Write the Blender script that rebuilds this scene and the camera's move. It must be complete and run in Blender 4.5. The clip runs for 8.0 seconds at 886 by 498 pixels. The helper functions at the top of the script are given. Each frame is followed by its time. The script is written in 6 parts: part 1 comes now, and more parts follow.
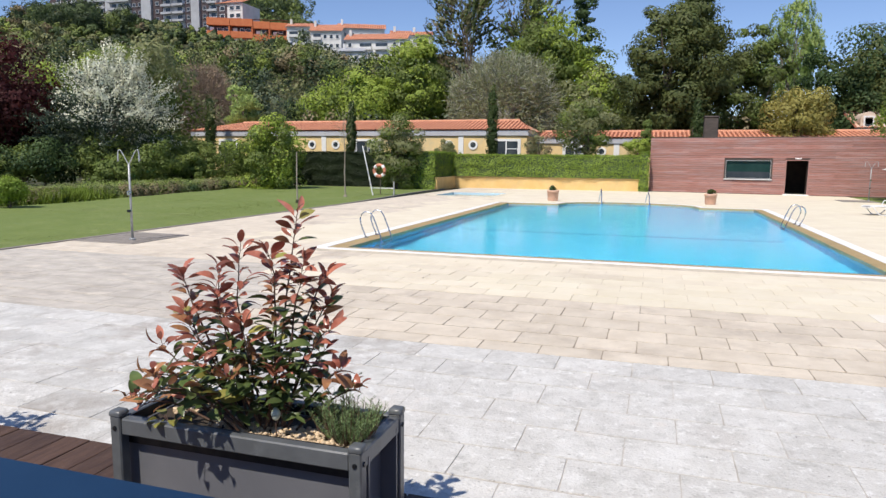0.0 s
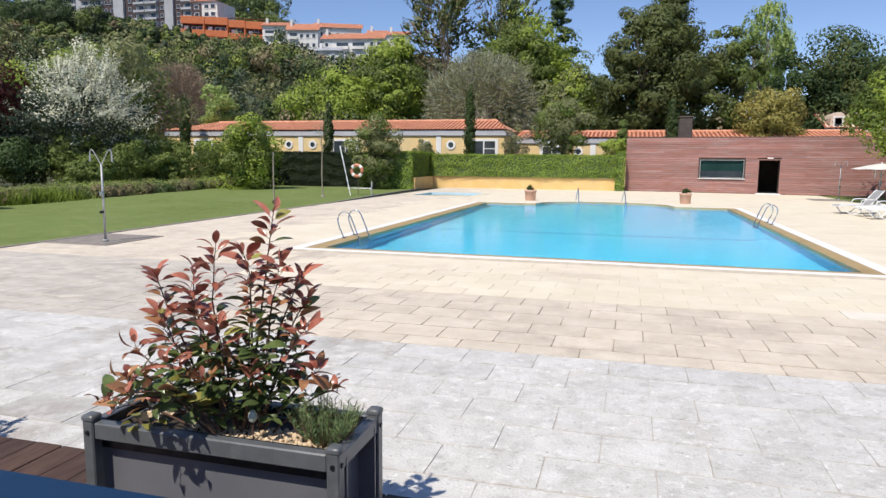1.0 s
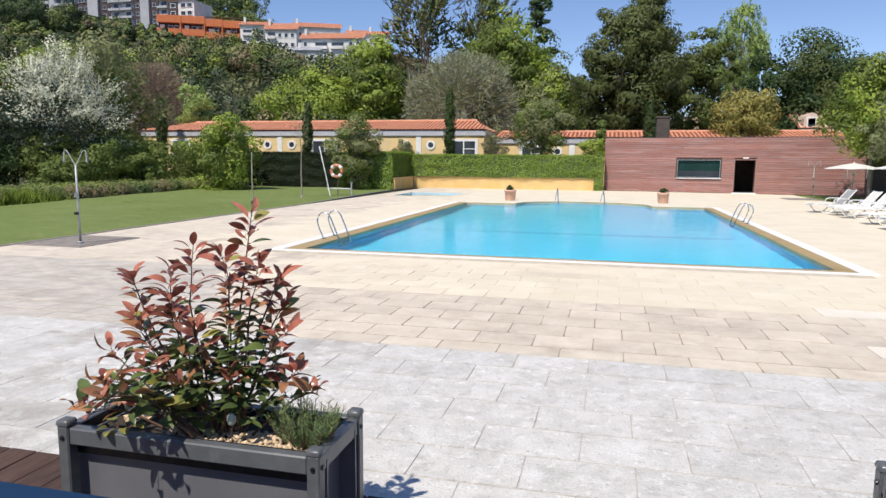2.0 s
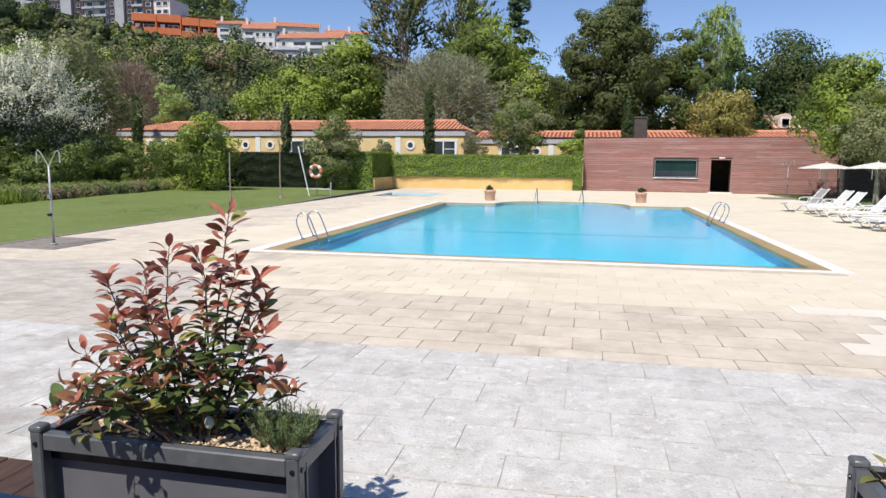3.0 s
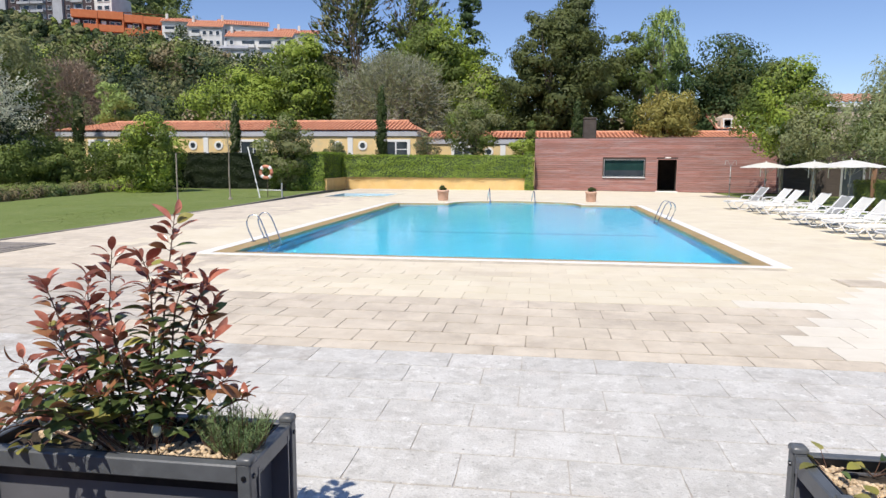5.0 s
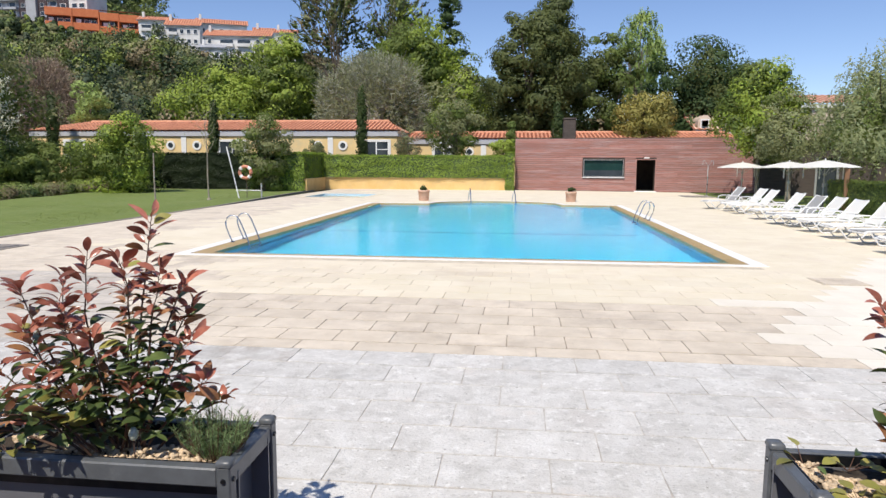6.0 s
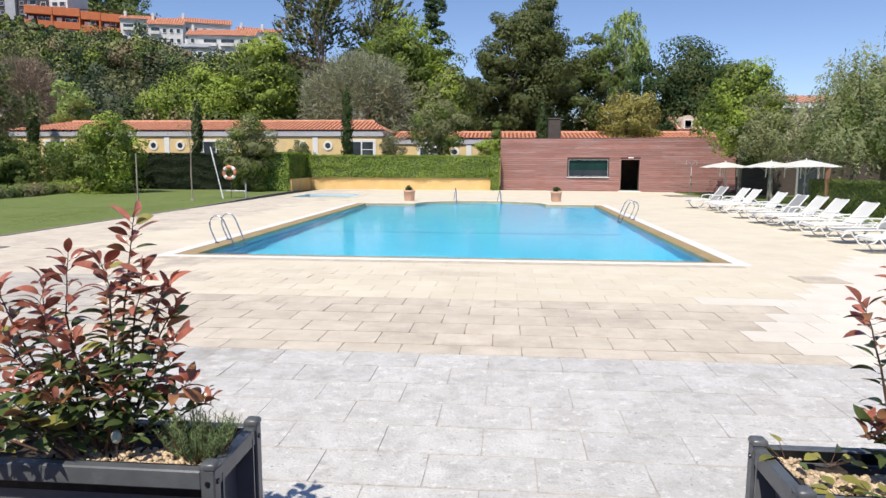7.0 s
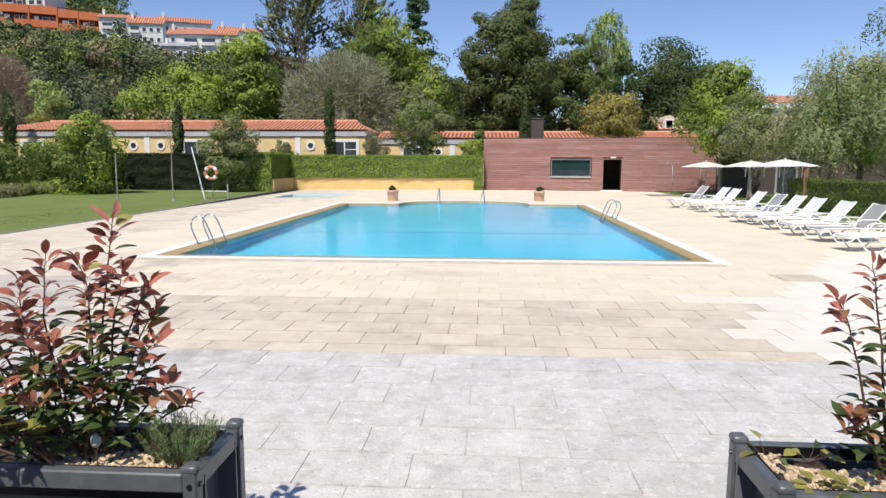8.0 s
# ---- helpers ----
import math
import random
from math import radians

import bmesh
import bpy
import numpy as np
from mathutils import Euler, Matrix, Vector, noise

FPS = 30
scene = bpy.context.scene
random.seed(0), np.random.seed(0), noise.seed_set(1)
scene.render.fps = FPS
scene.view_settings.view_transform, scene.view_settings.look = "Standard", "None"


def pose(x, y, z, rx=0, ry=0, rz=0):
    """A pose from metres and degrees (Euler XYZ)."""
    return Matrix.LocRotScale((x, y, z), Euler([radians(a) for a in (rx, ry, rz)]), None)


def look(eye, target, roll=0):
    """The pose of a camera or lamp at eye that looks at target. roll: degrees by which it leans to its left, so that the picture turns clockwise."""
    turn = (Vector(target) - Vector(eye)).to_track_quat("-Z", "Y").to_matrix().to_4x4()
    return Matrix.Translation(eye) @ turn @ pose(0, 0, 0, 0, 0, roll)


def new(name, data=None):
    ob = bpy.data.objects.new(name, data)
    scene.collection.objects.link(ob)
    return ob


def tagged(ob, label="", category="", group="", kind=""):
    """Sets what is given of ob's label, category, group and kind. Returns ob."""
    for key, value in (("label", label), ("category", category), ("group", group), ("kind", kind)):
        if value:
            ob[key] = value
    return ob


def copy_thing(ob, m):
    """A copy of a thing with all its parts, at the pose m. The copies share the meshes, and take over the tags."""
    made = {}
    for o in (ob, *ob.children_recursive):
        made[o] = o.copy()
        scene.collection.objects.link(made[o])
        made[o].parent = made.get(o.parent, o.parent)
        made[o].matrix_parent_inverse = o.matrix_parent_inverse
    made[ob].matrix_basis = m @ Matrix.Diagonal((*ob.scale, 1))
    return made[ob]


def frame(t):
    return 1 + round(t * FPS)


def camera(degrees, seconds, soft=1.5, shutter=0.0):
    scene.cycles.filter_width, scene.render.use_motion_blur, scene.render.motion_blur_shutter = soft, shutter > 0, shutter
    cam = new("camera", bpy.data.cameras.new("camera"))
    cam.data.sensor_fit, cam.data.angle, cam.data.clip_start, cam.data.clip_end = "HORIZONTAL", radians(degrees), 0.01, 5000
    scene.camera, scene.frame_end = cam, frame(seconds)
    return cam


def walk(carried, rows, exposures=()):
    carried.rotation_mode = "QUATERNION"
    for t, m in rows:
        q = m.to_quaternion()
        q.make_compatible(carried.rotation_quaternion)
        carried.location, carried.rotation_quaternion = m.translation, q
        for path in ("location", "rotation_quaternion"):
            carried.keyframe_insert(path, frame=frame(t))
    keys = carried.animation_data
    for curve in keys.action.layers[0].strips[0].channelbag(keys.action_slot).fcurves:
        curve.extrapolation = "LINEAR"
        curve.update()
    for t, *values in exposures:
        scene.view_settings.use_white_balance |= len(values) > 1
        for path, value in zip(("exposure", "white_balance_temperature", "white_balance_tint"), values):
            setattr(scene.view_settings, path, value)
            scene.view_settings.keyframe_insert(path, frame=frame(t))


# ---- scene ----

EXPOSURE = 0.18
cam = camera(67.39, 8.0, soft=1.45)
walk(cam, [
    (0.0, pose(-0.012, -0.020, 1.887, 82.42, -0.57, 17.47)),
    (0.5, pose(-0.012, -0.019, 1.887, 82.43, -0.54, 16.32)),
    (1.0, pose(-0.007, -0.020, 1.887, 82.43, -0.51, 15.58)),
    (1.5, pose(-0.005, -0.021, 1.889, 82.44, -0.48, 14.75)),
    (3.0, pose(-0.002, -0.016, 1.889, 82.48, -0.40, 12.14)),
    (3.5, pose(-0.000, -0.015, 1.888, 82.49, -0.37, 11.25)),
    (4.0, pose(0.001, -0.015, 1.887, 82.51, -0.35, 10.21)),
    (4.5, pose(0.004, -0.016, 1.888, 82.52, -0.28, 9.14)),
    (6.0, pose(0.005, -0.012, 1.886, 82.55, -0.26, 6.46)),
    (6.5, pose(0.006, -0.012, 1.886, 82.55, -0.23, 5.89)),
    (7.0, pose(0.007, -0.011, 1.885, 82.56, -0.20, 5.22)),
    (7.5, pose(0.008, -0.012, 1.885, 82.56, -0.15, 4.52)),
    (8.0, pose(0.010, -0.010, 1.884, 82.56, -0.13, 3.80)),
], exposures=[(0.0, EXPOSURE), (8.0, EXPOSURE)])

# ---- light ----
SUN_AZ = (-0.28, -0.96)      # horizontal direction towards the sun
SUN_EL = 55.0
world = bpy.data.worlds.new("sky")
scene.world = world
world.use_nodes = True
wn = world.node_tree.nodes
sky = wn.new("ShaderNodeTexSky")
sky.sky_type = "NISHITA"
sky.sun_disc = False
sky.sun_elevation = radians(SUN_EL)
sky.sun_rotation = math.atan2(SUN_AZ[0], SUN_AZ[1])
sky.air_density, sky.dust_density, sky.ozone_density = 1.0, 0.0, 1.8
sky.altitude = 900
wn["Background"].inputs["Strength"].default_value = 0.105
tint = wn.new("ShaderNodeMix")
tint.data_type, tint.blend_type = "RGBA", "MULTIPLY"
tint.inputs["Factor"].default_value = 1.0
tint.inputs[7].default_value = (0.95, 0.97, 1.13, 1)
world.node_tree.links.new(sky.outputs[0], tint.inputs[6])
world.node_tree.links.new(tint.outputs[2], wn["Background"].inputs["Color"])
sun = new("sun", bpy.data.lights.new("sun", "SUN"))
sun.data.energy, sun.data.angle, sun.data.color = 4.3, radians(0.55), (1.0, 0.925, 0.82)
ch = math.cos(radians(SUN_EL))
sun.matrix_world = look((SUN_AZ[0] * ch * 60, SUN_AZ[1] * ch * 60, math.sin(radians(SUN_EL)) * 60), (0, 0, 0))

rng = np.random.default_rng(7)


# ---- materials ----
def material(name, c1, c2=None, scale=6.0, rough=0.7, bump=0.0, bump_scale=40.0, metal=0.0, vary=0.0, by="", stain=None,
             stain_scale=0.7, stain_at=(0.5, 0.7), coat=0.0, thin=0.0, stretch=(1, 1, 1), spec=0.5, bump_dist=0.01, layers=()):
    """Two-tone noise at real-world scale, with larger stains, relief and per-piece variation."""
    m = bpy.data.materials.new(name)
    m.use_nodes = True
    t = m.node_tree
    n, l = t.nodes, t.links
    b = n["Principled BSDF"]
    geo = n.new("ShaderNodeNewGeometry")
    mp = n.new("ShaderNodeMapping")
    mp.inputs["Scale"].default_value = stretch
    l.new(geo.outputs["Position"], mp.inputs["Vector"])
    c2 = c2 or c1
    no = n.new("ShaderNodeTexNoise")
    no.inputs["Scale"].default_value, no.inputs["Detail"].default_value, no.inputs["Roughness"].default_value = scale, 5, 0.65
    l.new(mp.outputs[0], no.inputs["Vector"])
    ramp = n.new("ShaderNodeValToRGB")
    ramp.color_ramp.elements[0].position, ramp.color_ramp.elements[1].position = 0.35, 0.65
    ramp.color_ramp.elements[0].color, ramp.color_ramp.elements[1].color = (*c1, 1), (*c2, 1)
    l.new(no.outputs["Fac"], ramp.inputs[0])
    col = ramp.outputs[0]
    for stain, stain_scale, stain_at in ([(stain, stain_scale, stain_at)] if stain else []) + list(layers):
        ns = n.new("ShaderNodeTexNoise")
        ns.inputs["Scale"].default_value, ns.inputs["Detail"].default_value, ns.inputs["Roughness"].default_value = stain_scale, 8, 0.72
        l.new(mp.outputs[0], ns.inputs["Vector"])
        mr = n.new("ShaderNodeMapRange")
        mr.inputs["From Min"].default_value, mr.inputs["From Max"].default_value = stain_at
        l.new(ns.outputs["Fac"], mr.inputs["Value"])
        mx = n.new("ShaderNodeMix")
        mx.data_type = "RGBA"
        l.new(mr.outputs[0], mx.inputs["Factor"])
        l.new(col, mx.inputs[6])
        mx.inputs[7].default_value = (*stain, 1)
        col = mx.outputs[2]
    if vary:
        if by == "island":
            src = geo.outputs["Random Per Island"]
        else:
            src = n.new("ShaderNodeObjectInfo").outputs["Random"]
        mv = n.new("ShaderNodeMapRange")
        mv.inputs["To Min"].default_value, mv.inputs["To Max"].default_value = 1 - vary, 1 + vary
        l.new(src, mv.inputs["Value"])
        hs = n.new("ShaderNodeHueSaturation")
        l.new(mv.outputs[0], hs.inputs["Value"])
        l.new(col, hs.inputs["Color"])
        col = hs.outputs[0]
    l.new(col, b.inputs["Base Color"])
    b.inputs["Roughness"].default_value, b.inputs["Metallic"].default_value = rough, metal
    b.inputs["Coat Weight"].default_value = coat
    b.inputs["Specular IOR Level"].default_value = spec
    if bump:
        nb = n.new("ShaderNodeTexNoise")
        nb.inputs["Scale"].default_value, nb.inputs["Detail"].default_value = bump_scale, 4
        l.new(mp.outputs[0], nb.inputs["Vector"])
        bp = n.new("ShaderNodeBump")
        bp.inputs["Strength"].default_value, bp.inputs["Distance"].default_value = bump, bump_dist
        l.new(nb.outputs["Fac"], bp.inputs["Height"])
        l.new(bp.outputs[0], b.inputs["Normal"])
    if thin:
        tr = n.new("ShaderNodeBsdfTranslucent")
        l.new(col, tr.inputs["Color"])
        ms = n.new("ShaderNodeMixShader")
        ms.inputs[0].default_value = thin
        l.new(b.outputs[0], ms.inputs[1])
        l.new(tr.outputs[0], ms.inputs[2])
        l.new(ms.outputs[0], n["Material Output"].inputs["Surface"])
    return m


def leafy(name, c1, c2, vary=0.10, thin=0.33, scale=0.6, rough=0.6):
    c1, c2 = ((c[0] * 1.02, c[1], c[2] * 0.92) for c in (c1, c2))
    return material(name, c1, c2, scale=scale, rough=rough, vary=vary, by="island", thin=thin, spec=0.3)


M = {}
SPECKS = [((0.44, 0.43, 0.40), 7.0, (0.52, 0.65)), ((0.74, 0.73, 0.70), 9.0, (0.54, 0.65)), ((0.67, 0.66, 0.63), 3.2, (0.48, 0.67)), ((0.44, 0.428, 0.40), 2.4, (0.55, 0.69)), ((0.57, 0.51, 0.45), 0.8, (0.56, 0.70)), ((0.27, 0.255, 0.23), 24.0, (0.59, 0.67)), ((0.81, 0.795, 0.77), 15.0, (0.60, 0.68)), ((0.36, 0.345, 0.32), 55.0, (0.56, 0.66)), ((0.80, 0.785, 0.76), 80.0, (0.60, 0.70))]
M["slab_grey"] = material("grey_granite_slab", (0.535, 0.52, 0.488), (0.605, 0.59, 0.558), 3.0, 0.85, 0.8, 45, vary=0.06, layers=SPECKS, stain=(0.50, 0.455, 0.415), stain_scale=0.6, stain_at=(0.54, 0.72))
M["slab_worn"] = material("worn_grey_slab", (0.45, 0.44, 0.415), (0.56, 0.55, 0.52), 2.2, 0.88, 0.6, 45, vary=0.1, stain=(0.37, 0.335, 0.30), stain_scale=1.0, stain_at=(0.48, 0.62), layers=[SPECKS[0], SPECKS[2], SPECKS[5], SPECKS[7]])
M["slab_tan"] = material("weathered_sandstone_slab", (0.575, 0.50, 0.40), (0.69, 0.61, 0.50), 2.4, 0.85, 0.4, 70, vary=0.07, stain=(0.42, 0.36, 0.295), stain_scale=0.7, stain_at=(0.5, 0.72), layers=[((0.30, 0.25, 0.20), 22.0, (0.60, 0.72)), ((0.62, 0.56, 0.47), 3.5, (0.55, 0.7))])
M["slab_cream"] = material("cream_sandstone_slab", (0.695, 0.62, 0.47), (0.755, 0.685, 0.545), 1.2, 0.8, 0.25, 60, vary=0.035, stain=(0.64, 0.555, 0.44), stain_scale=0.45, stain_at=(0.50, 0.75), layers=[((0.58, 0.50, 0.40), 14.0, (0.62, 0.76))])
M["slab_mid"] = material("pale_sandstone_slab", (0.685, 0.605, 0.465), (0.745, 0.67, 0.535), 1.6, 0.82, 0.3, 60, vary=0.05, stain=(0.60, 0.52, 0.415), stain_scale=0.6, stain_at=(0.50, 0.74), layers=[((0.50, 0.43, 0.35), 14.0, (0.62, 0.76))])
M["slab_pale"] = material("pale_newer_slab", (0.735, 0.68, 0.575), (0.79, 0.74, 0.645), 1.5, 0.8, 0.25, 60, vary=0.04, stain=(0.66, 0.60, 0.51), stain_scale=0.5, stain_at=(0.52, 0.75), layers=[((0.60, 0.53, 0.45), 14.0, (0.62, 0.76))])
M["slab_dirty"] = material("grimy_sandstone_slab", (0.42, 0.385, 0.335), (0.55, 0.505, 0.445), 2.6, 0.88, 0.5, 50, vary=0.12, stretch=(1, 1.6, 1), stain=(0.33, 0.295, 0.255), stain_scale=0.8, stain_at=(0.48, 0.7), layers=[((0.60, 0.54, 0.46), 1.7, (0.52, 0.68))])
M["joint"] = material("brown_joint_mortar", (0.22, 0.18, 0.14), (0.42, 0.36, 0.285), 3, 0.95, 0.3, 80)
M["joint_grey"] = material("grey_joint_mortar", (0.36, 0.33, 0.295), (0.56, 0.53, 0.49), 2.5, 0.95, 0.3, 80)
M["joint_cream"] = material("cream_joint_mortar", (0.46, 0.395, 0.305), (0.64, 0.56, 0.44), 4, 0.95, 0.3, 80)
M["coping"] = material("white_coping_stone", (0.80, 0.79, 0.76), (0.86, 0.85, 0.82), 5, 0.6, 0.1, 60)
M["rim"] = material("ochre_pool_edge_tile", (0.42, 0.29, 0.12), (0.50, 0.36, 0.17), 4, 0.45, 0.1, 40, stain=(0.33, 0.23, 0.10))
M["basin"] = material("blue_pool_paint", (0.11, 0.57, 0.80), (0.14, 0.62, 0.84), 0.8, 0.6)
# the shade on pool walls and ledge is put into this deeper blue
M["basin_wall"] = material("shaded_blue_pool_wall_paint", (0.055, 0.40, 0.64), (0.075, 0.45, 0.70), 0.8, 0.6)
M["basin_pale"] = material("pale_blue_pool_paint", (0.40, 0.50, 0.55), (0.46, 0.56, 0.61), 0.8, 0.6)
M["basin_line"] = material("dark_blue_pool_tile", (0.04, 0.32, 0.54), (0.05, 0.36, 0.60), 3, 0.5)
M["lawn"] = material("mown_lawn", (0.145, 0.198, 0.038), (0.182, 0.236, 0.052), 0.8, 0.9, 0.6, 30, stain=(0.22, 0.26, 0.09), stain_scale=0.35, stain_at=(0.48, 0.75), bump_dist=0.05, layers=[((0.10, 0.14, 0.032), 19.0, (0.52, 0.66)), ((0.21, 0.25, 0.085), 11.0, (0.54, 0.68)), ((0.125, 0.175, 0.042), 7.0, (0.5, 0.66)), ((0.265, 0.295, 0.105), 1.6, (0.56, 0.72)), ((0.15, 0.21, 0.05), 1.1, (0.52, 0.7))])
M["grass"] = leafy("grass_blades", (0.17, 0.22, 0.058), (0.21, 0.262, 0.074), 0.12)
M["soil"] = material("dark_garden_soil", (0.045, 0.05, 0.022), (0.07, 0.075, 0.03), 0.4, 0.95, 0.6, 5, bump_dist=0.1)
M["edge"] = material("dark_stone_edging", (0.225, 0.20, 0.175), (0.30, 0.27, 0.24), 5, 0.9, 0.3, 40)
M["deck"] = material("dark_brown_deck_wood", (0.058, 0.031, 0.02), (0.105, 0.06, 0.039), 3.5, 0.6, 0.3, 30, vary=0.22, stretch=(8, 1, 8))
M["steel_grey"] = material("anthracite_painted_steel", (0.085, 0.092, 0.098), (0.115, 0.124, 0.133), 9, 0.33, 0.06, 90, stain=(0.20, 0.207, 0.215), stain_scale=5, stain_at=(0.58, 0.8))
M["panel_grey"] = material("grey_fibre_panel", (0.128, 0.131, 0.146), (0.15, 0.153, 0.168), 4, 0.3, 0.03, 60)
M["bolt"] = material("dark_bolt", (0.03, 0.035, 0.04), (0.05, 0.05, 0.055), 20, 0.35, metal=0.8)
M["pebble"] = material("beige_pebble", (0.46, 0.34, 0.21), (0.62, 0.49, 0.34), 30, 0.7, 0.2, 80, vary=0.35, by="island")
M["earth"] = material("dark_potting_soil", (0.03, 0.022, 0.016), (0.06, 0.045, 0.03), 20, 0.95, 0.8, 60)
M["egg"] = material("pale_green_glaze", (0.50, 0.55, 0.42), (0.62, 0.65, 0.54), 40, 0.3)
M["leaf_red"] = material("red_photinia_leaf", (0.32, 0.095, 0.062), (0.47, 0.19, 0.13), 14, 0.24, vary=0.45, thin=0.25)
M["leaf_bronze"] = material("bronze_photinia_leaf", (0.29, 0.13, 0.065), (0.42, 0.22, 0.105), 14, 0.27, vary=0.45, thin=0.25)
M["leaf_green"] = material("green_photinia_leaf", (0.07, 0.112, 0.032), (0.14, 0.18, 0.06), 14, 0.30, vary=0.4, thin=0.25)
M["leaf_yellow"] = material("yellow_green_leaf", (0.30, 0.30, 0.07), (0.38, 0.34, 0.10), 14, 0.4, vary=0.25, thin=0.3)
M["stem"] = material("reddish_brown_stem", (0.09, 0.045, 0.03), (0.14, 0.08, 0.05), 20, 0.7)
M["herb"] = leafy("grey_green_rosemary", (0.15, 0.235, 0.095), (0.27, 0.375, 0.18), 0.4)
M["blue"] = material("blue_lacquered_table", (0.004, 0.026, 0.07), (0.006, 0.031, 0.08), 3, 0.45)
M["steel"] = material("brushed_stainless_steel", (0.55, 0.56, 0.57), (0.65, 0.66, 0.67), 30, 0.25, metal=1.0)
M["galv"] = material("galvanised_grey_pipe", (0.34, 0.35, 0.35), (0.44, 0.45, 0.45), 20, 0.5, metal=0.4)
M["terracotta"] = material("pale_terracotta", (0.56, 0.33, 0.23), (0.64, 0.41, 0.30), 9, 0.85, 0.2, 60, stain=(0.55, 0.38, 0.28), stain_scale=4)
M["board"] = material("reddish_brown_timber_board", (0.275, 0.118, 0.095), (0.35, 0.172, 0.142), 1.6, 0.65, 0.3, 30, vary=0.16, stretch=(0.6, 6, 14), stain=(0.34, 0.25, 0.24), stain_scale=0.7, stain_at=(0.45, 0.7))
M["dark"] = material("dark_interior", (0.05, 0.033, 0.026), (0.075, 0.05, 0.04), 3, 0.8)
M["darkwood"] = material("dark_brown_clad_wall", (0.055, 0.042, 0.036), (0.085, 0.066, 0.055), 2, 0.75, 0.3, 20, stretch=(1, 1, 10))
M["yellow"] = material("ochre_yellow_render", (0.66, 0.44, 0.17), (0.74, 0.52, 0.23), 1.2, 0.9, 0.2, 30, stain=(0.58, 0.42, 0.20), stain_scale=0.8)
M["pale_yellow"] = material("pale_yellow_render", (0.72, 0.52, 0.24), (0.78, 0.58, 0.29), 0.8, 0.9, 0.2, 30, stain=(0.60, 0.50, 0.30), stain_scale=0.5)
M["peach"] = material("peach_render", (0.64, 0.50, 0.39), (0.71, 0.57, 0.45), 0.8, 0.9, 0.2, 30, stain=(0.56, 0.44, 0.35), stain_scale=0.5)
M["white"] = material("white_painted_render", (0.72, 0.71, 0.68), (0.80, 0.79, 0.76), 0.9, 0.85, 0.1, 30, stain=(0.62, 0.60, 0.56), stain_scale=0.6, stain_at=(0.55, 0.8))
M["white_paint"] = material("white_powder_coat", (0.76, 0.76, 0.75), (0.82, 0.82, 0.81), 6, 0.4)
M["sling"] = material("white_mesh_sling", (0.84, 0.83, 0.78), (0.88, 0.87, 0.83), 60, 0.75, 0.05, 300, thin=0.2)
M["sling_grey"] = material("grey_mesh_sling", (0.36, 0.36, 0.35), (0.44, 0.44, 0.43), 60, 0.75, 0.3, 300, thin=0.15)
M["canopy"] = material("off_white_umbrella_canvas", (0.78, 0.77, 0.73), (0.84, 0.83, 0.79), 6, 0.85, 0.1, 60, thin=0.25)
M["tile"] = material("orange_clay_roof_tile", (0.58, 0.25, 0.145), (0.69, 0.345, 0.215), 2.2, 0.85, 0.3, 20, stain=(0.34, 0.13, 0.07), stain_scale=1.3, stain_at=(0.5, 0.75))
# distance haze over the villa roofs is put into this paler tile colour
M["tile_pale"] = material("hazed_clay_roof_tile", (0.56, 0.34, 0.245), (0.66, 0.43, 0.32), 2.2, 0.85, 0.3, 20, stain=(0.42, 0.25, 0.18), stain_scale=1.3, stain_at=(0.5, 0.75))
M["tile_channel"] = material("grimy_channel_tile", (0.25, 0.085, 0.047), (0.34, 0.125, 0.07), 2.5, 0.9, 0.3, 20)
M["orange"] = material("orange_brick_facade", (0.55, 0.15, 0.055), (0.62, 0.20, 0.08), 1.0, 0.85)
M["town_white"] = material("weathered_white_facade", (0.62, 0.61, 0.59), (0.70, 0.69, 0.67), 0.5, 0.85, stain=(0.52, 0.51, 0.49), stain_scale=0.3)
M["brown"] = material("dark_brown_facade", (0.05, 0.037, 0.042), (0.08, 0.058, 0.062), 1.0, 0.85)
M["block_wall"] = material("weathered_grey_facade", (0.35, 0.36, 0.385), (0.43, 0.44, 0.465), 0.6, 0.85, stain=(0.28, 0.28, 0.295), stain_scale=0.3)
M["grey_wall"] = material("light_grey_render", (0.42, 0.42, 0.44), (0.49, 0.49, 0.51), 0.6, 0.85)
M["glass"] = material("dark_window_glass", (0.03, 0.04, 0.05), (0.05, 0.06, 0.07), 1, 0.08)
M["glass_green"] = material("dark_green_tinted_glass", (0.012, 0.035, 0.032), (0.018, 0.05, 0.045), 1, 0.06)
M["ring"] = material("orange_ring_buoy", (0.56, 0.20, 0.115), (0.64, 0.27, 0.17), 6, 0.5)
M["bark"] = material("grey_brown_bark", (0.09, 0.07, 0.05), (0.16, 0.13, 0.10), 6, 0.95, 0.6, 20, stretch=(1, 1, 0.3), bump_dist=0.03)
M["bark_pale"] = material("pale_bark", (0.22, 0.19, 0.15), (0.33, 0.29, 0.24), 6, 0.9, 0.5, 20, stretch=(1, 1, 0.3), bump_dist=0.03)
M["bark_warm"] = material("warm_brown_bark", (0.16, 0.085, 0.045), (0.27, 0.15, 0.085), 6, 0.9, 0.5, 20, stretch=(1, 1, 0.3), bump_dist=0.03)
M["twig"] = leafy("grey_bare_twig", (0.27, 0.285, 0.225), (0.37, 0.38, 0.31), 0.3, 0.0)
M["bark_grey"] = material("pale_grey_bark", (0.30, 0.29, 0.25), (0.42, 0.41, 0.36), 6, 0.9, 0.5, 20, stretch=(1, 1, 0.3), bump_dist=0.03)
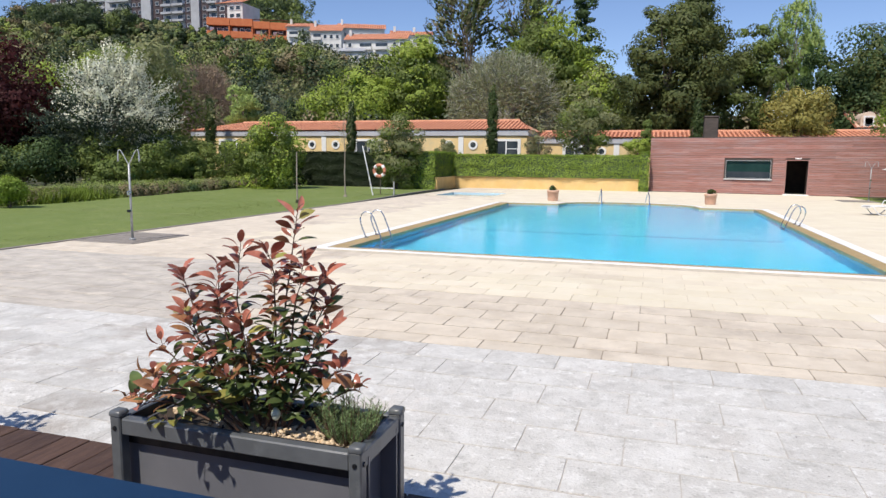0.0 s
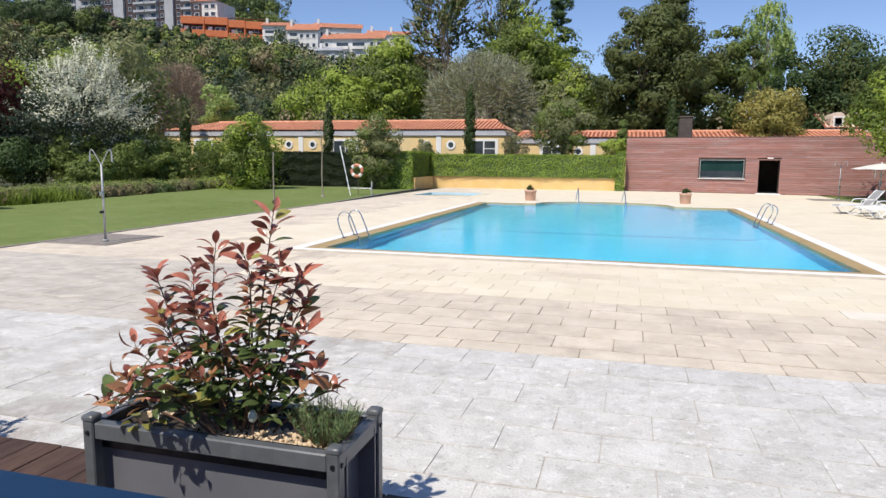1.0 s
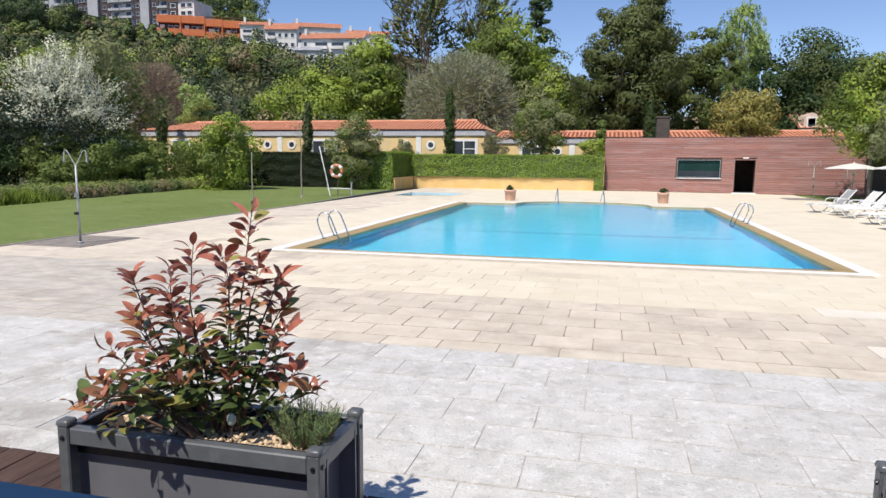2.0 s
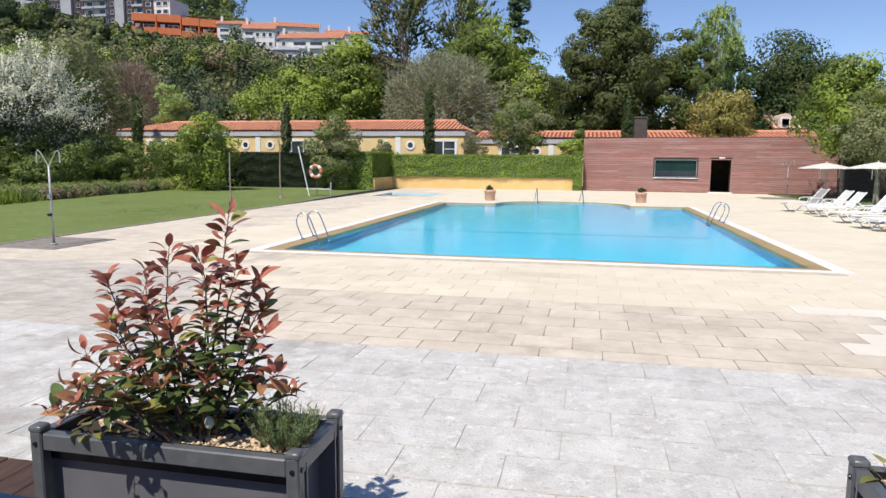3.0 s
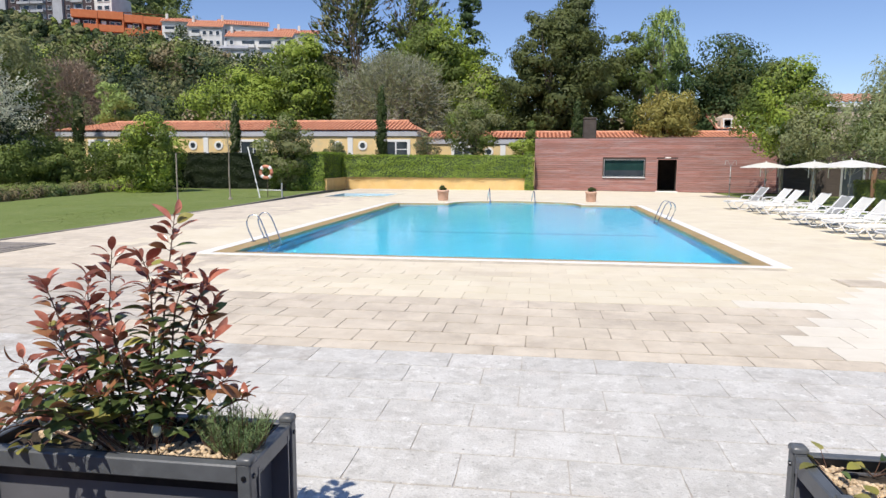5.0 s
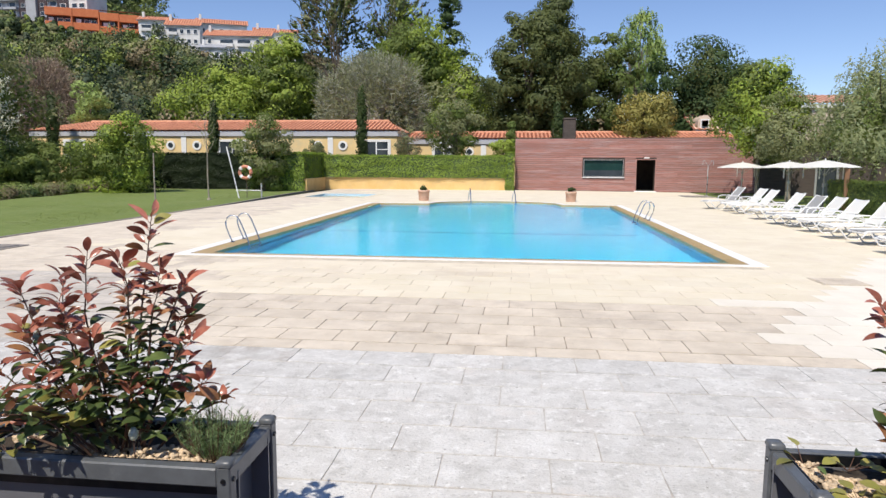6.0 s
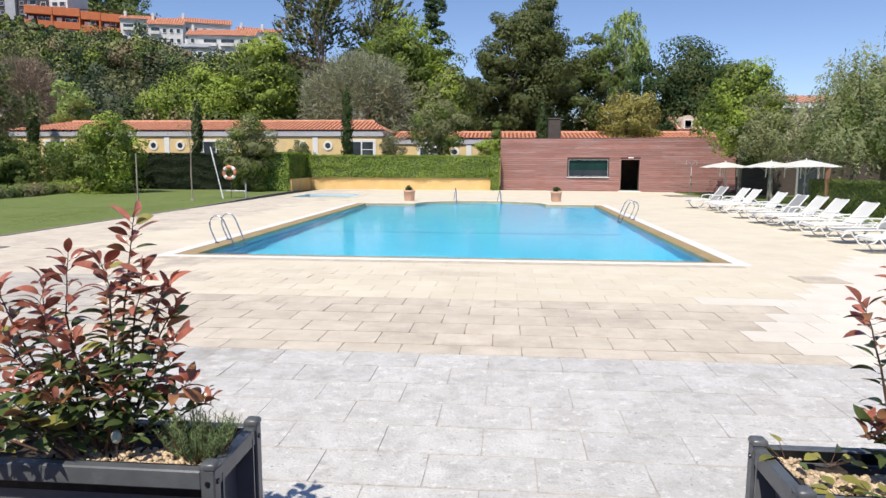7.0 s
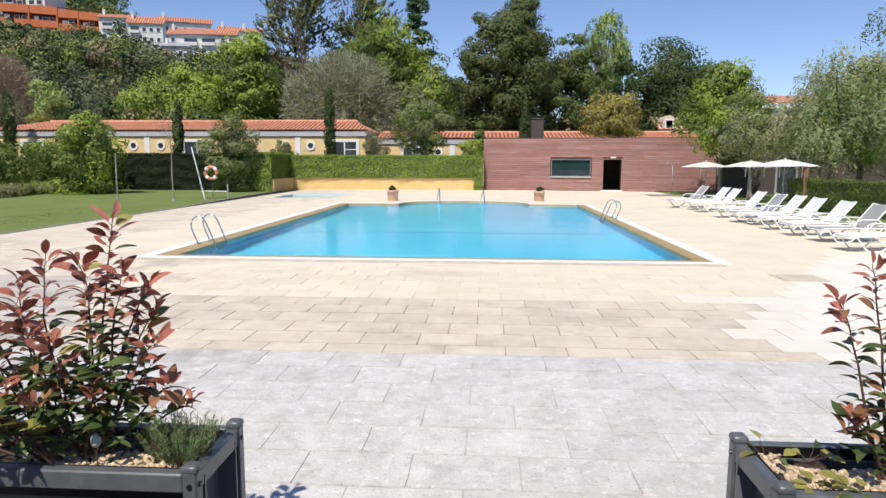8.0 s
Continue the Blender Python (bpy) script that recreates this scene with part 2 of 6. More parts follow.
M["twig_pink"] = leafy("pinkish_budding_twig", (0.27, 0.2, 0.16), (0.34, 0.26, 0.2), 0.3, 0.1)
M["f_mid"] = leafy("mid_green_foliage", (0.12, 0.174, 0.042), (0.186, 0.24, 0.066))
M["f_bright"] = leafy("bright_green_foliage", (0.255, 0.35, 0.055), (0.365, 0.455, 0.09))
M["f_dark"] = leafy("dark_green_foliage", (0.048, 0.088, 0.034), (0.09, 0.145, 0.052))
M["f_cedar"] = leafy("dark_olive_conifer_foliage", (0.078, 0.104, 0.036), (0.142, 0.17, 0.057))
M["f_olive"] = leafy("grey_olive_foliage", (0.225, 0.248, 0.125), (0.33, 0.355, 0.185), thin=0.45)
M["f_pepper"] = leafy("feathery_grey_green_foliage", (0.34, 0.385, 0.205), (0.47, 0.51, 0.30), thin=0.5)
M["f_gold"] = leafy("golden_brown_foliage", (0.30, 0.275, 0.08), (0.41, 0.37, 0.115))
M["f_light"] = leafy("light_spring_green_foliage", (0.265, 0.368, 0.115), (0.38, 0.483, 0.172))
M["f_purple"] = leafy("dark_purple_foliage", (0.055, 0.014, 0.016), (0.1, 0.026, 0.026))
M["f_white"] = leafy("white_blossom", (0.66, 0.68, 0.58), (0.80, 0.81, 0.71), 0.1)
M["f_blossom_leaf"] = leafy("dark_blue_green_foliage", (0.05, 0.078, 0.058), (0.095, 0.13, 0.095), 0.3)
M["f_hedge"] = leafy("hedge_foliage", (0.175, 0.27, 0.036), (0.265, 0.37, 0.064), 0.25)
M["f_yew"] = leafy("dark_yew_foliage", (0.014, 0.026, 0.010), (0.027, 0.043, 0.015))
M["f_cypress"] = leafy("cypress_foliage", (0.043, 0.076, 0.021), (0.08, 0.116, 0.036))
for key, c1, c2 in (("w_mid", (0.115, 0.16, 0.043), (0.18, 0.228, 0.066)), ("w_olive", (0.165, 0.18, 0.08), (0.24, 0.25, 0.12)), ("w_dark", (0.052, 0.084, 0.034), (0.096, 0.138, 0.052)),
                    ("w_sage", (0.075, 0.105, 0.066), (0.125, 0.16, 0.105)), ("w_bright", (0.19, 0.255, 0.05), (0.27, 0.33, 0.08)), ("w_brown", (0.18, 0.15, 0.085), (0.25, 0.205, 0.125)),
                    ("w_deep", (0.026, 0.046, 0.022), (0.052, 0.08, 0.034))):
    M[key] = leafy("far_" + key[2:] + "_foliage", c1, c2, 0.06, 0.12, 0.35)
M["bed"] = leafy("groundcover_foliage", (0.25, 0.335, 0.09), (0.34, 0.43, 0.13))


def water_material():
    m = bpy.data.materials.new("clear_pool_water")
    m.use_nodes = True
    n, l = m.node_tree.nodes, m.node_tree.links
    b = n["Principled BSDF"]
    b.inputs["Base Color"].default_value = (0.62, 0.90, 1.0, 1)
    b.inputs["Roughness"].default_value = 0.08
    b.inputs["IOR"].default_value = 1.33
    b.inputs["Transmission Weight"].default_value = 1.0
    geo = n.new("ShaderNodeNewGeometry")
    mp = n.new("ShaderNodeMapping")
    mp.inputs["Scale"].default_value = (1.0, 0.7, 1.0)
    l.new(geo.outputs["Position"], mp.inputs["Vector"])
    no = n.new("ShaderNodeTexNoise")
    no.inputs["Scale"].default_value, no.inputs["Detail"].default_value = 6.0, 3
    l.new(mp.outputs[0], no.inputs["Vector"])
    bp = n.new("ShaderNodeBump")
    bp.inputs["Strength"].default_value, bp.inputs["Distance"].default_value = 0.3, 0.02
    l.new(no.outputs["Fac"], bp.inputs["Height"])
    l.new(bp.outputs[0], b.inputs["Normal"])
    return m


M["water"] = water_material()


# ---- mesh helpers ----
def mesh_np(name, V, F, mats, midx=None, smooth=False, normals=None):
    """A mesh from vertex rows and equal-sided face rows."""
    V, F = np.asarray(V, np.float32), np.asarray(F, np.int32)
    me = bpy.data.meshes.new(name)
    k = F.shape[1]
    me.vertices.add(len(V))
    me.vertices.foreach_set("co", V.ravel())
    me.loops.add(F.size)
    me.loops.foreach_set("vertex_index", F.ravel())
    me.polygons.add(len(F))
    me.polygons.foreach_set("loop_start", np.arange(0, F.size, k, dtype=np.int32))
    me.polygons.foreach_set("loop_total", np.full(len(F), k, np.int32))
    for m in (mats if isinstance(mats, (list, tuple)) else [mats]):
        me.materials.append(m)
    if midx is not None:
        me.polygons.foreach_set("material_index", np.asarray(midx, np.int32))
    me.polygons.foreach_set("use_smooth", np.full(len(F), bool(smooth)))
    me.update(calc_edges=True)
    if normals is not None:
        me.polygons.foreach_set("use_smooth", np.ones(len(F), bool))
        me.normals_split_custom_set_from_vertices(np.repeat(normals, k, 0).astype(np.float32))
    return me


def bm_mesh(name, bm, mat, smooth=False):
    me = bpy.data.meshes.new(name)
    bm.normal_update()
    bm.to_mesh(me)
    bm.free()
    me.materials.append(mat)
    if smooth:
        for p in me.polygons:
            p.use_smooth = True
    return me


def part(name, bm, mat, parent, label="", smooth=False):
    me = bm if isinstance(bm, bpy.types.Mesh) else bm_mesh(name, bm, mat, smooth)
    ob = new(name, me)
    ob.parent = parent
    if label:
        tagged(ob, label)
    return ob


def thing(name, label, category, group="", kind="", at=(0, 0, 0), rz=0.0, data=None):
    ob = new(name, data)
    ob.matrix_basis = pose(*at, 0, 0, rz)
    return tagged(ob, label, category, group, kind)


def box(bm, x0, y0, z0, x1, y1, z1, bevel=0.0, m=None):
    r = bmesh.ops.create_cube(bm, size=1.0)
    vs = r["verts"]
    bmesh.ops.scale(bm, vec=(x1 - x0, y1 - y0, z1 - z0), verts=vs)
    bmesh.ops.translate(bm, vec=((x0 + x1) / 2, (y0 + y1) / 2, (z0 + z1) / 2), verts=vs)
    if m is not None:
        bmesh.ops.transform(bm, matrix=m, verts=vs)
    if bevel:
        es = list({e for v in vs for e in v.link_edges})
        bmesh.ops.bevel(bm, geom=es, offset=bevel, segments=1, affect="EDGES")
    return bm


def frame_ring(x0, z0, x1, z1, w, y0, y1):
    """A rectangular frame in one piece."""
    bm = bmesh.new()
    loops = []
    for o, y in ((w, y0), (0.0, y0), (0.0, y1), (w, y1)):
        loops.append([bm.verts.new(p) for p in ((x0 - o, y, z0 - o), (x1 + o, y, z0 - o), (x1 + o, y, z1 + o), (x0 - o, y, z1 + o))])
    for a in range(4):
        for k in range(4):
            bm.faces.new((loops[a][k], loops[a][(k + 1) % 4], loops[(a + 1) % 4][(k + 1) % 4], loops[(a + 1) % 4][k]))
    return bm


def boxm(*a, **k):
    return box(bmesh.new(), *a, **k)


def tube(bm, pts, radii, sides=8, cap=True):
    """A tapered tube along points."""
    rings = []
    pts = [Vector(p) for p in pts]
    for i, p in enumerate(pts):
        d = (pts[min(i + 1, len(pts) - 1)] - pts[max(i - 1, 0)]).normalized()
        up = Vector((0, 0, 1)) if abs(d.z) < 0.95 else Vector((1, 0, 0))
        a = d.cross(up).normalized()
        b = d.cross(a)
        r = radii[i] if isinstance(radii, (list, tuple)) else radii
        rings.append([bm.verts.new(p + (a * math.cos(2 * math.pi * k / sides) + b * math.sin(2 * math.pi * k / sides)) * r) for k in range(sides)])
    for r0, r1 in zip(rings, rings[1:]):
        for k in range(sides):
            bm.faces.new((r0[k], r0[(k + 1) % sides], r1[(k + 1) % sides], r1[k]))
    if cap:
        bm.faces.new(rings[0][::-1])
        bm.faces.new(rings[-1])
    return bm


def lathe(bm, profile, sides=20, cx=0.0, cy=0.0):
    rings = [[bm.verts.new((cx + r * math.cos(2 * math.pi * k / sides), cy + r * math.sin(2 * math.pi * k / sides), z)) for k in range(sides)] for r, z in profile]
    for r0, r1 in zip(rings, rings[1:]):
        for k in range(sides):
            bm.faces.new((r0[k], r0[(k + 1) % sides], r1[(k + 1) % sides], r1[k]))
    return bm


def cards(C, N, L, W, g):
    """Leaf quads at C, facing about N, L long and W wide."""
    n = len(C)
    N = N / (np.linalg.norm(N, axis=1, keepdims=True) + 1e-9)
    r = g.normal(size=(n, 3))
    A = np.cross(N, r)
    A /= np.linalg.norm(A, axis=1, keepdims=True) + 1e-9
    B = np.cross(N, A)
    L, W = np.broadcast_to(L, n)[:, None] / 2, np.broadcast_to(W, n)[:, None] / 2
    V = np.stack([C - A * L, C - B * W - A * L * 0.1, C + A * L, C + B * W - A * L * 0.1], 1).reshape(-1, 3)
    return V, np.arange(4 * n).reshape(n, 4)


def unit(g, n):
    d = g.normal(size=(n, 3))
    return d / np.linalg.norm(d, axis=1, keepdims=True)


def crown_points(g, centres, radii, per, flat=0.75, fill=0.62):
    """Leaf places and facings on clumps."""
    n = len(centres) * per
    d = unit(g, n)
    c = np.repeat(centres, per, 0)
    r = np.repeat(radii, per)[:, None] * (fill + (1 - fill) * g.random((n, 1)) ** 0.6)
    s = np.array([1, 1, flat])
    return c + d * r * s, d + 0.3 * unit(g, n) + [0, 0, 0.12]


def soft_normals(N, P, middle, size, g, whole=0.55):
    """Shading directions that round off a crown: each clump's own facing, partly the whole crown's."""
    n = N / np.linalg.norm(N, axis=1, keepdims=True) + whole * (P - middle) / size + 0.11 * g.normal(size=N.shape)
    return n / (np.linalg.norm(n, axis=1, keepdims=True) + 1e-9)


def crown_centres(g, n, shape, rx, rz, lump=0.25):
    """Clump centres (about the crown's middle) of a crown of radius rx and half height rz."""
    d = unit(g, n)
    r = (0.25 + 0.75 * g.random(n) ** 0.45)
    bump = 1 + lump * np.sin(3.1 * d[:, 0] + 5 * d[:, 2] + g.random() * 6) * np.cos(2.7 * d[:, 1] + g.random() * 6)
    p = d * (r * bump)[:, None]
    if shape == "cone":
        h = p[:, 2] * 0.5 + 0.5
        w = (1.15 - np.clip(h, 0, 1))[:, None]
        p[:, :2] *= w * 1.25
    elif shape == "oval":
        p[:, :2] *= (1.0 - 0.25 * np.clip(p[:, 2:3], -1, 1))
    elif shape == "flat":
        p[:, :2] *= (1.0 - 0.35 * np.clip(-p[:, 2:3], 0, 1))
    return p * [rx, rx, rz]


def tree(name, label, x, y, z0, ztop, zbot, rx, mats, bark="bark", shape="round", clumps=60, per=110, leaf=0.32, rc=0.28, seed=1,
         trunk=0.25, category="tree", aspect=0.6, lump=0.25, flat=0.75, limbs=9, droop=0.0, trunks=1, group="", topped=False, shift=(0, 0), lobes=0, rl=0.3, weep=0.0, white=0.0, spray=0.0):
    """A tree: tapered trunk and limbs in one part, a crown of many small leaves in another."""
    g = np.random.default_rng(seed)
    leaf, per = leaf * 0.82, int(per * 1.25)
    t = thing(name, label, category, group, at=(x, y, z0))
    rz, zc = (ztop - zbot) / 2, (ztop + zbot) / 2 - z0
    C = crown_centres(g, clumps, shape, rx * (1 - rc * 0.6), rz * (1 - rc * 0.5), lump) + [shift[0], shift[1], zc]
    R = rx * rc * (0.65 + 0.7 * g.random(clumps))
    Q = np.zeros((clumps, 3))
    if lobes:
        # billowing lobes, each crowded with clumps over its upper side
        B = crown_centres(g, lobes, shape, rx * (1 - rl * 0.75), rz * (1 - rl * 0.5 * rx / rz), lump)
        k = np.arange(clumps) % lobes
        Q = unit(g, clumps) * [1, 1, 0.85] + [0, 0, 0.22]
        fill = np.arange(clumps) % 5 < 2
        Q[fill] *= 0.0
        C0 = C
        C = B[k] + Q * (rx * rl * (0.7 + 0.5 * g.random(lobes)))[k][:, None] * [1, 1, flat] + [shift[0], shift[1], zc]
        C[fill] = C0[fill]
        R[fill] *= 1.6
    P, N = crown_points(g, C, R, per, flat)
    N = N + 0.9 * np.repeat(Q, per, 0)
    if weep:
        # leaves strung along hanging sprays
        k = np.arange(len(P)) // 12 * 12
        j = (np.arange(len(P)) % 12)[:, None]
        P = P[k] + j * weep / 12 * (0.4 + 1.1 * g.random(len(P))[k])[:, None] * ([0, 0, -1.0] + 0.35 * N[k] / np.linalg.norm(N[k], axis=1, keepdims=True) * [1, 1, 0]) + 0.07 * g.normal(size=P.shape)
        N = N[k] + 0.5 * unit(g, len(P))
    if spray:
        # leaves or blossom strung along twigs that reach outwards and up
        k = np.arange(len(P)) // 14 * 14
        j = (np.arange(len(P)) % 14)[:, None] / 14
        out = (P[k] - [shift[0], shift[1], zc]) / [rx, rx, rz] + 0.45 * unit(g, len(P))[k] + [0, 0, 0.25]
        out /= np.linalg.norm(out, axis=1, keepdims=True)
        P = P[k] + (j - 0.6) * spray * (0.5 + g.random(len(P))[k])[:, None] * (out + [0, 0, 0.2] * j) + 0.035 * g.normal(size=P.shape)
        N = N[k] + 0.6 * unit(g, len(P))
    if droop:
        k = np.clip(np.hypot(P[:, 0], P[:, 1]) / rx, 0, 1.2)
        P[:, 2] -= droop * k * k * g.random(len(P))
    P[:, 2] = np.maximum(P[:, 2], 0.1)
    L = leaf * (0.6 + 0.8 * g.random(len(P)))
    V, F = cards(P, N, L, L * aspect, g)
    if isinstance(mats, str):
        mats = [mats]
    mi = g.integers(0, len(mats), clumps).repeat(per) if len(mats) > 1 else None
    if topped:
        high = (P[:, 2] - zc) / rz + 0.35 * (np.hypot(P[:, 0], P[:, 1]) / rx - 0.6) + 0.3 * g.normal(size=len(P))
        mi = np.where(high + 0.45 * np.repeat(Q[:, 2], per) + 0.55 * P[:, 0] / rx > white, 0, 1)
    part("crown", mesh_np("crown", V, F, [M[m] for m in mats], mi, normals=soft_normals(N, P, np.array([shift[0], shift[1], zc]), np.array([rx, rx, rz]), g)), None, t)
    bm = bmesh.new()
    for k in range(trunks):
        o = Vector((g.normal() * 0.25, g.normal() * 0.25, 0)) if trunks > 1 else Vector((0, 0, 0))
        lean = Vector((g.normal() * 0.05 * zc + shift[0] * 0.7, g.normal() * 0.05 * zc + shift[1] * 0.7, zc))
        knee = Vector((0, 0, 0.45 * zc)) if shift[0] else o + lean * 0.45
        tube(bm, [o * 0.4 + Vector((0, 0, -0.3)), knee, o + lean * 0.8, o + lean * 1.15], [trunk * 1.25, trunk * 0.9, trunk * 0.65, trunk * 0.25], 8)
    for c in C[g.permutation(clumps)[:limbs]]:
        s = lean * (max(0.62 if shift[0] else 0.0, min(max(zc - rz * 0.9, 0.2) + g.random() * rz * 0.8, c[2], zc * 1.1) / zc)) + o
        mid = s.lerp(Vector(c), 0.5) + Vector((0, 0, 0.1 * rx))
        tube(bm, [s, mid, Vector(c)], [trunk * 0.45, trunk * 0.28, trunk * 0.08], 6)
    part("trunk", bm, M[bark], t)
    return t


def bare_tree(name, label, x, y, z0, ztop, rx, mat, bark, seed, trunk=0.25, fork=0.25, twigs=5000, leafmat=None, leaves=0, length=0.9, spread=0.6):
    """A leafless tree: branching limbs and a haze of thin twigs."""
    g = np.random.default_rng(seed)
    t = thing(name, label, "tree", at=(x, y, z0))
    h = ztop - z0
    bm = bmesh.new()
    ends = []

    def grow(p, d, ln, r, depth):
        q = p + d * ln * 0.5 + Vector((g.normal(), g.normal(), g.normal())) * ln * 0.05
        e = p + d * ln
        tube(bm, [p, q, e], [r, r * 0.8, r * 0.6], 6 if depth < 2 else 4, False)
        if depth >= 4:
            ends.append((e, d))
            return
        for _ in range(3 if depth else 5):
            v = (d + Vector((g.normal(), g.normal(), g.normal() * 0.6 + 0.15)) * (0.55 if depth else 0.6)).normalized()
            grow(e if g.random() > 0.3 else q, v, ln * (0.62 + 0.18 * g.random()), r * 0.58, depth + 1)

    grow(Vector((0, 0, -0.3)), Vector((0, 0, 1)), h * fork, trunk, 0)
    sc = h * 0.93 / max(v.co.z for v in bm.verts)
    sw = rx * 0.92 / max(math.hypot(v.co.x, v.co.y) for v in bm.verts)
    for v in bm.verts:
        v.co.x, v.co.y, v.co.z = v.co.x * sw, v.co.y * sw, v.co.z * sc
    ends = [(Vector((e.x * sw, e.y * sw, e.z * sc)), d) for e, d in ends]
    part("trunk", bm, M[bark], t)
    E = np.array([tuple(e) for e, d in ends])
    D = np.array([tuple(d) for e, d in ends])
    # bring the twig ends into the crown's outline
    k = g.integers(0, len(E), twigs)
    dirs = D[k] + 0.8 * unit(g, twigs)
    dirs /= np.linalg.norm(dirs, axis=1, keepdims=True)
    cen = np.array([0, 0, h * 0.6])
    base = E[k] + g.normal(size=(twigs, 3)) * 0.35
    loose = g.random(twigs) < spread
    shell = unit(g, twigs) * (0.45 + 0.5 * g.random((twigs, 1)) ** 0.6)
    shell[:, 2] = np.abs(shell[:, 2]) * 1.35 - 0.45
    base[loose] = (shell * [rx, rx, h * 0.42] + [0, 0, h * 0.58])[loose]
    dirs[loose] = (shell / np.linalg.norm(shell, axis=1, keepdims=True) + 0.7 * unit(g, twigs) + [0, 0, 0.3])[loose]
    dirs /= np.linalg.norm(dirs, axis=1, keepdims=True)
    out = (base - cen) / [rx, rx, h * 0.42]
    m = np.linalg.norm(out, axis=1, keepdims=True)
    base = cen + (base - cen) / np.maximum(m, 1.0)
    ln = length * (0.5 + g.random(twigs))
    side = np.cross(dirs, unit(g, twigs))
    side /= np.linalg.norm(side, axis=1, keepdims=True) + 1e-9
    w = 0.022
    V = np.stack([base - side * w, base + side * w, base + dirs * ln[:, None] + side * 0.006, base + dirs * ln[:, None] - side * 0.006], 1).reshape(-1, 3)
    tagged(part("branchwork", mesh_np("branchwork", V, np.arange(4 * twigs).reshape(-1, 4), M[mat]), None, t), kind="stuff")
    if leafmat:
        k = g.integers(0, len(base), leaves)
        V, F = cards(base[k] + dirs[k] * (ln[k] * g.random(leaves))[:, None], unit(g, leaves), 0.22, 0.15, g)
        tagged(part("foliage", mesh_np("foliage", V, F, M[leafmat]), None, t), kind="stuff")
    return t

# ---- ground, hill, lawn ----
POOL = (-6.28, 13.05, 4.02, 29.95)      # inner water edge: x0, y0, x1, y1
BAY = (-1.05, 2.95, 2.35)              # rounded bay at the far end: middle x, half width, depth
KID = (-11.4, 34.6, -8.2, 38.4)
WATER_Z = -0.06
RIM = (0.39, 0.24, 0.31, 0.2)          # ochre rim: its width at the left, near, right and far side


def smooth(a, b, v):
    u = np.clip((v - a) / (b - a), 0, 1)
    return u * u * (3 - 2 * u)


def hill(x, y):
    """Height of the land: flat round the pool, a steep wooded hill beyond."""
    s = smooth(60, -110, x)
    far = np.interp(y, [0, 66, 110, 160, 215, 260, 340, 480, 1200], [0, 0, 9, 22, 39, 47, 64, 70, 40])
    left = smooth(-45, -160, x) * smooth(20, 90, y) * 10
    return -0.08 + far * s * (0.8 + 0.4 * smooth(-120, -230, x)) + left * smooth(0, 60, y)


def ground_sheet():
    gx = np.unique(np.concatenate([[-4000, -2000, -1000], np.arange(-600, 601, 20), np.arange(-120, 121, 8), [1000, 2000, 4000],
                                   [POOL[0], POOL[2], KID[0], KID[2]]]))
    gy = np.unique(np.concatenate([[-4000, -1500, -500, -200, -60, -20, -4], np.arange(0, 90, 8), np.arange(90, 600, 12), [800, 1200, 2000, 4000],
                                   [POOL[1], POOL[3], POOL[3] + BAY[2], KID[1], KID[3]]]))
    X, Y = np.meshgrid(gx, gy)
    V = np.stack([X, Y, hill(X, Y)], -1).reshape(-1, 3)
    w = len(gx)
    F = []
    for j in range(len(gy) - 1):
        for i in range(w - 1):
            cx, cy = (gx[i] + gx[i + 1]) / 2, (gy[j] + gy[j + 1]) / 2
            if POOL[0] < cx < POOL[2] and POOL[1] < cy < POOL[3] + BAY[2]:
                continue
            if KID[0] < cx < KID[2] and KID[1] < cy < KID[3]:
                continue
            F.append((j * w + i, j * w + i + 1, (j + 1) * w + i + 1, (j + 1) * w + i))
    return mesh_np("ground", V, F, M["soil"], smooth=True)


thing("ground", "dark garden soil and wooded hillside floor", "ground", kind="structure", data=ground_sheet())


def lawn():
    """The mown lawn, with a gently waving surface."""
    xs = np.linspace(-12.62, -24.0, 24)
    V, F = [], []
    ys = np.linspace(2.0, 43.0, 83)
    for y in ys:
        x0 = -12.62 - 0.9 * smooth(24, 40, y) - 0.0
        x1 = np.interp(y, [2, 18, 25, 32, 43], [-21.5, -22.9, -23.7, -24.6, -26.0])
        for k in range(24):
            x = x0 + (x1 - x0) * k / 23
            V.append((x, y, 0.015 + 0.03 * noise.noise((x * 0.3, y * 0.3, 0)) * min(1, k / 2)))
    for j in range(len(ys) - 1):
        for k in range(23):
            a = j * 24 + k
            F.append((a, a + 24, a + 25, a + 1))
    return mesh_np("lawn", V, F, M["lawn"], smooth=True)


thing("lawn", "evenly mown green lawn beside the paving", "lawn", kind="structure", data=lawn())


def lawn_edging():
    bm = bmesh.new()
    prev = None
    for y in np.linspace(2.0, 43.0, 60):
        x = -12.6 - 0.9 * smooth(24, 40, y)
        ring = [bm.verts.new((x - 0.06, y, -0.07)), bm.verts.new((x - 0.06, y, 0.022)), bm.verts.new((x + 0.06, y, 0.022)), bm.verts.new((x + 0.06, y, -0.07))]
        if prev:
            for k in range(3):
                bm.faces.new((prev[k], prev[k + 1], ring[k + 1], ring[k]))
        prev = ring
    return bm_mesh("lawn_edging", bm, M["edge"])


thing("lawn_edging", "low dark stone edging between lawn and paving", "edging", kind="structure", data=lawn_edging())


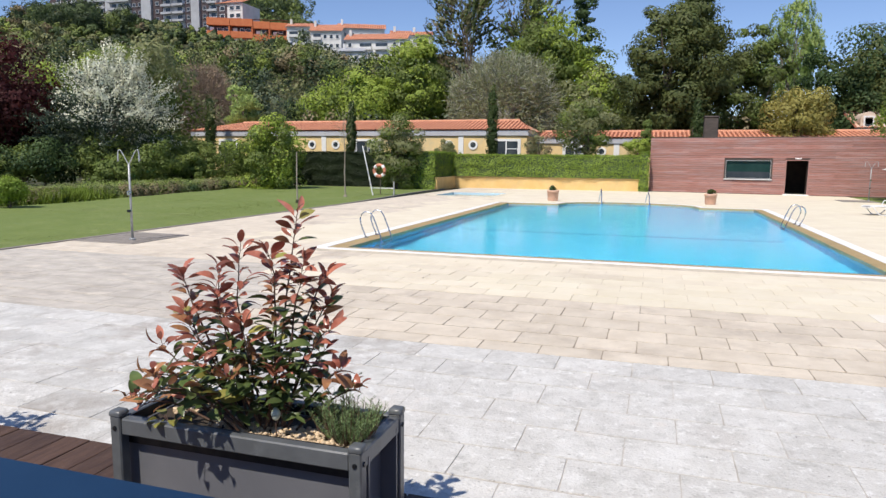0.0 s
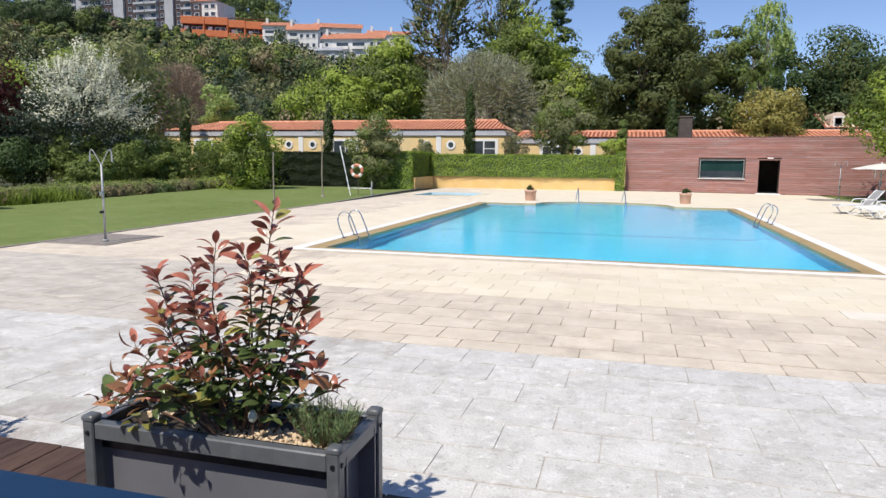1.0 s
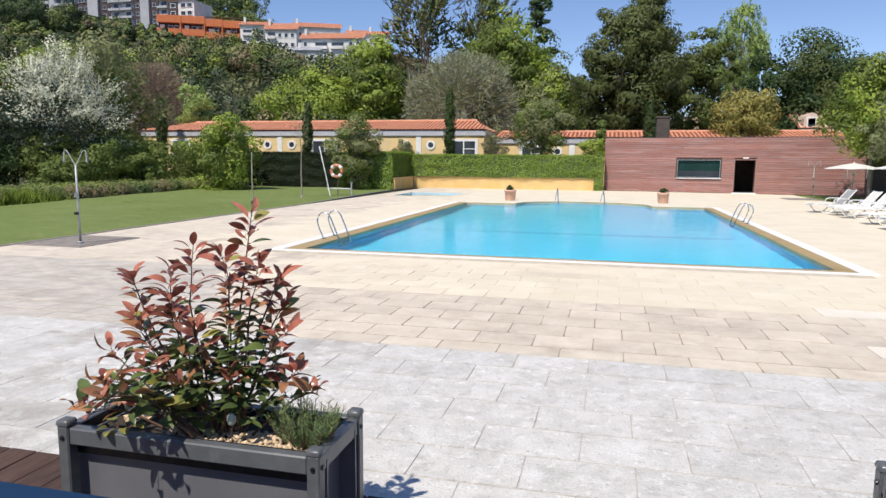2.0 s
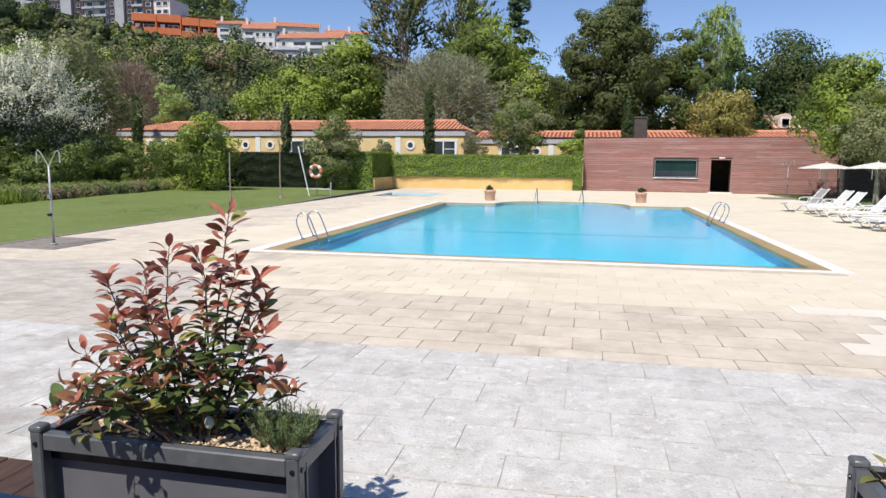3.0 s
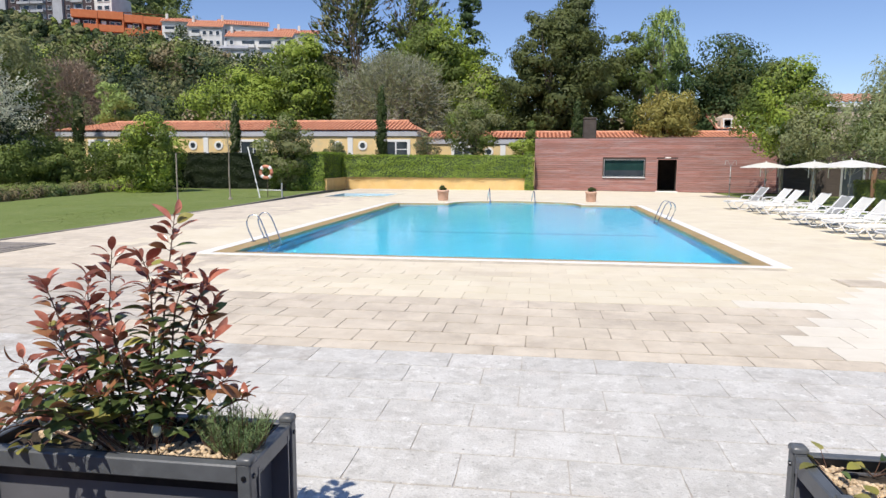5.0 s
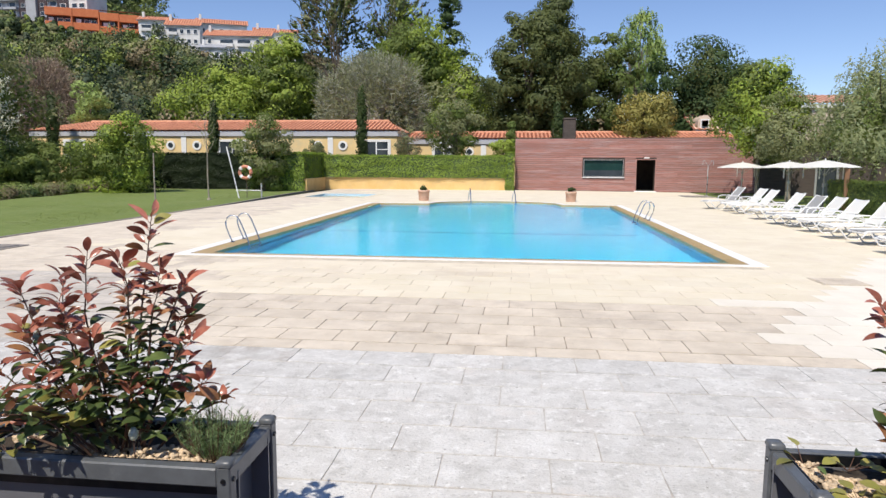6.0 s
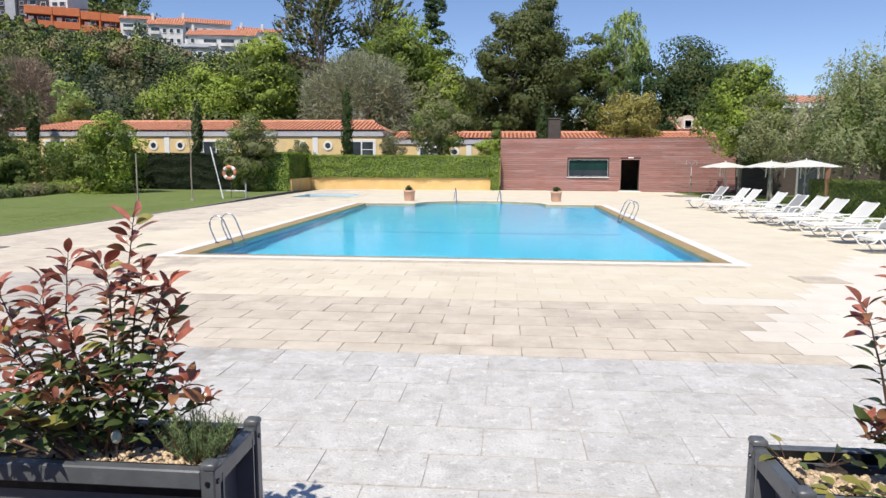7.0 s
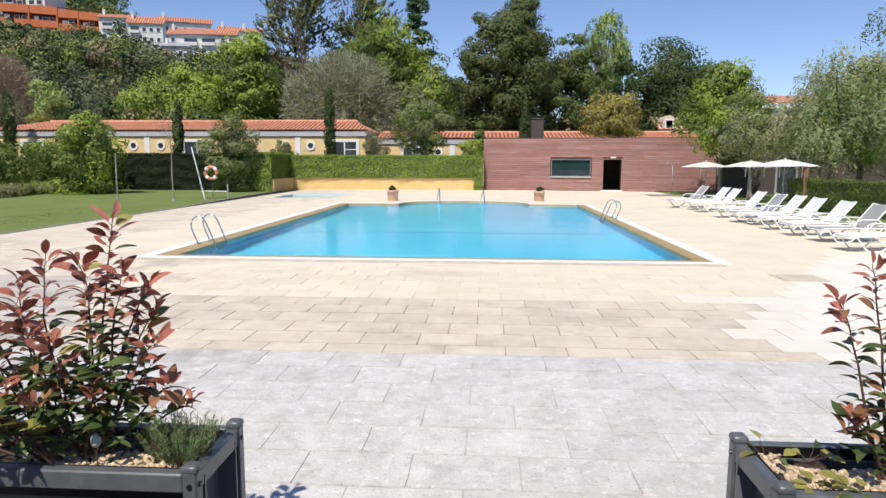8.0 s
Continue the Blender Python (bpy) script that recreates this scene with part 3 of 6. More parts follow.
# ---- the pool ----
def pool_outline(rim, off):
    """Pool edge with a share of the rim's width and a further offset, anticlockwise from the near left corner, with the far bay."""
    x0, y0, x1, y1 = POOL[0] - rim * RIM[0] - off, POOL[1] - rim * RIM[1] - off, POOL[2] + rim * RIM[2] + off, POOL[3] + rim * RIM[3] + off
    pts = [(x0, y0), (x1, y0), (x1, y1)]
    cx, hw, dp = BAY
    hw += (off + rim * 0.2) * 0.6
    for k in range(25):
        a = -1 + 2 * k / 24
        pts.append((cx - a * hw, y1 + dp * math.sqrt(max(0.0, 1 - a * a)) ** 0.8))
    return pts + [(x0, y1)]


def band(bm, inner, outer, zi, zo):
    a = [bm.verts.new((x, y, zi)) for x, y in inner]
    b = [bm.verts.new((x, y, zo)) for x, y in outer]
    for k in range(len(a)):
        j = (k + 1) % len(a)
        bm.faces.new((a[k], b[k], b[j], a[j]))
    return bm


def pool():
    t = thing("swimming_pool", "large rectangular swimming pool with clear blue water and ochre edge", "pool", kind="structure")
    inn = pool_outline(0, 0)
    bm = bmesh.new()
    depth = -1.45
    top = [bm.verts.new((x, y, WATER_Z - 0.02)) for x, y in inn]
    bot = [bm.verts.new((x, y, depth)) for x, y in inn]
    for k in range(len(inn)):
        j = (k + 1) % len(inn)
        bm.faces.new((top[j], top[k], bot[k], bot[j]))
    part("wall", bm, M["basin_wall"], t, "blue painted pool wall, darkened for its shade")
    bm = bmesh.new()
    bm.faces.new([bm.verts.new((x, y, depth)) for x, y in inn])
    part("basin", bm, M["basin"], t, "pale blue painted pool basin")
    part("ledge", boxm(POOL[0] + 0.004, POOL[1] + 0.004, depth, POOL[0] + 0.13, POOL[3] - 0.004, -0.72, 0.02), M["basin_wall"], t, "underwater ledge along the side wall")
    part("floor_line", boxm(POOL[0] + 0.56, 19.75, depth, POOL[2] - 0.56, 20.0, depth + 0.006), M["basin_line"], t, "dark blue line of tiles")
    # ochre rim: an inner lip down to the water and a flat tile band
    bm = bmesh.new()
    band(bm, inn, inn, WATER_Z - 0.06, 0.004)
    band(bm, inn, pool_outline(1, 0), 0.004, 0.007)
    part("rim", bm, M["rim"], t, "ochre tiled pool edge")
    bm = bmesh.new()
    o1, o2 = pool_outline(1, 0), pool_outline(1, 0.28)
    o2 = [(x, max(y, POOL[1] - RIM[1] - 0.16)) for x, y in o2]
    band(bm, o1, o1, -0.01, 0.012)
    band(bm, o1, o2, 0.012, 0.012)
    band(bm, o2, o2, 0.012, -0.06)
    part("coping", bm, M["coping"], t, "smooth white coping stones")
    bm = bmesh.new()
    f = bm.faces.new([bm.verts.new((x, y, WATER_Z)) for x, y in inn])
    w = part("water", bm, M["water"], t, "clear still water with faint ripples")
    w.visible_shadow = False
    return t


pool()


def kids_pool():
    t = thing("paddling_pool", "small shallow paddling pool with pale blue water", "pool", kind="structure")
    x0, y0, x1, y1 = KID
    bm = bmesh.new()
    pts = [(x0, y0), (x1, y0), (x1, y1), (x0, y1)]
    out = [(x0 - 0.35, y0 - 0.35), (x1 + 0.35, y0 - 0.35), (x1 + 0.35, y1 + 0.35), (x0 - 0.35, y1 + 0.35)]
    band(bm, pts, out, 0.012, 0.012)
    band(bm, out, out, 0.012, -0.06)
    part("coping", bm, M["slab_cream"], t)
    bm = bmesh.new()
    band(bm, pts, pts, -0.5, 0.012)
    bm.faces.new([bm.verts.new((x, y, -0.5)) for x, y in pts])
    part("basin", bm, M["basin_pale"], t, "pale blue basin")
    bm = bmesh.new()
    bm.faces.new([bm.verts.new((x, y, -0.06)) for x, y in pts])
    part("water", bm, M["water"], t).visible_shadow = False


kids_pool()


# ---- walls and buildings round the pool ----
CLAD = (-0.25, 46.3, 15.2, 43.92)     # timber wall: left end and right end in plan


def clad_wall():
    x0, y0, x1, y1 = CLAD
    ln, ang = math.hypot(x1 - x0, y1 - y0), math.degrees(math.atan2(y1 - y0, x1 - x0))
    t = thing("wall_timber", "pool house wall of reddish-brown horizontal timber boards", "wall", kind="structure", at=(x0, y0, 0), rz=ang)
    H = 3.47
    d0, d1, dt = 8.02, 9.22, 2.09
    w0, w1, wb, wt = 4.62, 7.2, 0.97, 2.09
    bm = bmesh.new()
    for a in ((0.02, 0.3, 0, w0, H - 0.02), (w1, 0.3, 0, d0, H - 0.02), (d1, 0.3, 0, ln - 0.02, H - 0.02), (w0, 0.3, 0, w1, wb), (w0, 0.3, wt, w1, H - 0.02), (d0, 0.3, dt, d1, H - 0.02)):
        xa, th, za, xb, zb = a
        box(bm, xa, 0.02, za, xb, th, zb)
    part("backing", bm, M["darkwood"], t)
    part("roof_slab", boxm(0.0, 0.0, H - 0.02, ln, 4.0, H + 0.05, 0.01), M["darkwood"], t)
    bm = bmesh.new()
    box(bm, 0.3, 3.9, 0, ln, 4.0, H)
    box(bm, 0.02, 0.3, 0, 0.12, 4.0, H)
    part("rear_wall", bm, M["dark"], t)
    # window: deep frame, tinted pane, pale sill
    win = part("window", boxm(w0, 0.12, wb, w1, 0.16, wt), M["glass_green"], t, "dark green tinted serving window")
    bm = frame_ring(w0 + 0.03, wb + 0.03, w1 - 0.03, wt - 0.03, 0.025, -0.03, 0.2)
    part("window_frame", bm, M["galv"], win, "thin pale metal frame")
    part("roller_shutter", boxm(w0 + 0.05, 0.08, wb + 0.05, w1 - 0.05, 0.11, wb + 0.42), M["glass"], win)
    part("sill", boxm(w0 - 0.08, -0.12, wb - 0.08, w1 + 0.08, 0.02, wb - 0.03, 0.01), M["white_paint"], win, "white window sill")
    bm = bmesh.new()
    box(bm, d0 + 0.0, 0.3, 0, d0 + 0.05, 2.2, dt)
    box(bm, d1 - 0.05, 0.3, 0, d1, 2.2, dt)
    part("doorway_lining", bm, M["dark"], t)
    bm = bmesh.new()
    box(bm, d0 - 0.05, -0.04, 0, d0 + 0.01, 0.2, dt + 0.05)
    box(bm, d1 - 0.01, -0.04, 0, d1 + 0.05, 0.2, dt + 0.05)
    box(bm, d0 + 0.01, -0.04, dt, d1 - 0.01, 0.2, dt + 0.05)
    part("door_frame", bm, M["board"], t)
    part("threshold", boxm(d0 - 0.1, -0.3, 0.0, d1 + 0.1, 0.3, 0.06, 0.01), M["coping"], t, "pale stone threshold")
    part("exit_lamp", boxm(8.48, -0.07, dt + 0.09, 8.82, -0.03, dt + 0.17, 0.01), M["white_paint"], t, "small white lamp over the doorway")
    # boards
    pitch, g = 0.138, np.random.default_rng(3)
    cache = {}
    k = 0
    z = 0.03
    while z + pitch <= H + 0.03:
        spans = [(0.0, ln)]
        for a, b, lo, hi in ((d0 - 0.05, d1 + 0.05, -1, dt + 0.05), (w0 - 0.08, w1 + 0.08, wb - 0.08, wt + 0.03)):
            nxt = []
            for s, e in spans:
                if z < hi and z + pitch > lo and s < a and b < e:
                    nxt += [(s, a), (b, e)]
                else:
                    nxt.append((s, e))
            spans = nxt
        for s, e in spans:
            cuts = [s] + sorted(c for c in (2.4 + 1.3 * (k % 3), 6.2 + 1.1 * ((k * 2) % 3), 10.6 + 0.8 * (k % 2)) if s + 0.4 < c < e - 0.4) + [e]
            for a, b in zip(cuts, cuts[1:]):
                key = round(b - a, 3)
                if key not in cache:
                    cache[key] = bm_mesh("board", boxm(0.003, -0.025, 0, key - 0.003, 0.02, pitch - 0.011, 0.003), M["board"])
                ob = part("board", cache[key], None, t)
                ob.location = (a, 0.006 * g.random() - 0.003, z)
        z += pitch
        k += 1
    return t


clad_wall()


def chimney():
    t = thing("chimney", "square dark brown brick chimney with a rounded cap", "chimney", at=(3.45, 47.6, 3.5))
    bm = boxm(-0.43, -0.43, 0, 0.43, 0.43, 1.32, 0.05)
    part("shaft", bm, M["darkwood"], t)
    part("cap", boxm(-0.47, -0.47, 1.32, 0.47, 0.47, 1.45, 0.05), M["darkwood"], t)


chimney()


def low_wall():
    bm = bmesh.new()
    box(bm, -13.75, 45.6, -0.05, -0.9, 45.9, 0.80, 0.012)
    t = thing("wall_low", "low ochre-yellow rendered garden wall under the hedge", "wall", kind="structure", data=bm_mesh("wall_low", bm, M["yellow"]))
    bm = bmesh.new()
    box(bm, -13.75, 41.45, -0.05, -13.45, 45.6, 0.80, 0.012)
    part("return", bm, M["yellow"], t)


low_wall()


def hedge(label, x0, y0, z0, x1, y1, z1, mat, seed, density=380, leaf=0.09, m=None, lump=0.035):
    """A clipped hedge: a dark core and a coat of small leaves on its faces."""
    g = np.random.default_rng(seed)
    t = thing("hedge", label, "hedge", "clipped hedges")
    if m is not None:
        t.matrix_basis = m
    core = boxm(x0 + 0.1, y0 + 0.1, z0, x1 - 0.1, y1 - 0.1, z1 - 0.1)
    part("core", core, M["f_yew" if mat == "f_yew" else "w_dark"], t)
    P, N = [], []
    for ax, (a, b, c) in ((0, (y0, y1, (x0, x1))), (1, (x0, x1, (y0, y1))), (2, (x0, x1, (z0, z1)))):
        for k, pos in enumerate(c):
            if ax == 2 and k == 0:
                continue
            b0, b1 = (z0, z1) if ax < 2 else (y0, y1)
            n = int((b - a) * (b1 - b0) * density)
            u, v = a + (b - a) * g.random(n), b0 + (b1 - b0) * g.random(n)
            w = np.full(n, pos) + g.normal(size=n) * lump - (0.05 if k else -0.05)
            q = v * 8.0 + 1.6 * np.sin(u * 0.9) + 0.9 * np.sin(u * 2.7)
            w += (0.028 * np.sin(q) + 0.03 * np.sin(u * 3.7 - v * 2.7)) * (1 if k else -1)
            p = np.empty((n, 3))
            if ax == 0:
                p[:, 0], p[:, 1], p[:, 2] = w, u, v
            elif ax == 1:
                p[:, 0], p[:, 1], p[:, 2] = u, w, v
            else:
                p[:, 0], p[:, 1], p[:, 2] = u, v, w
            d = np.zeros((n, 3))
            d[:, ax] = 1 if k else -1
            P.append(p)
            tilt = np.zeros((n, 3))
            tilt[:, 2 if ax < 2 else 1] = -0.35 * np.cos(q)
            N.append(d + tilt + 0.4 * unit(g, n) + [0, 0, 0.2])
    P, N = np.concatenate(P), np.concatenate(N)
    L = leaf * (0.6 + 0.8 * g.random(len(P)))
    V, F = cards(P, N, L, L * 0.6, g)
    part("foliage", mesh_np("foliage", V, F, M[mat], normals=soft_normals(N, P, P, np.ones(3), g)), None, t)
    return t


hedge("clipped green hedge above a yellow wall", -13.6, 45.4, 0.82, -0.75, 46.6, 2.35, "f_hedge", 11)
hedge("clipped green hedge column beside the timber wall", -0.9, 45.2, 0.0, -0.3, 46.2, 2.6, "f_hedge", 12)
hedge("clipped green hedge block ending the lawn", -15.4, 41.2, 0.0, -13.55, 46.4, 2.48, "f_hedge", 13)
hedge("dark clipped hedge at the back of the lawn", -25.8, 44.3, 0.0, -16.6, 45.4, 2.45, "f_yew", 14)
hedge("low clipped hedge behind the loungers", -0.45, -12.0, 0.0, 0.45, 0.0, 1.26, "f_mid", 15, leaf=0.07, density=500, m=pose(12.85, 28.6, 0, 0, 0, 9.5))


def roof_mesh(x0, x1, y0, y1, z0, z1, hip=0.0, period=0.36, hip2=0.0):
    """One slope of ribbed clay tiles from the eave (y0, z0) up to the ridge (y1, z1)."""
    n = int((x1 - x0) / period) * 4
    rows = 9
    V, F = [], []
    for j in range(rows + 1):
        v = j / rows
        for step in (0, 1):
            if j == rows and step:
                continue
            for i in range(n + 1):
                x = x0 + (x1 - x0) * i / n
                h = 0.11 * (abs(math.sin(math.pi * i / 4)) ** 0.7) + (0.03 if step else 0.0)
                xx = x
                if hip:
                    xx = min(max(x, x0 + hip * v), x1 - hip2 * v)
                V.append((xx, y0 + (y1 - y0) * v, z0 + (z1 - z0) * v + h))
    w = n + 1
    for j in range(2 * rows):
        for i in range(n):
            F.append((j * w + i, j * w + i + 1, (j + 1) * w + i + 1, (j + 1) * w + i))
    stripe = [1 if (f % n) % 4 in (0, 3) else 0 for f in range(len(F))]
    return mesh_np("roof", V, F, [M["tile"], M["tile_channel"]], stripe)


def ring_bm(r0, r1, y0, y1, sides=24):
    bm = bmesh.new()
    prof = [(r0, y0), (r1, y0), (r1, y1), (r0, y1)]
    rings = [[bm.verts.new((r * math.cos(2 * math.pi * k / sides), y, r * math.sin(2 * math.pi * k / sides))) for k in range(sides)] for r, y in prof]
    for a in range(4):
        for k in range(sides):
            j = (k + 1) % sides
            bm.faces.new((rings[a][k], rings[a][j], rings[(a + 1) % 4][j], rings[(a + 1) % 4][k]))
    return bm


def disc_bm(r, y, sides=24):
    bm = bmesh.new()
    a = [bm.verts.new((r * math.cos(2 * math.pi * k / sides), y, r * math.sin(2 * math.pi * k / sides))) for k in range(sides)]
    b = [bm.verts.new((v.co.x, y + 0.03, v.co.z)) for v in a]
    bm.faces.new(a)
    bm.faces.new(b[::-1])
    for k in range(sides):
        bm.faces.new((a[k], b[k], b[(k + 1) % sides], a[(k + 1) % sides]))
    return bm


def long_house(name, label, x0, x1, y, ze, zr, depth, rounds, wins, pilasters, hip=0.0, hip2=0.0):
    t = thing(name, label, "house", at=(0, y, 0))
    part("wall", boxm(x0, 0, -0.3, x1, 2 * depth, ze - 0.45), M["pale_yellow"], t)
    part("cornice", boxm(x0 - 0.15, -0.14, ze - 0.46, x1 + 0.15, 2 * depth, ze - 0.02, 0.03), M["grey_wall"], t, "pale grey cornice band")
    part("roof", roof_mesh(x0 - 0.35, x1 + 0.3, -0.24, depth, ze, zr, hip, 0.34, hip2), None, t, "ribbed orange clay roof tiles")
    bm = bmesh.new()
    v = [bm.verts.new(p) for p in ((x0 - 0.3, 2 * depth, ze), (x1 + 0.3, 2 * depth, ze), (x1 + 0.3 - hip2, depth, zr), (x0 - 0.3 + hip, depth, zr), (x0 - 0.3, -0.2, ze), (x1 + 0.3, -0.2, ze))]
    bm.faces.new(v[:4])
    bm.faces.new((v[0], v[3], v[4]))
    bm.faces.new((v[1], v[5], v[2]))
    part("rear_roof", bm, M["tile"], t)
    bm = bmesh.new()
    tube(bm, [(x0 - 0.3 + hip, depth, zr + 0.06), (x1 + 0.3 - hip2, depth, zr + 0.06)], 0.14, 8)
    part("ridge", bm, M["tile"], t)
    rm, rg = bm_mesh("surround", ring_bm(0.23, 0.39, -0.07, 0.02), M["white"]), bm_mesh("pane", disc_bm(0.24, -0.02), M["glass"])
    for x, z in rounds:
        w = part("round_window", rm, None, t, "round window in a white surround")
        w.location = (x, 0, z)
        part("pane", rg, None, w)
    for xa, xb, zb, zt in wins:
        bm = frame_ring(xa, zb, xb, zt, 0.2, -0.08, 0.03)
        w = part("window", bm, M["white"], t, "white framed window with a dark pane")
        part("pane", boxm(xa, -0.03, zb, xb, 0.0, zt), M["glass"], w)
        for k in range(3):
            xx = xa + (xb - xa) * k / 2
            part("glazing_bar", boxm(xx - 0.05, -0.06, zb, xx + 0.05, -0.032, zt), M["white_paint"], w)
        for zz in (zb + 0.25 * (zt - zb), zb + 0.62 * (zt - zb)):
            part("glazing_bar", boxm((xa + xb) / 2 + 0.05, -0.05, zz - 0.03, xb - 0.05, -0.033, zz + 0.03), M["white_paint"], w)
    for x in pilasters:
        part("pilaster", boxm(x - 0.22, -0.06, -0.2, x + 0.22, 0.02, ze - 0.47), M["white"], t)


long_house("garden_house", "long single-storey yellow house with an orange tiled roof", -42.0, -9.9, 54.0, 4.4, 5.3, 3.5,
           [(-29.33, 3.2), (-27.0, 3.2), (-16.5, 3.2), (-14.4, 3.2)],
           [(-25.0, -22.8, 1.9, 3.5), (-12.6, -10.6, 1.9, 3.5), (-38.9, -37.2, 1.9, 3.5)], [-28.15, -15.45], hip=3.6, hip2=1.6)
long_house("garden_house", "lower yellow wing with an orange tiled roof behind the hedge", -9.5, 17.5, 57.0, 3.85, 4.45, 3.2,
           [(-0.9, 2.75), (-4.2, 2.75)], [(-7.2, -5.6, 1.7, 3.1)], [-3.0])

# ---- the town on the hill ----
def windows(t, spots, y, w, h, frame_mat="white_paint"):
    """Windows of a far house: a pane in a frame, each a part."""
    me = bm_mesh("window", boxm(-w / 2, -0.10, -h / 2, w / 2, 0.05, h / 2), M["glass"])
    fr = frame_ring(-w / 2, -h / 2, w / 2, h / 2, 0.12, -0.16, 0.02)
    fm = bm_mesh("frame", fr, M[frame_mat])
    for x, z in spots:
        o = part("window", me, None, t)
        o.location = (x, y, z)
        part("frame", fm, None, o)


def apartment_block():
    t = thing("apartment_building", "tall apartment block with white balconies and brown bands", "building", at=(0, 232, 0))
    x0, x1, z0, z1 = -222.0, -165.0, 36.0, 72.0
    part("wall", boxm(x0, 0.6, z0, x1, 14, z1), M["block_wall"], t)
    # vertical bands: brown recesses and grey piers
    for a, b in ((-208.0, -202.4), (-197.5, -192.9), (-181.9, -178.5), (-174.4, -171.0)):
        o = part("band", boxm(a, 0.2, z0, b, 0.62, z1), M["brown"], t, "dark brown facade band")
    for a, b in ((-202.3, -197.6), (-178.4, -174.5)):
        part("pier", boxm(a, -0.9, z0, b, 0.6, z1 + 0.5), M["block_wall"], t, "light grey full-height pier")
    storeys = [41.2 + 3.05 * k for k in range(10)]
    for z in storeys:
        for a, b in ((-219.5, -208.1), (-192.8, -187.6), (-187.3, -182.0), (-170.9, -166.2)):
            part("balcony", boxm(a, -1.2, z - 0.3, b, 0.6, z + 0.55, 0.03), M["block_wall"], t, "pale balcony parapet")
    spots = [(x, z + 1.55) for z in storeys for x in (-217.0, -213.8, -210.6, -190.2, -184.6, -168.6)]
    windows(t, spots, 0.55, 2.4, 1.75)
    windows(t, [(x, z + 1.3) for z in storeys for x in (-206.6, -203.8, -195.2, -180.2, -172.7)], 0.16, 1.3, 1.2, "block_wall")
    for z in storeys:
        for x in (-205.2, -195.2, -180.2, -172.7):
            part("sill", boxm(x - 0.8, -0.1, z + 0.45, x + 0.8, 0.2, z + 0.6), M["block_wall"], t, "pale strip below a window")
    t = thing("apartment_building", "white apartment house with an orange tiled roof", "building", at=(0, 231, 0))
    part("wall", boxm(-165.9, 0, 38, -154.6, 12, 61.6), M["town_white"], t)
    part("band", boxm(-165.8, -0.2, 38, -161.5, 0.0, 61.0), M["brown"], t)
    part("roof", roof_mesh(-166.6, -154.0, -0.9, 6, 61.6, 64.2, 0, 0.9), None, t)
    windows(t, [(x, z) for z in (44.5, 47.6, 50.7, 53.8, 56.9, 59.8) for x in (-163.6, -159.2, -156.4)], -0.1, 1.9, 1.4)
    t = thing("apartment_building", "brown apartment block with pale window strips", "building", at=(0, 252, 0))
    part("wall", boxm(-272, 0, 40, -236, 12, 77), M["brown"], t)
    for z in (56.5, 59.6, 62.7, 65.8, 68.9, 72.0):
        part("balcony", boxm(-270, -0.8, z - 0.4, -256, 0.0, z + 0.6), M["block_wall"], t, "pale balcony parapet")
        part("balcony", boxm(-250, -0.8, z - 0.4, -240, 0.0, z + 0.6), M["block_wall"], t, "pale balcony parapet")
    windows(t, [(x, z + 1.6) for z in (56.5, 59.6, 62.7, 65.8, 68.9, 72.0) for x in (-267, -262.5, -258, -253, -247, -242.5, -238.5)], 0.0, 2.2, 1.5)


apartment_block()


def orange_block():
    t = thing("apartment_building", "low orange apartment building with long balconies", "building", at=(-159.2, 215, 0), rz=26.6)
    part("wall", boxm(0.8, 1.2, 34, 28.6, 12, 52.2), M["orange"], t, "orange rendered wall")
    for x0, x1, drop in ((0.0, 8.2, 0.0), (8.3, 16.4, 0.0), (16.6, 22.6, 0.7), (22.7, 29.0, 0.9)):
        for z, h in ((50.5, 2.6), (46.2, 2.3), (42.4, 2.0), (38.6, 1.9)):
            part("balcony", boxm(x0, -0.6, z - drop, x1, 1.3, z + h - drop, 0.05), M["orange"], t, "orange balcony parapet")
        part("pier", boxm(x1 - 0.5, -0.5, 34, x1 - 0.05, 1.2, 52.6 - drop), M["orange"], t)
        for k, z in enumerate((48.5, 44.8, 41.0)):
            part("recess", boxm(x0 + 0.4, 0.95, z - drop, x1 - 0.5, 1.18, z + (2.0 if k == 0 else 1.4) - drop), M["brown"], t, "shaded balcony recess")
            part("shutter", boxm(x0 + 0.9, 0.7, z - drop, x0 + 2.4, 0.94, z + 1.4 - drop), M["white_paint"], t, "white shutter")
    windows(t, [(x, z) for z in (49.1, 45.4, 41.6) for x in (4.4, 6.6, 12.6, 14.6, 20.2, 26.4)], 0.8, 1.5, 1.1)
    part("roof", roof_mesh(-0.3, 29.3, -0.2, 6.0, 53.1, 54.0, 0, 0.9), None, t)


orange_block()


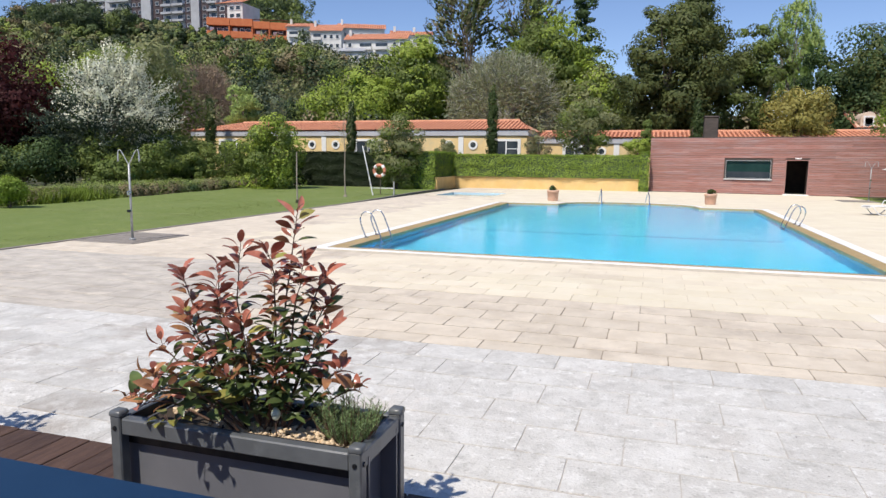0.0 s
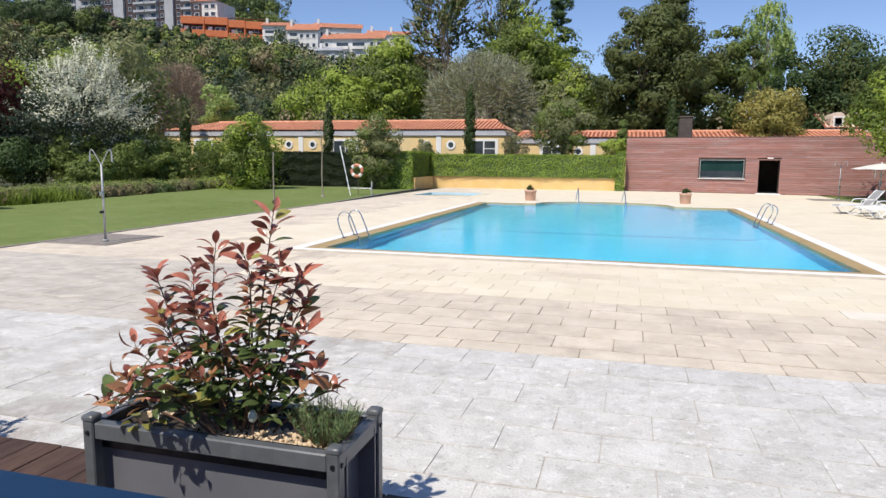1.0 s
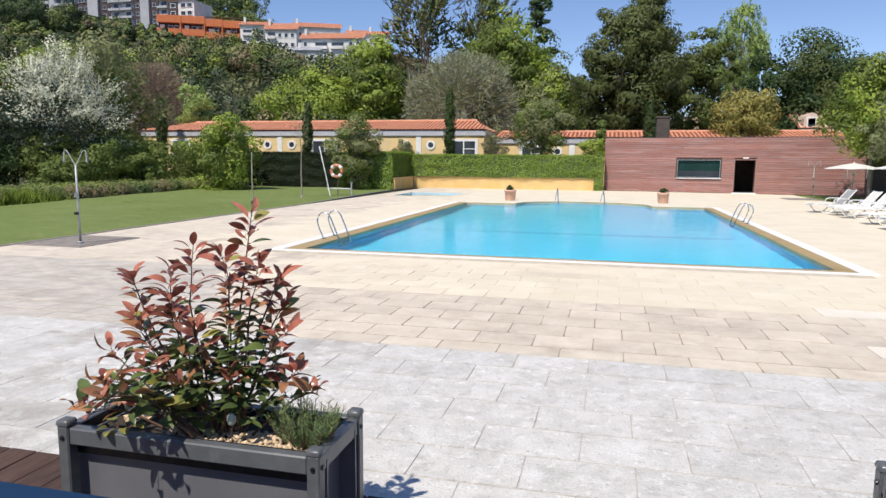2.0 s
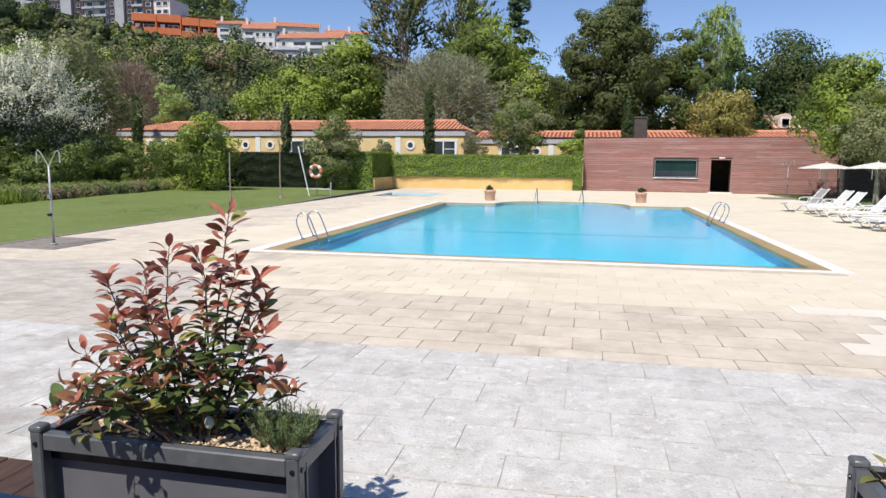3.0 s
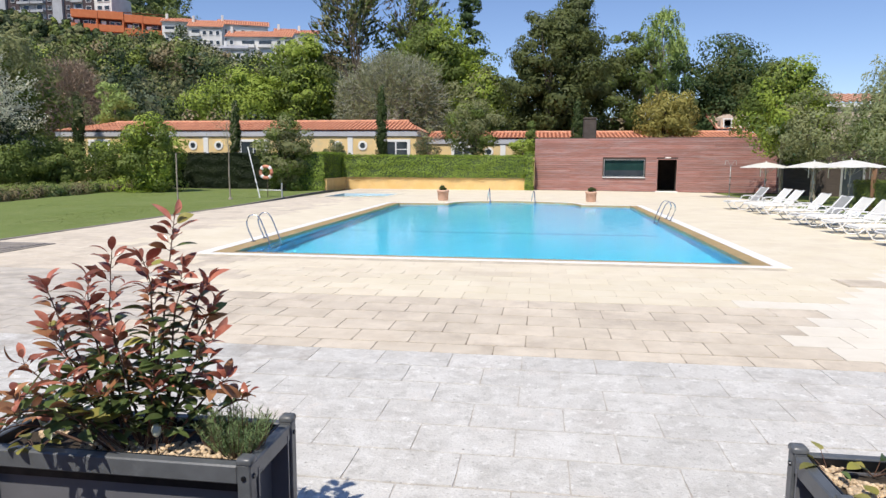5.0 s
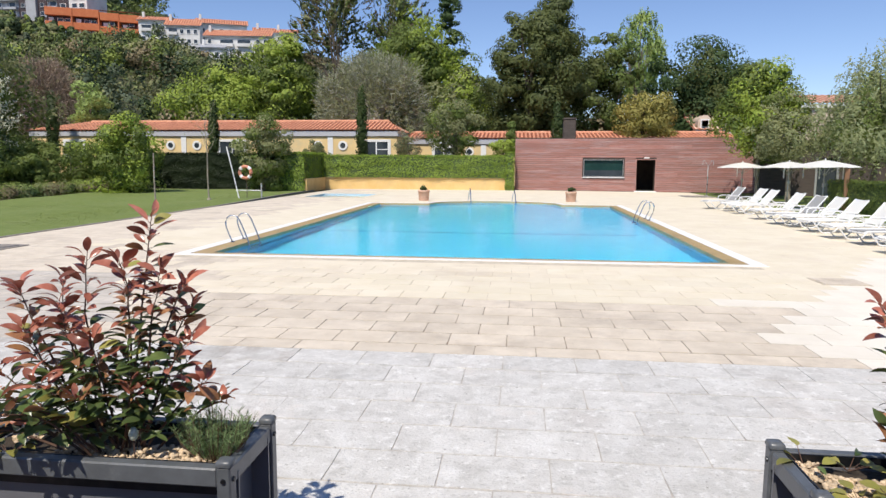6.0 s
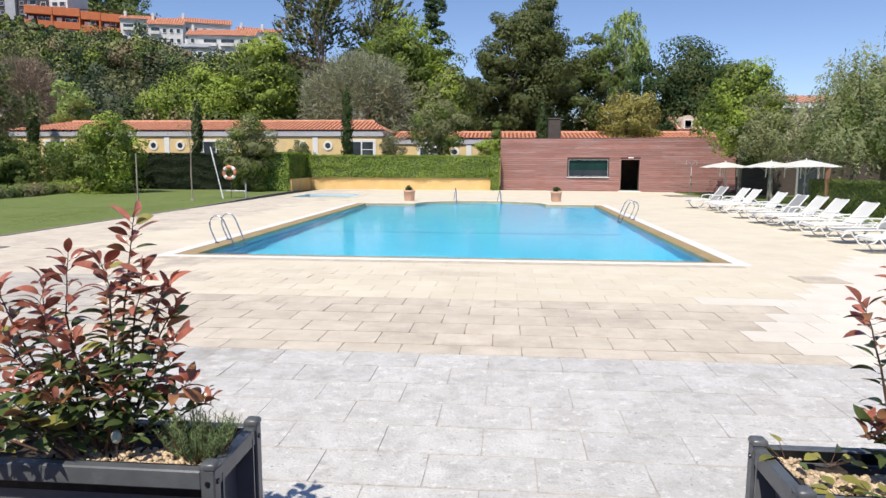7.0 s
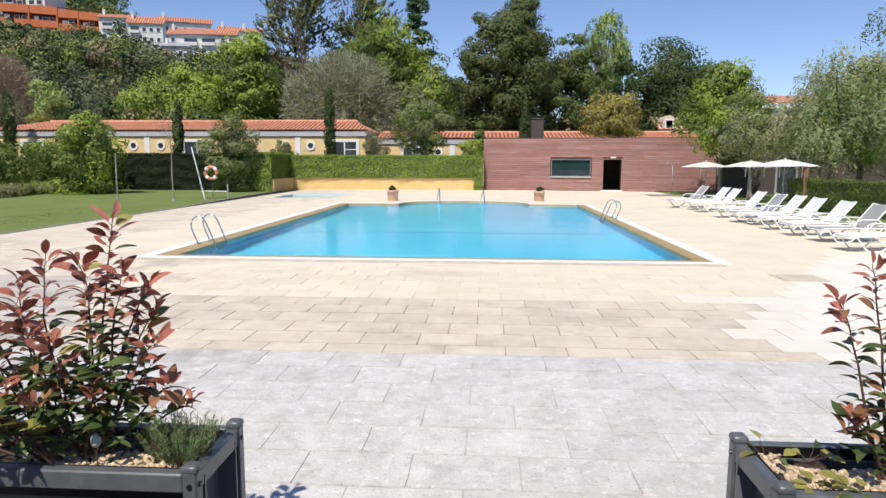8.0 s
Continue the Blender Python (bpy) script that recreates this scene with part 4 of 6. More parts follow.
def town_house(label, x, y, w, ze, zr, rz, wx, wz, depth=8.0, roof_mat="", porch=()):
    """A house on the hill: gabled, with its eave and ridge heights, turned by rz."""
    t = thing("house", label, "house", "white houses on the hill", at=(x, y, 0), rz=rz)
    part("wall", boxm(0, 0, ze - 18, w, depth, ze), M["town_white"], t)
    part("eave", boxm(-0.5, -0.6, ze - 0.25, w + 0.5, 0.0, ze, 0.03), M["town_white"], t)
    roof = roof_mesh(-0.6, w + 0.6, -0.8, depth / 2, ze, zr, 0, 0.8)
    if roof_mat:
        roof.materials[0] = roof.materials[1] = M[roof_mat]
    part("roof", roof, None, t)
    bm = bmesh.new()
    v = [bm.verts.new(p) for p in ((0, 0, ze), (0, depth, ze), (0, depth / 2, zr - 0.1), (w, 0, ze), (w, depth, ze), (w, depth / 2, zr - 0.1))]
    bm.faces.new(v[:3])
    bm.faces.new(v[3:])
    bm.faces.new((v[1], v[4], v[5], v[2]))
    part("gable", bm, M["town_white"], t)
    part("chimney", boxm(0.7, depth * 0.3, ze + 0.4, 1.5, depth * 0.3 + 0.8, zr + 1.2, 0.04), M["town_white"], t)
    for x0, x1, z in porch:
        part("loggia", boxm(x0, -0.12, z, x1, 0.02, z + 1.7), M["glass"], t, "shaded loggia opening")
        part("balcony", boxm(x0 - 0.2, -1.0, z - 0.5, x1 + 0.2, 0.0, z + 0.5, 0.03), M["town_white"], t, "white balcony parapet")
    windows(t, [(a, b) for a in wx for b in wz], -0.02, 1.1, 1.3)


town_house("tall white house with an orange tiled roof", -129.6, 221, 9.2, 49.4, 51.4, 16, (1.6, 4.4, 7.6), (43.4, 40.4), porch=((1.0, 4.0, 46.2), (5.4, 8.4, 46.2)))
town_house("white terraced house with an orange tiled roof", -118.8, 219, 11.0, 47.0, 50.0, 14, (5.2, 7.4, 9.6), (45.2, 42.0), porch=((1.0, 3.6, 44.4),))
town_house("large pale house with a broad orange roof", -111.2, 226, 16.5, 49.0, 51.4, 24, (2.0, 5.0, 8.0, 11.0, 14.0), (46.8, 43.8))
town_house("low white house with an orange roof and balconies", -101.4, 211, 21.0, 41.8, 44.4, 9, (1.6, 17.0, 19.4), (40.2, 37.4), porch=((5.0, 9.0, 39.0), (10.5, 14.5, 39.0)))
town_house("small white villa with a grey roof among the trees", -98.4, 200, 7.6, 36.3, 38.0, 12, (1.6, 5.6), (34.4, 31.6), roof_mat="block_wall")
town_house("white house with an orange roof at the end of the row", -88.8, 221, 6.4, 44.8, 46.9, 20, (1.6, 4.6), (42.8, 40.0))
town_house("white house with a steep orange roof", -82.2, 222, 7.4, 44.4, 46.4, 14, (1.6, 3.6, 5.6), (42.6, 39.8))


# ---- the wooded hill ----
def woods(label, seed, count, xr, yr, size, mats, weights, keep, per=44, clump=9, leaf=0.57):
    g = np.random.default_rng(seed)
    CV, CF, CM, CN, base, done = [], [], [], [], 0, 0
    while done < count:
        x, y = xr[0] + (xr[1] - xr[0]) * g.random(), yr[0] + (yr[1] - yr[0]) * g.random()
        if not keep(x, y):
            continue
        done += 1
        r = size[0] + (size[1] - size[0]) * g.random() ** 1.5
        if 150 < y < 240 and -225 < x < -122:
            r *= 0.62 if x < -162 else 0.5
        if 190 < y < 250 and x < -120:
            r *= 0.72
        h = r * (1.5 + 0.6 * g.random())
        z = float(hill(np.array(x), np.array(y)))
        c = crown_centres(g, clump, "round", r * 0.75, h * 0.42, 0.3) + [x, y, z + h * 0.55]
        R = r * (0.28 + 0.22 * g.random(clump))
        P, N = crown_points(g, c, R, per, 0.8, 0.6)
        s = leaf * (0.6 + 0.8 * g.random(len(P))) * (0.6 + 0.0035 * y)
        V, F = cards(P, N, s, s * 0.65, g)
        CV.append(V)
        CF.append(F + base)
        base += len(V)
        CM.append(np.full(len(F), g.choice(len(mats), p=weights)))
        CN.append(soft_normals(N, P, np.array([x, y, z + h * 0.5]), np.array([r, r, h * 0.5]), g, 1.4))
    me = mesh_np("woods", np.concatenate(CV), np.concatenate(CF), [M[m] for m in mats], np.concatenate(CM), normals=np.concatenate(CN))
    return thing("woods", label, "woods", kind="stuff", data=me)


def on_hill(x, y):
    if 203 < y < 232 and -152 < x < -72 or 226 < y < 250 and -225 < x < -140:
        return False
    if -0.52 < x / y < -0.445 and 185 < y < 203:
        return False
    if abs(math.degrees(math.atan2(x, y)) + 22) > 34:
        return False
    return True


woods("mixed green trees covering the hillside", 21, 560, (-240, 60), (72, 205), (3.0, 5.6), ["w_mid", "w_olive", "w_dark", "w_bright", "w_sage", "w_brown", "w_deep"],
      [0.18, 0.29, 0.15, 0.07, 0.09, 0.09, 0.13], on_hill)
woods("dark trees along the hilltop behind the houses", 22, 300, (-330, -60), (236, 360), (4.0, 7.0), ["w_dark", "w_mid", "w_deep"], [0.45, 0.3, 0.25], lambda x, y: on_hill(x, y) and x / y < -0.54, per=30, leaf=0.6)

woods("bushy green trees below the white houses", 23, 90, (-128, -66), (168, 197), (3.3, 4.9), ["w_mid", "w_olive", "w_dark", "w_bright", "w_deep"], [0.3, 0.27, 0.2, 0.08, 0.15], lambda x, y: not (y > 183 and -0.525 < x / y < -0.44))

woods("green trees high on the slope below the apartment blocks", 24, 330, (-240, -105), (140, 226), (2.8, 4.4), ["w_mid", "w_olive", "w_dark", "w_bright", "w_deep"], [0.2, 0.18, 0.28, 0.10, 0.24], on_hill, per=42)


woods("dark trees standing before the apartment block", 27, 22, (-212, -172), (184, 206), (9.0, 12.5), ["w_deep", "w_dark", "w_mid"], [0.45, 0.35, 0.2], lambda x, y: x / y < -0.9, per=120, leaf=0.42)
woods("low trees at the foot of the apartment blocks", 28, 70, (-190, -128), (196, 212), (4.4, 6.4), ["w_deep", "w_dark", "w_mid", "w_olive"], [0.25, 0.3, 0.25, 0.2], lambda x, y: -0.9 < x / y < -0.62, per=50)

woods("dark trees closing the garden behind the houses", 26, 90, (-24, 52), (93, 118), (3.4, 5.2), ["w_dark", "w_deep", "w_mid"], [0.4, 0.3, 0.3], lambda x, y: True)


def scrub():
    """Low scrub between the trees of the hill."""
    g = np.random.default_rng(25)
    n = 28000
    a, d = np.radians(-58 + 74 * g.random(n)), 62 + 190 * g.random(n)
    x, y = d * np.sin(a), d * np.cos(a)
    P = np.stack([x, y, hill(x, y) + 0.9 * g.random(n)], 1)
    L = (0.5 + 0.5 * g.random(n)) * (0.5 + d / 200)
    V, F = cards(P, unit(g, n) * 0.8 + [0, -0.3, 0.8], L, L * 0.6, g)
    return mesh_np("scrub", V, F, [M["w_mid"], M["w_olive"], M["w_dark"]], g.integers(0, 3, n))


thing("scrub", "low green scrub between the hillside trees", "scrub", kind="stuff", data=scrub())

# ---- garden trees ----
tree("tree", "tree with dark purple leaves at the garden edge", -39.4, 31.2, 0, 9.2, 0.8, 4.1, "f_purple", seed=31, clumps=150, per=130, leaf=0.28, trunks=2, lobes=30, rl=0.3)
tree("tree", "spreading tree covered in white blossom", -33.4, 34.6, 0, 8.4, 0.9, 4.2, ["f_white", "f_blossom_leaf"], topped=True, white=0.33, seed=32, clumps=340, per=100, leaf=0.165, rc=0.13, shape="oval", trunks=3, trunk=0.12, lump=0.25, lobes=60, rl=0.2, flat=0.5, spray=1.35)
tree("tree", "large green tree behind the blossom", -37.0, 42, 0, 11.5, 1.5, 5.0, ["f_mid", "f_olive"], seed=33, clumps=70, per=120, leaf=0.34)
tree("tree", "large green tree behind the blossom", -48.0, 50, 0, 13.0, 2.0, 5.5, ["f_mid", "f_bright"], seed=34, clumps=70, per=120, leaf=0.36)
tree("bush", "rounded bright green bush by the lawn", -23.35, 37.5, 0, 4.6, -1.2, 2.25, ["f_mid", "f_bright"], seed=35, clumps=110, per=110, leaf=0.2, category="bush", trunk=0.08)
for k, (x, y, zt, r, m) in enumerate(((-27.5, 33, 3.0, 2.2, "f_mid"), (-26.7, 39.6, 3.3, 2.2, "f_mid"), (-29.5, 39, 4.0, 2.4, "f_mid"), (-31.0, 33.5, 3.0, 2.2, "f_mid"),
                                      (-33.5, 30, 2.6, 2.0, "f_mid"), (-27.6, 43.5, 4.2, 2.0, "f_bright"), (-24.0, 42.5, 3.2, 1.6, "f_mid"), (-36.0, 24.5, 2.8, 2.4, "f_dark"),
                                      (-27.0, 30.2, 1.9, 1.4, "f_mid"), (-26.2, 35.6, 2.3, 1.3, "f_mid"), (-36.5, 47.0, 3.6, 2.2, "f_olive"), (-35.0, 35.0, 4.5, 3.0, "f_dark"), (-32.5, 30.5, 3.0, 2.4, "f_dark"), (-38.0, 31.0, 5.0, 3.2, "f_dark"), (-29.5, 36.0, 3.6, 2.0, "f_mid"))):
    tree("bush", "dense dark green shrub in the garden border" if m == "f_dark" else "leafy green shrub in the garden border", x - 1.7, y, 0, zt, 0.1, r, m, seed=40 + k, clumps=45, per=100, leaf=0.2,
         category="bush", trunk=0.06, group="border shrubs")
tree("bush", "clipped round bush in the flower bed", -22.4, 18.4, 0, 1.25, 0.05, 0.68, "f_hedge", seed=55, clumps=60, per=90, leaf=0.09, rc=0.4, lump=0.02, category="bush", trunk=0.05, limbs=3)
tree("bush", "grey-green leafy bush beside the lifebuoy", -16.05, 40.9, 0, 5.0, -0.6, 1.8, ["f_olive", "f_mid"], seed=56, clumps=90, per=110, leaf=0.19, category="bush", trunk=0.08)
tree("bush", "grey-green spreading tree behind the hedge", -4.7, 49.5, 0, 6.9, 1.8, 2.4, ["f_olive", "f_mid"], seed=57, clumps=60, per=120, leaf=0.2, trunks=2, trunk=0.1)
tree("bush", "tangled reddish shrub behind the hedge", -8.3, 50.0, 0, 4.6, 1.8, 1.3, ["twig_pink", "f_olive"], seed=58, clumps=30, per=70, leaf=0.14, category="bush", trunk=0.05)
tree("bush", "small olive-green shrub before the house", -15.6, 50.5, 0, 3.7, 1.5, 1.2, "f_olive", seed=59, clumps=25, per=80, leaf=0.16, category="bush", trunk=0.05)
tree("bush", "bright green creeper over the hedge end", -1.2, 48.2, 0, 3.5, 2.0, 1.2, "f_bright", seed=60, clumps=25, per=80, leaf=0.16, category="bush", trunk=0.05)
for x, y, zt, r, s in ((-23.1, 49, 7.4, 0.45, 61), (-11.6, 49, 8.4, 0.46, 62), (2.9, 52, 7.5, 0.5, 63), (-38.5, 52, 8.5, 0.55, 64)):
    tree("cypress", "slender dark green cypress", x, y, 0, zt, 0.3, r, "f_cypress", shape="oval", seed=s, clumps=110, per=60, leaf=0.16, rc=0.5, lump=0.02, flat=1.6, trunk=0.09, limbs=3, group="cypresses")
tree("conifer", "small conical green conifer", -0.55, 50, 0, 5.2, 2.0, 0.75, "f_mid", shape="cone", seed=65, clumps=40, per=70, leaf=0.15, rc=0.4, trunk=0.07, limbs=0)
bare_tree("tree", "large bare grey tree with a rounded crown", -14.2, 66, 0, 13.2, 5.9, "twig", "bark_grey", 71, 0.34, 0.14, 11500, "f_olive", 15000, 0.75, 0.6)
bare_tree("tree", "bare tree with pinkish buds on the slope", -56.0, 75, 1.0, 14.5, 4.2, "twig_pink", "bark", 72, 0.25, 0.22, 8000, "twig_pink", 6000)
tree("tree", "small light green tree on the slope", -40.5, 60, 0, 9.6, 4.0, 2.0, "f_light", seed=73, clumps=40, per=90, leaf=0.28)
tree("tree", "broad chestnut with bright green leaves", -37.0, 80, 1, 12.8, 3.0, 6.6, ["f_bright", "f_bright", "f_mid"], seed=74, clumps=230, per=100, leaf=0.42, rc=0.18, lobes=34, rl=0.26)
tree("tree", "tall bright green chestnut", -30.5, 84, 1, 17.2, 4.0, 5.4, ["f_bright", "f_mid"], seed=75, clumps=210, per=100, leaf=0.42, rc=0.18, lobes=34, rl=0.28)
tree("tree", "tall dark tree with an open crown", -24.5, 88, 1, 29.0, 2.5, 5.6, ["w_dark", "w_olive", "w_brown", "w_mid"], seed=76, clumps=240, per=100, leaf=0.38, rc=0.2, trunk=0.26, limbs=22, lobes=40, rl=0.26, spray=0.9)
tree("tree", "tall dark tree with an open crown", -17.2, 92, 1, 27.5, 2.5, 5.2, ["w_olive", "w_dark", "w_mid", "w_brown"], seed=77, clumps=220, per=100, leaf=0.38, rc=0.2, trunk=0.26, limbs=22, lobes=36, rl=0.26, spray=0.9)
# added tree: its dark leaves stand in for the shadow under the chestnut
tree("tree", "dark green filler tree standing for the shade below the chestnut", -16.5, 86, 0, 15.5, 2.0, 6.0, ["w_dark", "w_deep", "w_mid"], seed=177, clumps=150, per=90, leaf=0.4, rc=0.24, lobes=26, rl=0.3)
tree("tree", "tall chestnut with fresh green leaves", -11.9, 80, 0, 18.4, 8.0, 5.4, ["f_bright", "f_mid"], seed=78, clumps=230, per=110, leaf=0.4, rc=0.19, lobes=28, rl=0.3)
tree("tree", "green tree between chestnut and cedar", -6.4, 76, 0, 13.6, 2.5, 4.0, ["f_mid", "f_bright", "f_olive"], seed=79, clumps=170, per=105, leaf=0.38, rc=0.22, lobes=26, rl=0.3)
tree("conifer", "tall dark conifer with tiered branches", -11.8, 112, 2, 34.0, 8.0, 3.8, "f_dark", shape="cone", seed=80, clumps=60, per=120, leaf=0.45, rc=0.3, flat=0.4, trunk=0.3, limbs=0)
tree("cedar", "massive dark cedar with layered crown", 1.5, 70, 0, 17.6, 0.5, 5.4, "f_cedar", seed=81, clumps=340, per=125, leaf=0.36, rc=0.17, flat=0.7, trunk=0.6, lump=0.12, lobes=42, rl=0.3)
tree("cedar", "dark cedar with a tiered top", 3.6, 74, 0, 21.2, 6.0, 3.4, "f_cedar", shape="cone", seed=82, clumps=150, per=100, leaf=0.36, rc=0.28, flat=0.5, trunk=0.5, lobes=24, rl=0.34)
tree("tree", "dark olive-green tree beside the cedar", 8.4, 74, 0, 14.6, 1.5, 3.5, ["f_cedar", "f_mid", "f_cedar"], seed=83, clumps=180, per=110, leaf=0.35, rc=0.22, lobes=26, rl=0.3)
tree("poplar", "tall light green poplar in spring leaf", 15.1, 90, 0, 21.6, 7.0, 4.0, "f_light", shape="oval", seed=84, clumps=190, per=70, leaf=0.34, rc=0.22, trunk=0.25, limbs=40, bark="bark_pale", weep=-1.0, lump=0.1)
tree("tree", "rounded tree with golden-brown leaves", 10.6, 58.5, 0, 8.3, 2.3, 2.8, "f_gold", seed=85, clumps=80, per=120, leaf=0.24, rc=0.3, lump=0.12)
tree("tree", "broad dark green tree", 19.6, 75, 0, 14.6, 1.5, 6.0, ["f_dark", "f_dark", "f_cedar"], seed=86, clumps=280, per=120, leaf=0.36, rc=0.18, lobes=34, rl=0.3)
tree("tree", "broad dark green tree", 24.0, 80, 0, 13.5, 2.0, 4.6, ["f_dark", "f_mid"], seed=87, clumps=120, per=120, leaf=0.38, rc=0.26)
tree("tree", "bright green tree beyond the umbrellas", 13.15, 38.6, 0, 7.5, 1.8, 2.35, ["f_bright", "f_mid"], seed=88, clumps=170, per=105, leaf=0.2, rc=0.22, trunk=0.1, shape="oval", lobes=26, rl=0.32, bark="bark_pale", trunks=2)
tree("tree", "small grey-green olive tree", 13.85, 36.2, 0, 5.3, 1.5, 2.3, ["f_olive", "f_pepper"], bark="bark_pale", seed=89, clumps=90, per=90, leaf=0.16, rc=0.24, trunk=0.12)
for x, y, zt, r, n in ((15.6, 31.8, 6.4, 2.5, 90), (17.9, 33.5, 7.9, 2.7, 92), (20.2, 31.5, 9.8, 3.3, 91)):
    tree("tree", "feathery grey-green pepper tree with hanging leaves", x, y, 0, zt, 1.9, r, ["f_pepper", "f_pepper", "f_mid"], seed=n, clumps=int(50 * r), per=125, leaf=0.21, rc=0.24, trunk=0.13, aspect=0.36, lump=0.4, weep=0.9, lobes=22, rl=0.26, group="pepper trees")


def villa(name, label, x0, x1, y, z1, zr, dormers):
    t = thing(name, label, "house", at=(0, y, 0))
    part("wall", boxm(x0, 0, -0.5, x1, 10, z1), M["peach"], t)
    part("cornice", boxm(x0 - 0.3, -0.3, z1, x1 + 0.3, 10.3, z1 + 0.35, 0.04), M["white"], t)
    roof = roof_mesh(x0 - 0.4, x1 + 0.4, -0.4, 5.0, z1 + 0.36, zr, 0, 0.5)
    roof.materials[0] = M["tile_pale"]
    part("roof", roof, None, t)
    for x in dormers:
        d = part("dormer", boxm(x - 0.62, 0.1, z1 + 0.3, x + 0.62, 3.0, z1 + 1.35, 0.04), M["peach"], t, "pale dormer with an arched window")
        part("pane", boxm(x - 0.3, 0.02, z1 + 0.55, x + 0.3, 0.09, z1 + 1.3), M["glass"], d)
        part("surround", frame_ring(x - 0.3, z1 + 0.55, x + 0.3, z1 + 1.35, 0.12, 0.0, 0.1), M["white"], d, "white window surround")
        bm = bmesh.new()
        tube(bm, [(x, 0.02, z1 + 1.28), (x, 3.0, z1 + 1.28)], 0.56, 14)
        part("dormer_roof", bm, M["peach"], d)


villa("villa", "pale villa with dormers and an orange tiled roof", 17.2, 26.0, 68, 4.7, 6.9, (17.9, 19.5, 21.1, 22.7, 24.3))
villa("villa", "pale villa with an orange tiled roof behind the trees", 23.2, 29.6, 60, 6.5, 8.0, ())


def side_building():
    t = thing("garden_building", "dark brown clad garden building under the trees", "building", at=(14.2, 41.6, 0), rz=-14)
    part("wall", boxm(0, 0, -0.1, 3.0, 6, 3.1), M["darkwood"], t)
    part("wall", boxm(4.1, 0, -0.1, 22.0, 6, 3.1), M["darkwood"], t)
    part("wall", boxm(3.0, 0.0, 2.2, 4.1, 6, 3.1), M["darkwood"], t)
    w = part("window", boxm(3.0, 0.25, 0.0, 4.1, 0.3, 2.2), M["glass"], t, "dark glazed door")
    bm = bmesh.new()
    box(bm, 2.95, -0.05, 0, 3.06, 0.2, 2.25)
    box(bm, 4.04, -0.05, 0, 4.15, 0.2, 2.25)
    part("frame", bm, M["galv"], w)
    part("roof", boxm(-0.2, -0.3, 3.1, 22.2, 6.2, 3.22, 0.02), M["darkwood"], t)


side_building()


# ---- flower bed along the lawn ----
def bed_cover():
    g = np.random.default_rng(101)
    n = 620
    y = 8 + 36 * g.random(n)
    edge = np.interp(y, [2, 18, 25, 32, 43], [-21.5, -22.9, -23.7, -24.6, -26.0])
    x = edge - 0.25 - 2.4 * g.random(n) ** 1.2
    h = 0.32 + 0.38 * g.random(n)
    C = np.stack([x, y, h * 0.6], 1)
    P, N = crown_points(g, C, 0.25 + 0.25 * g.random(n), 120, 0.9, 0.5)
    P[:, 2] = np.clip(P[:, 2], 0.0, None)
    V, F = cards(P, N + [0, 0, 0.4], 0.17, 0.045, g)
    # woody grey-brown mounds along the front, fresh growth behind
    front = edge - x < 0.62 + 0.12 * np.sin(y * 2.1)
    kinds = np.where(front, g.choice([2, 3, 4], n, p=[0.3, 0.4, 0.3]), g.choice(3, n, p=[0.68, 0.17, 0.15]))
    return mesh_np("groundcover", V, F, [M["bed"], M["f_mid"], M["f_olive"], M["w_brown"], M["f_dark"]], kinds.repeat(120), normals=soft_normals(N + [0, -0.2, 0.8], P, P, np.ones(3), g))


thing("groundcover", "low leafy groundcover along the lawn's edge", "plants", kind="stuff", data=bed_cover())


def blades(n, place, h, w, mat, seed, lean=0.25):
    g = np.random.default_rng(seed)
    b = place(g, n)
    d = np.stack([g.normal(size=n) * lean, g.normal(size=n) * lean, np.ones(n)], 1) * (h * (0.6 + 0.8 * g.random(n)))[:, None]
    a = g.random(n) * 6.28
    s = np.stack([np.cos(a), np.sin(a), np.zeros(n)], 1) * w / 2
    V = np.stack([b - s, b + s, b + d + s * 0.15, b + d - s * 0.15], 1).reshape(-1, 3)
    up = np.array([0, -0.15, 1.0]) + 0.15 * g.normal(size=(n, 3))
    return mesh_np("blades", V, np.arange(4 * n).reshape(-1, 4), M[mat], normals=up / np.linalg.norm(up, axis=1, keepdims=True))


thing("tall_grass", "clump of bright green strap leaves in the bed", "plants", kind="stuff",
      data=blades(6500, lambda g, n: np.stack([-23.75 + 0.25 * g.normal(size=n), 21.6 + 1.2 * g.normal(size=n), np.zeros(n)], 1), 0.44, 0.03, "f_hedge", 102, 0.35))


def lawn_places(g, n):
    y = 8 + 30 * g.random(n) ** 1.4
    x = -12.72 - 0.9 * smooth(24, 40, y) - 9.5 * g.random(n)
    return np.stack([x, y, np.full(n, 0.0)], 1)


thing("grass", "short green grass blades on the lawn", "grass", kind="stuff", data=blades(36000, lawn_places, 0.02, 0.014, "grass", 103, 0.5))

# grass strip under the right-hand hedge
thing("lawn_strip", "narrow strip of rough grass before the low hedge", "lawn", kind="structure",
      data=bm_mesh("lawn_strip", boxm(10.95, 12.0, -0.09, 24.0, 44.0, 0.01), M["lawn"]))

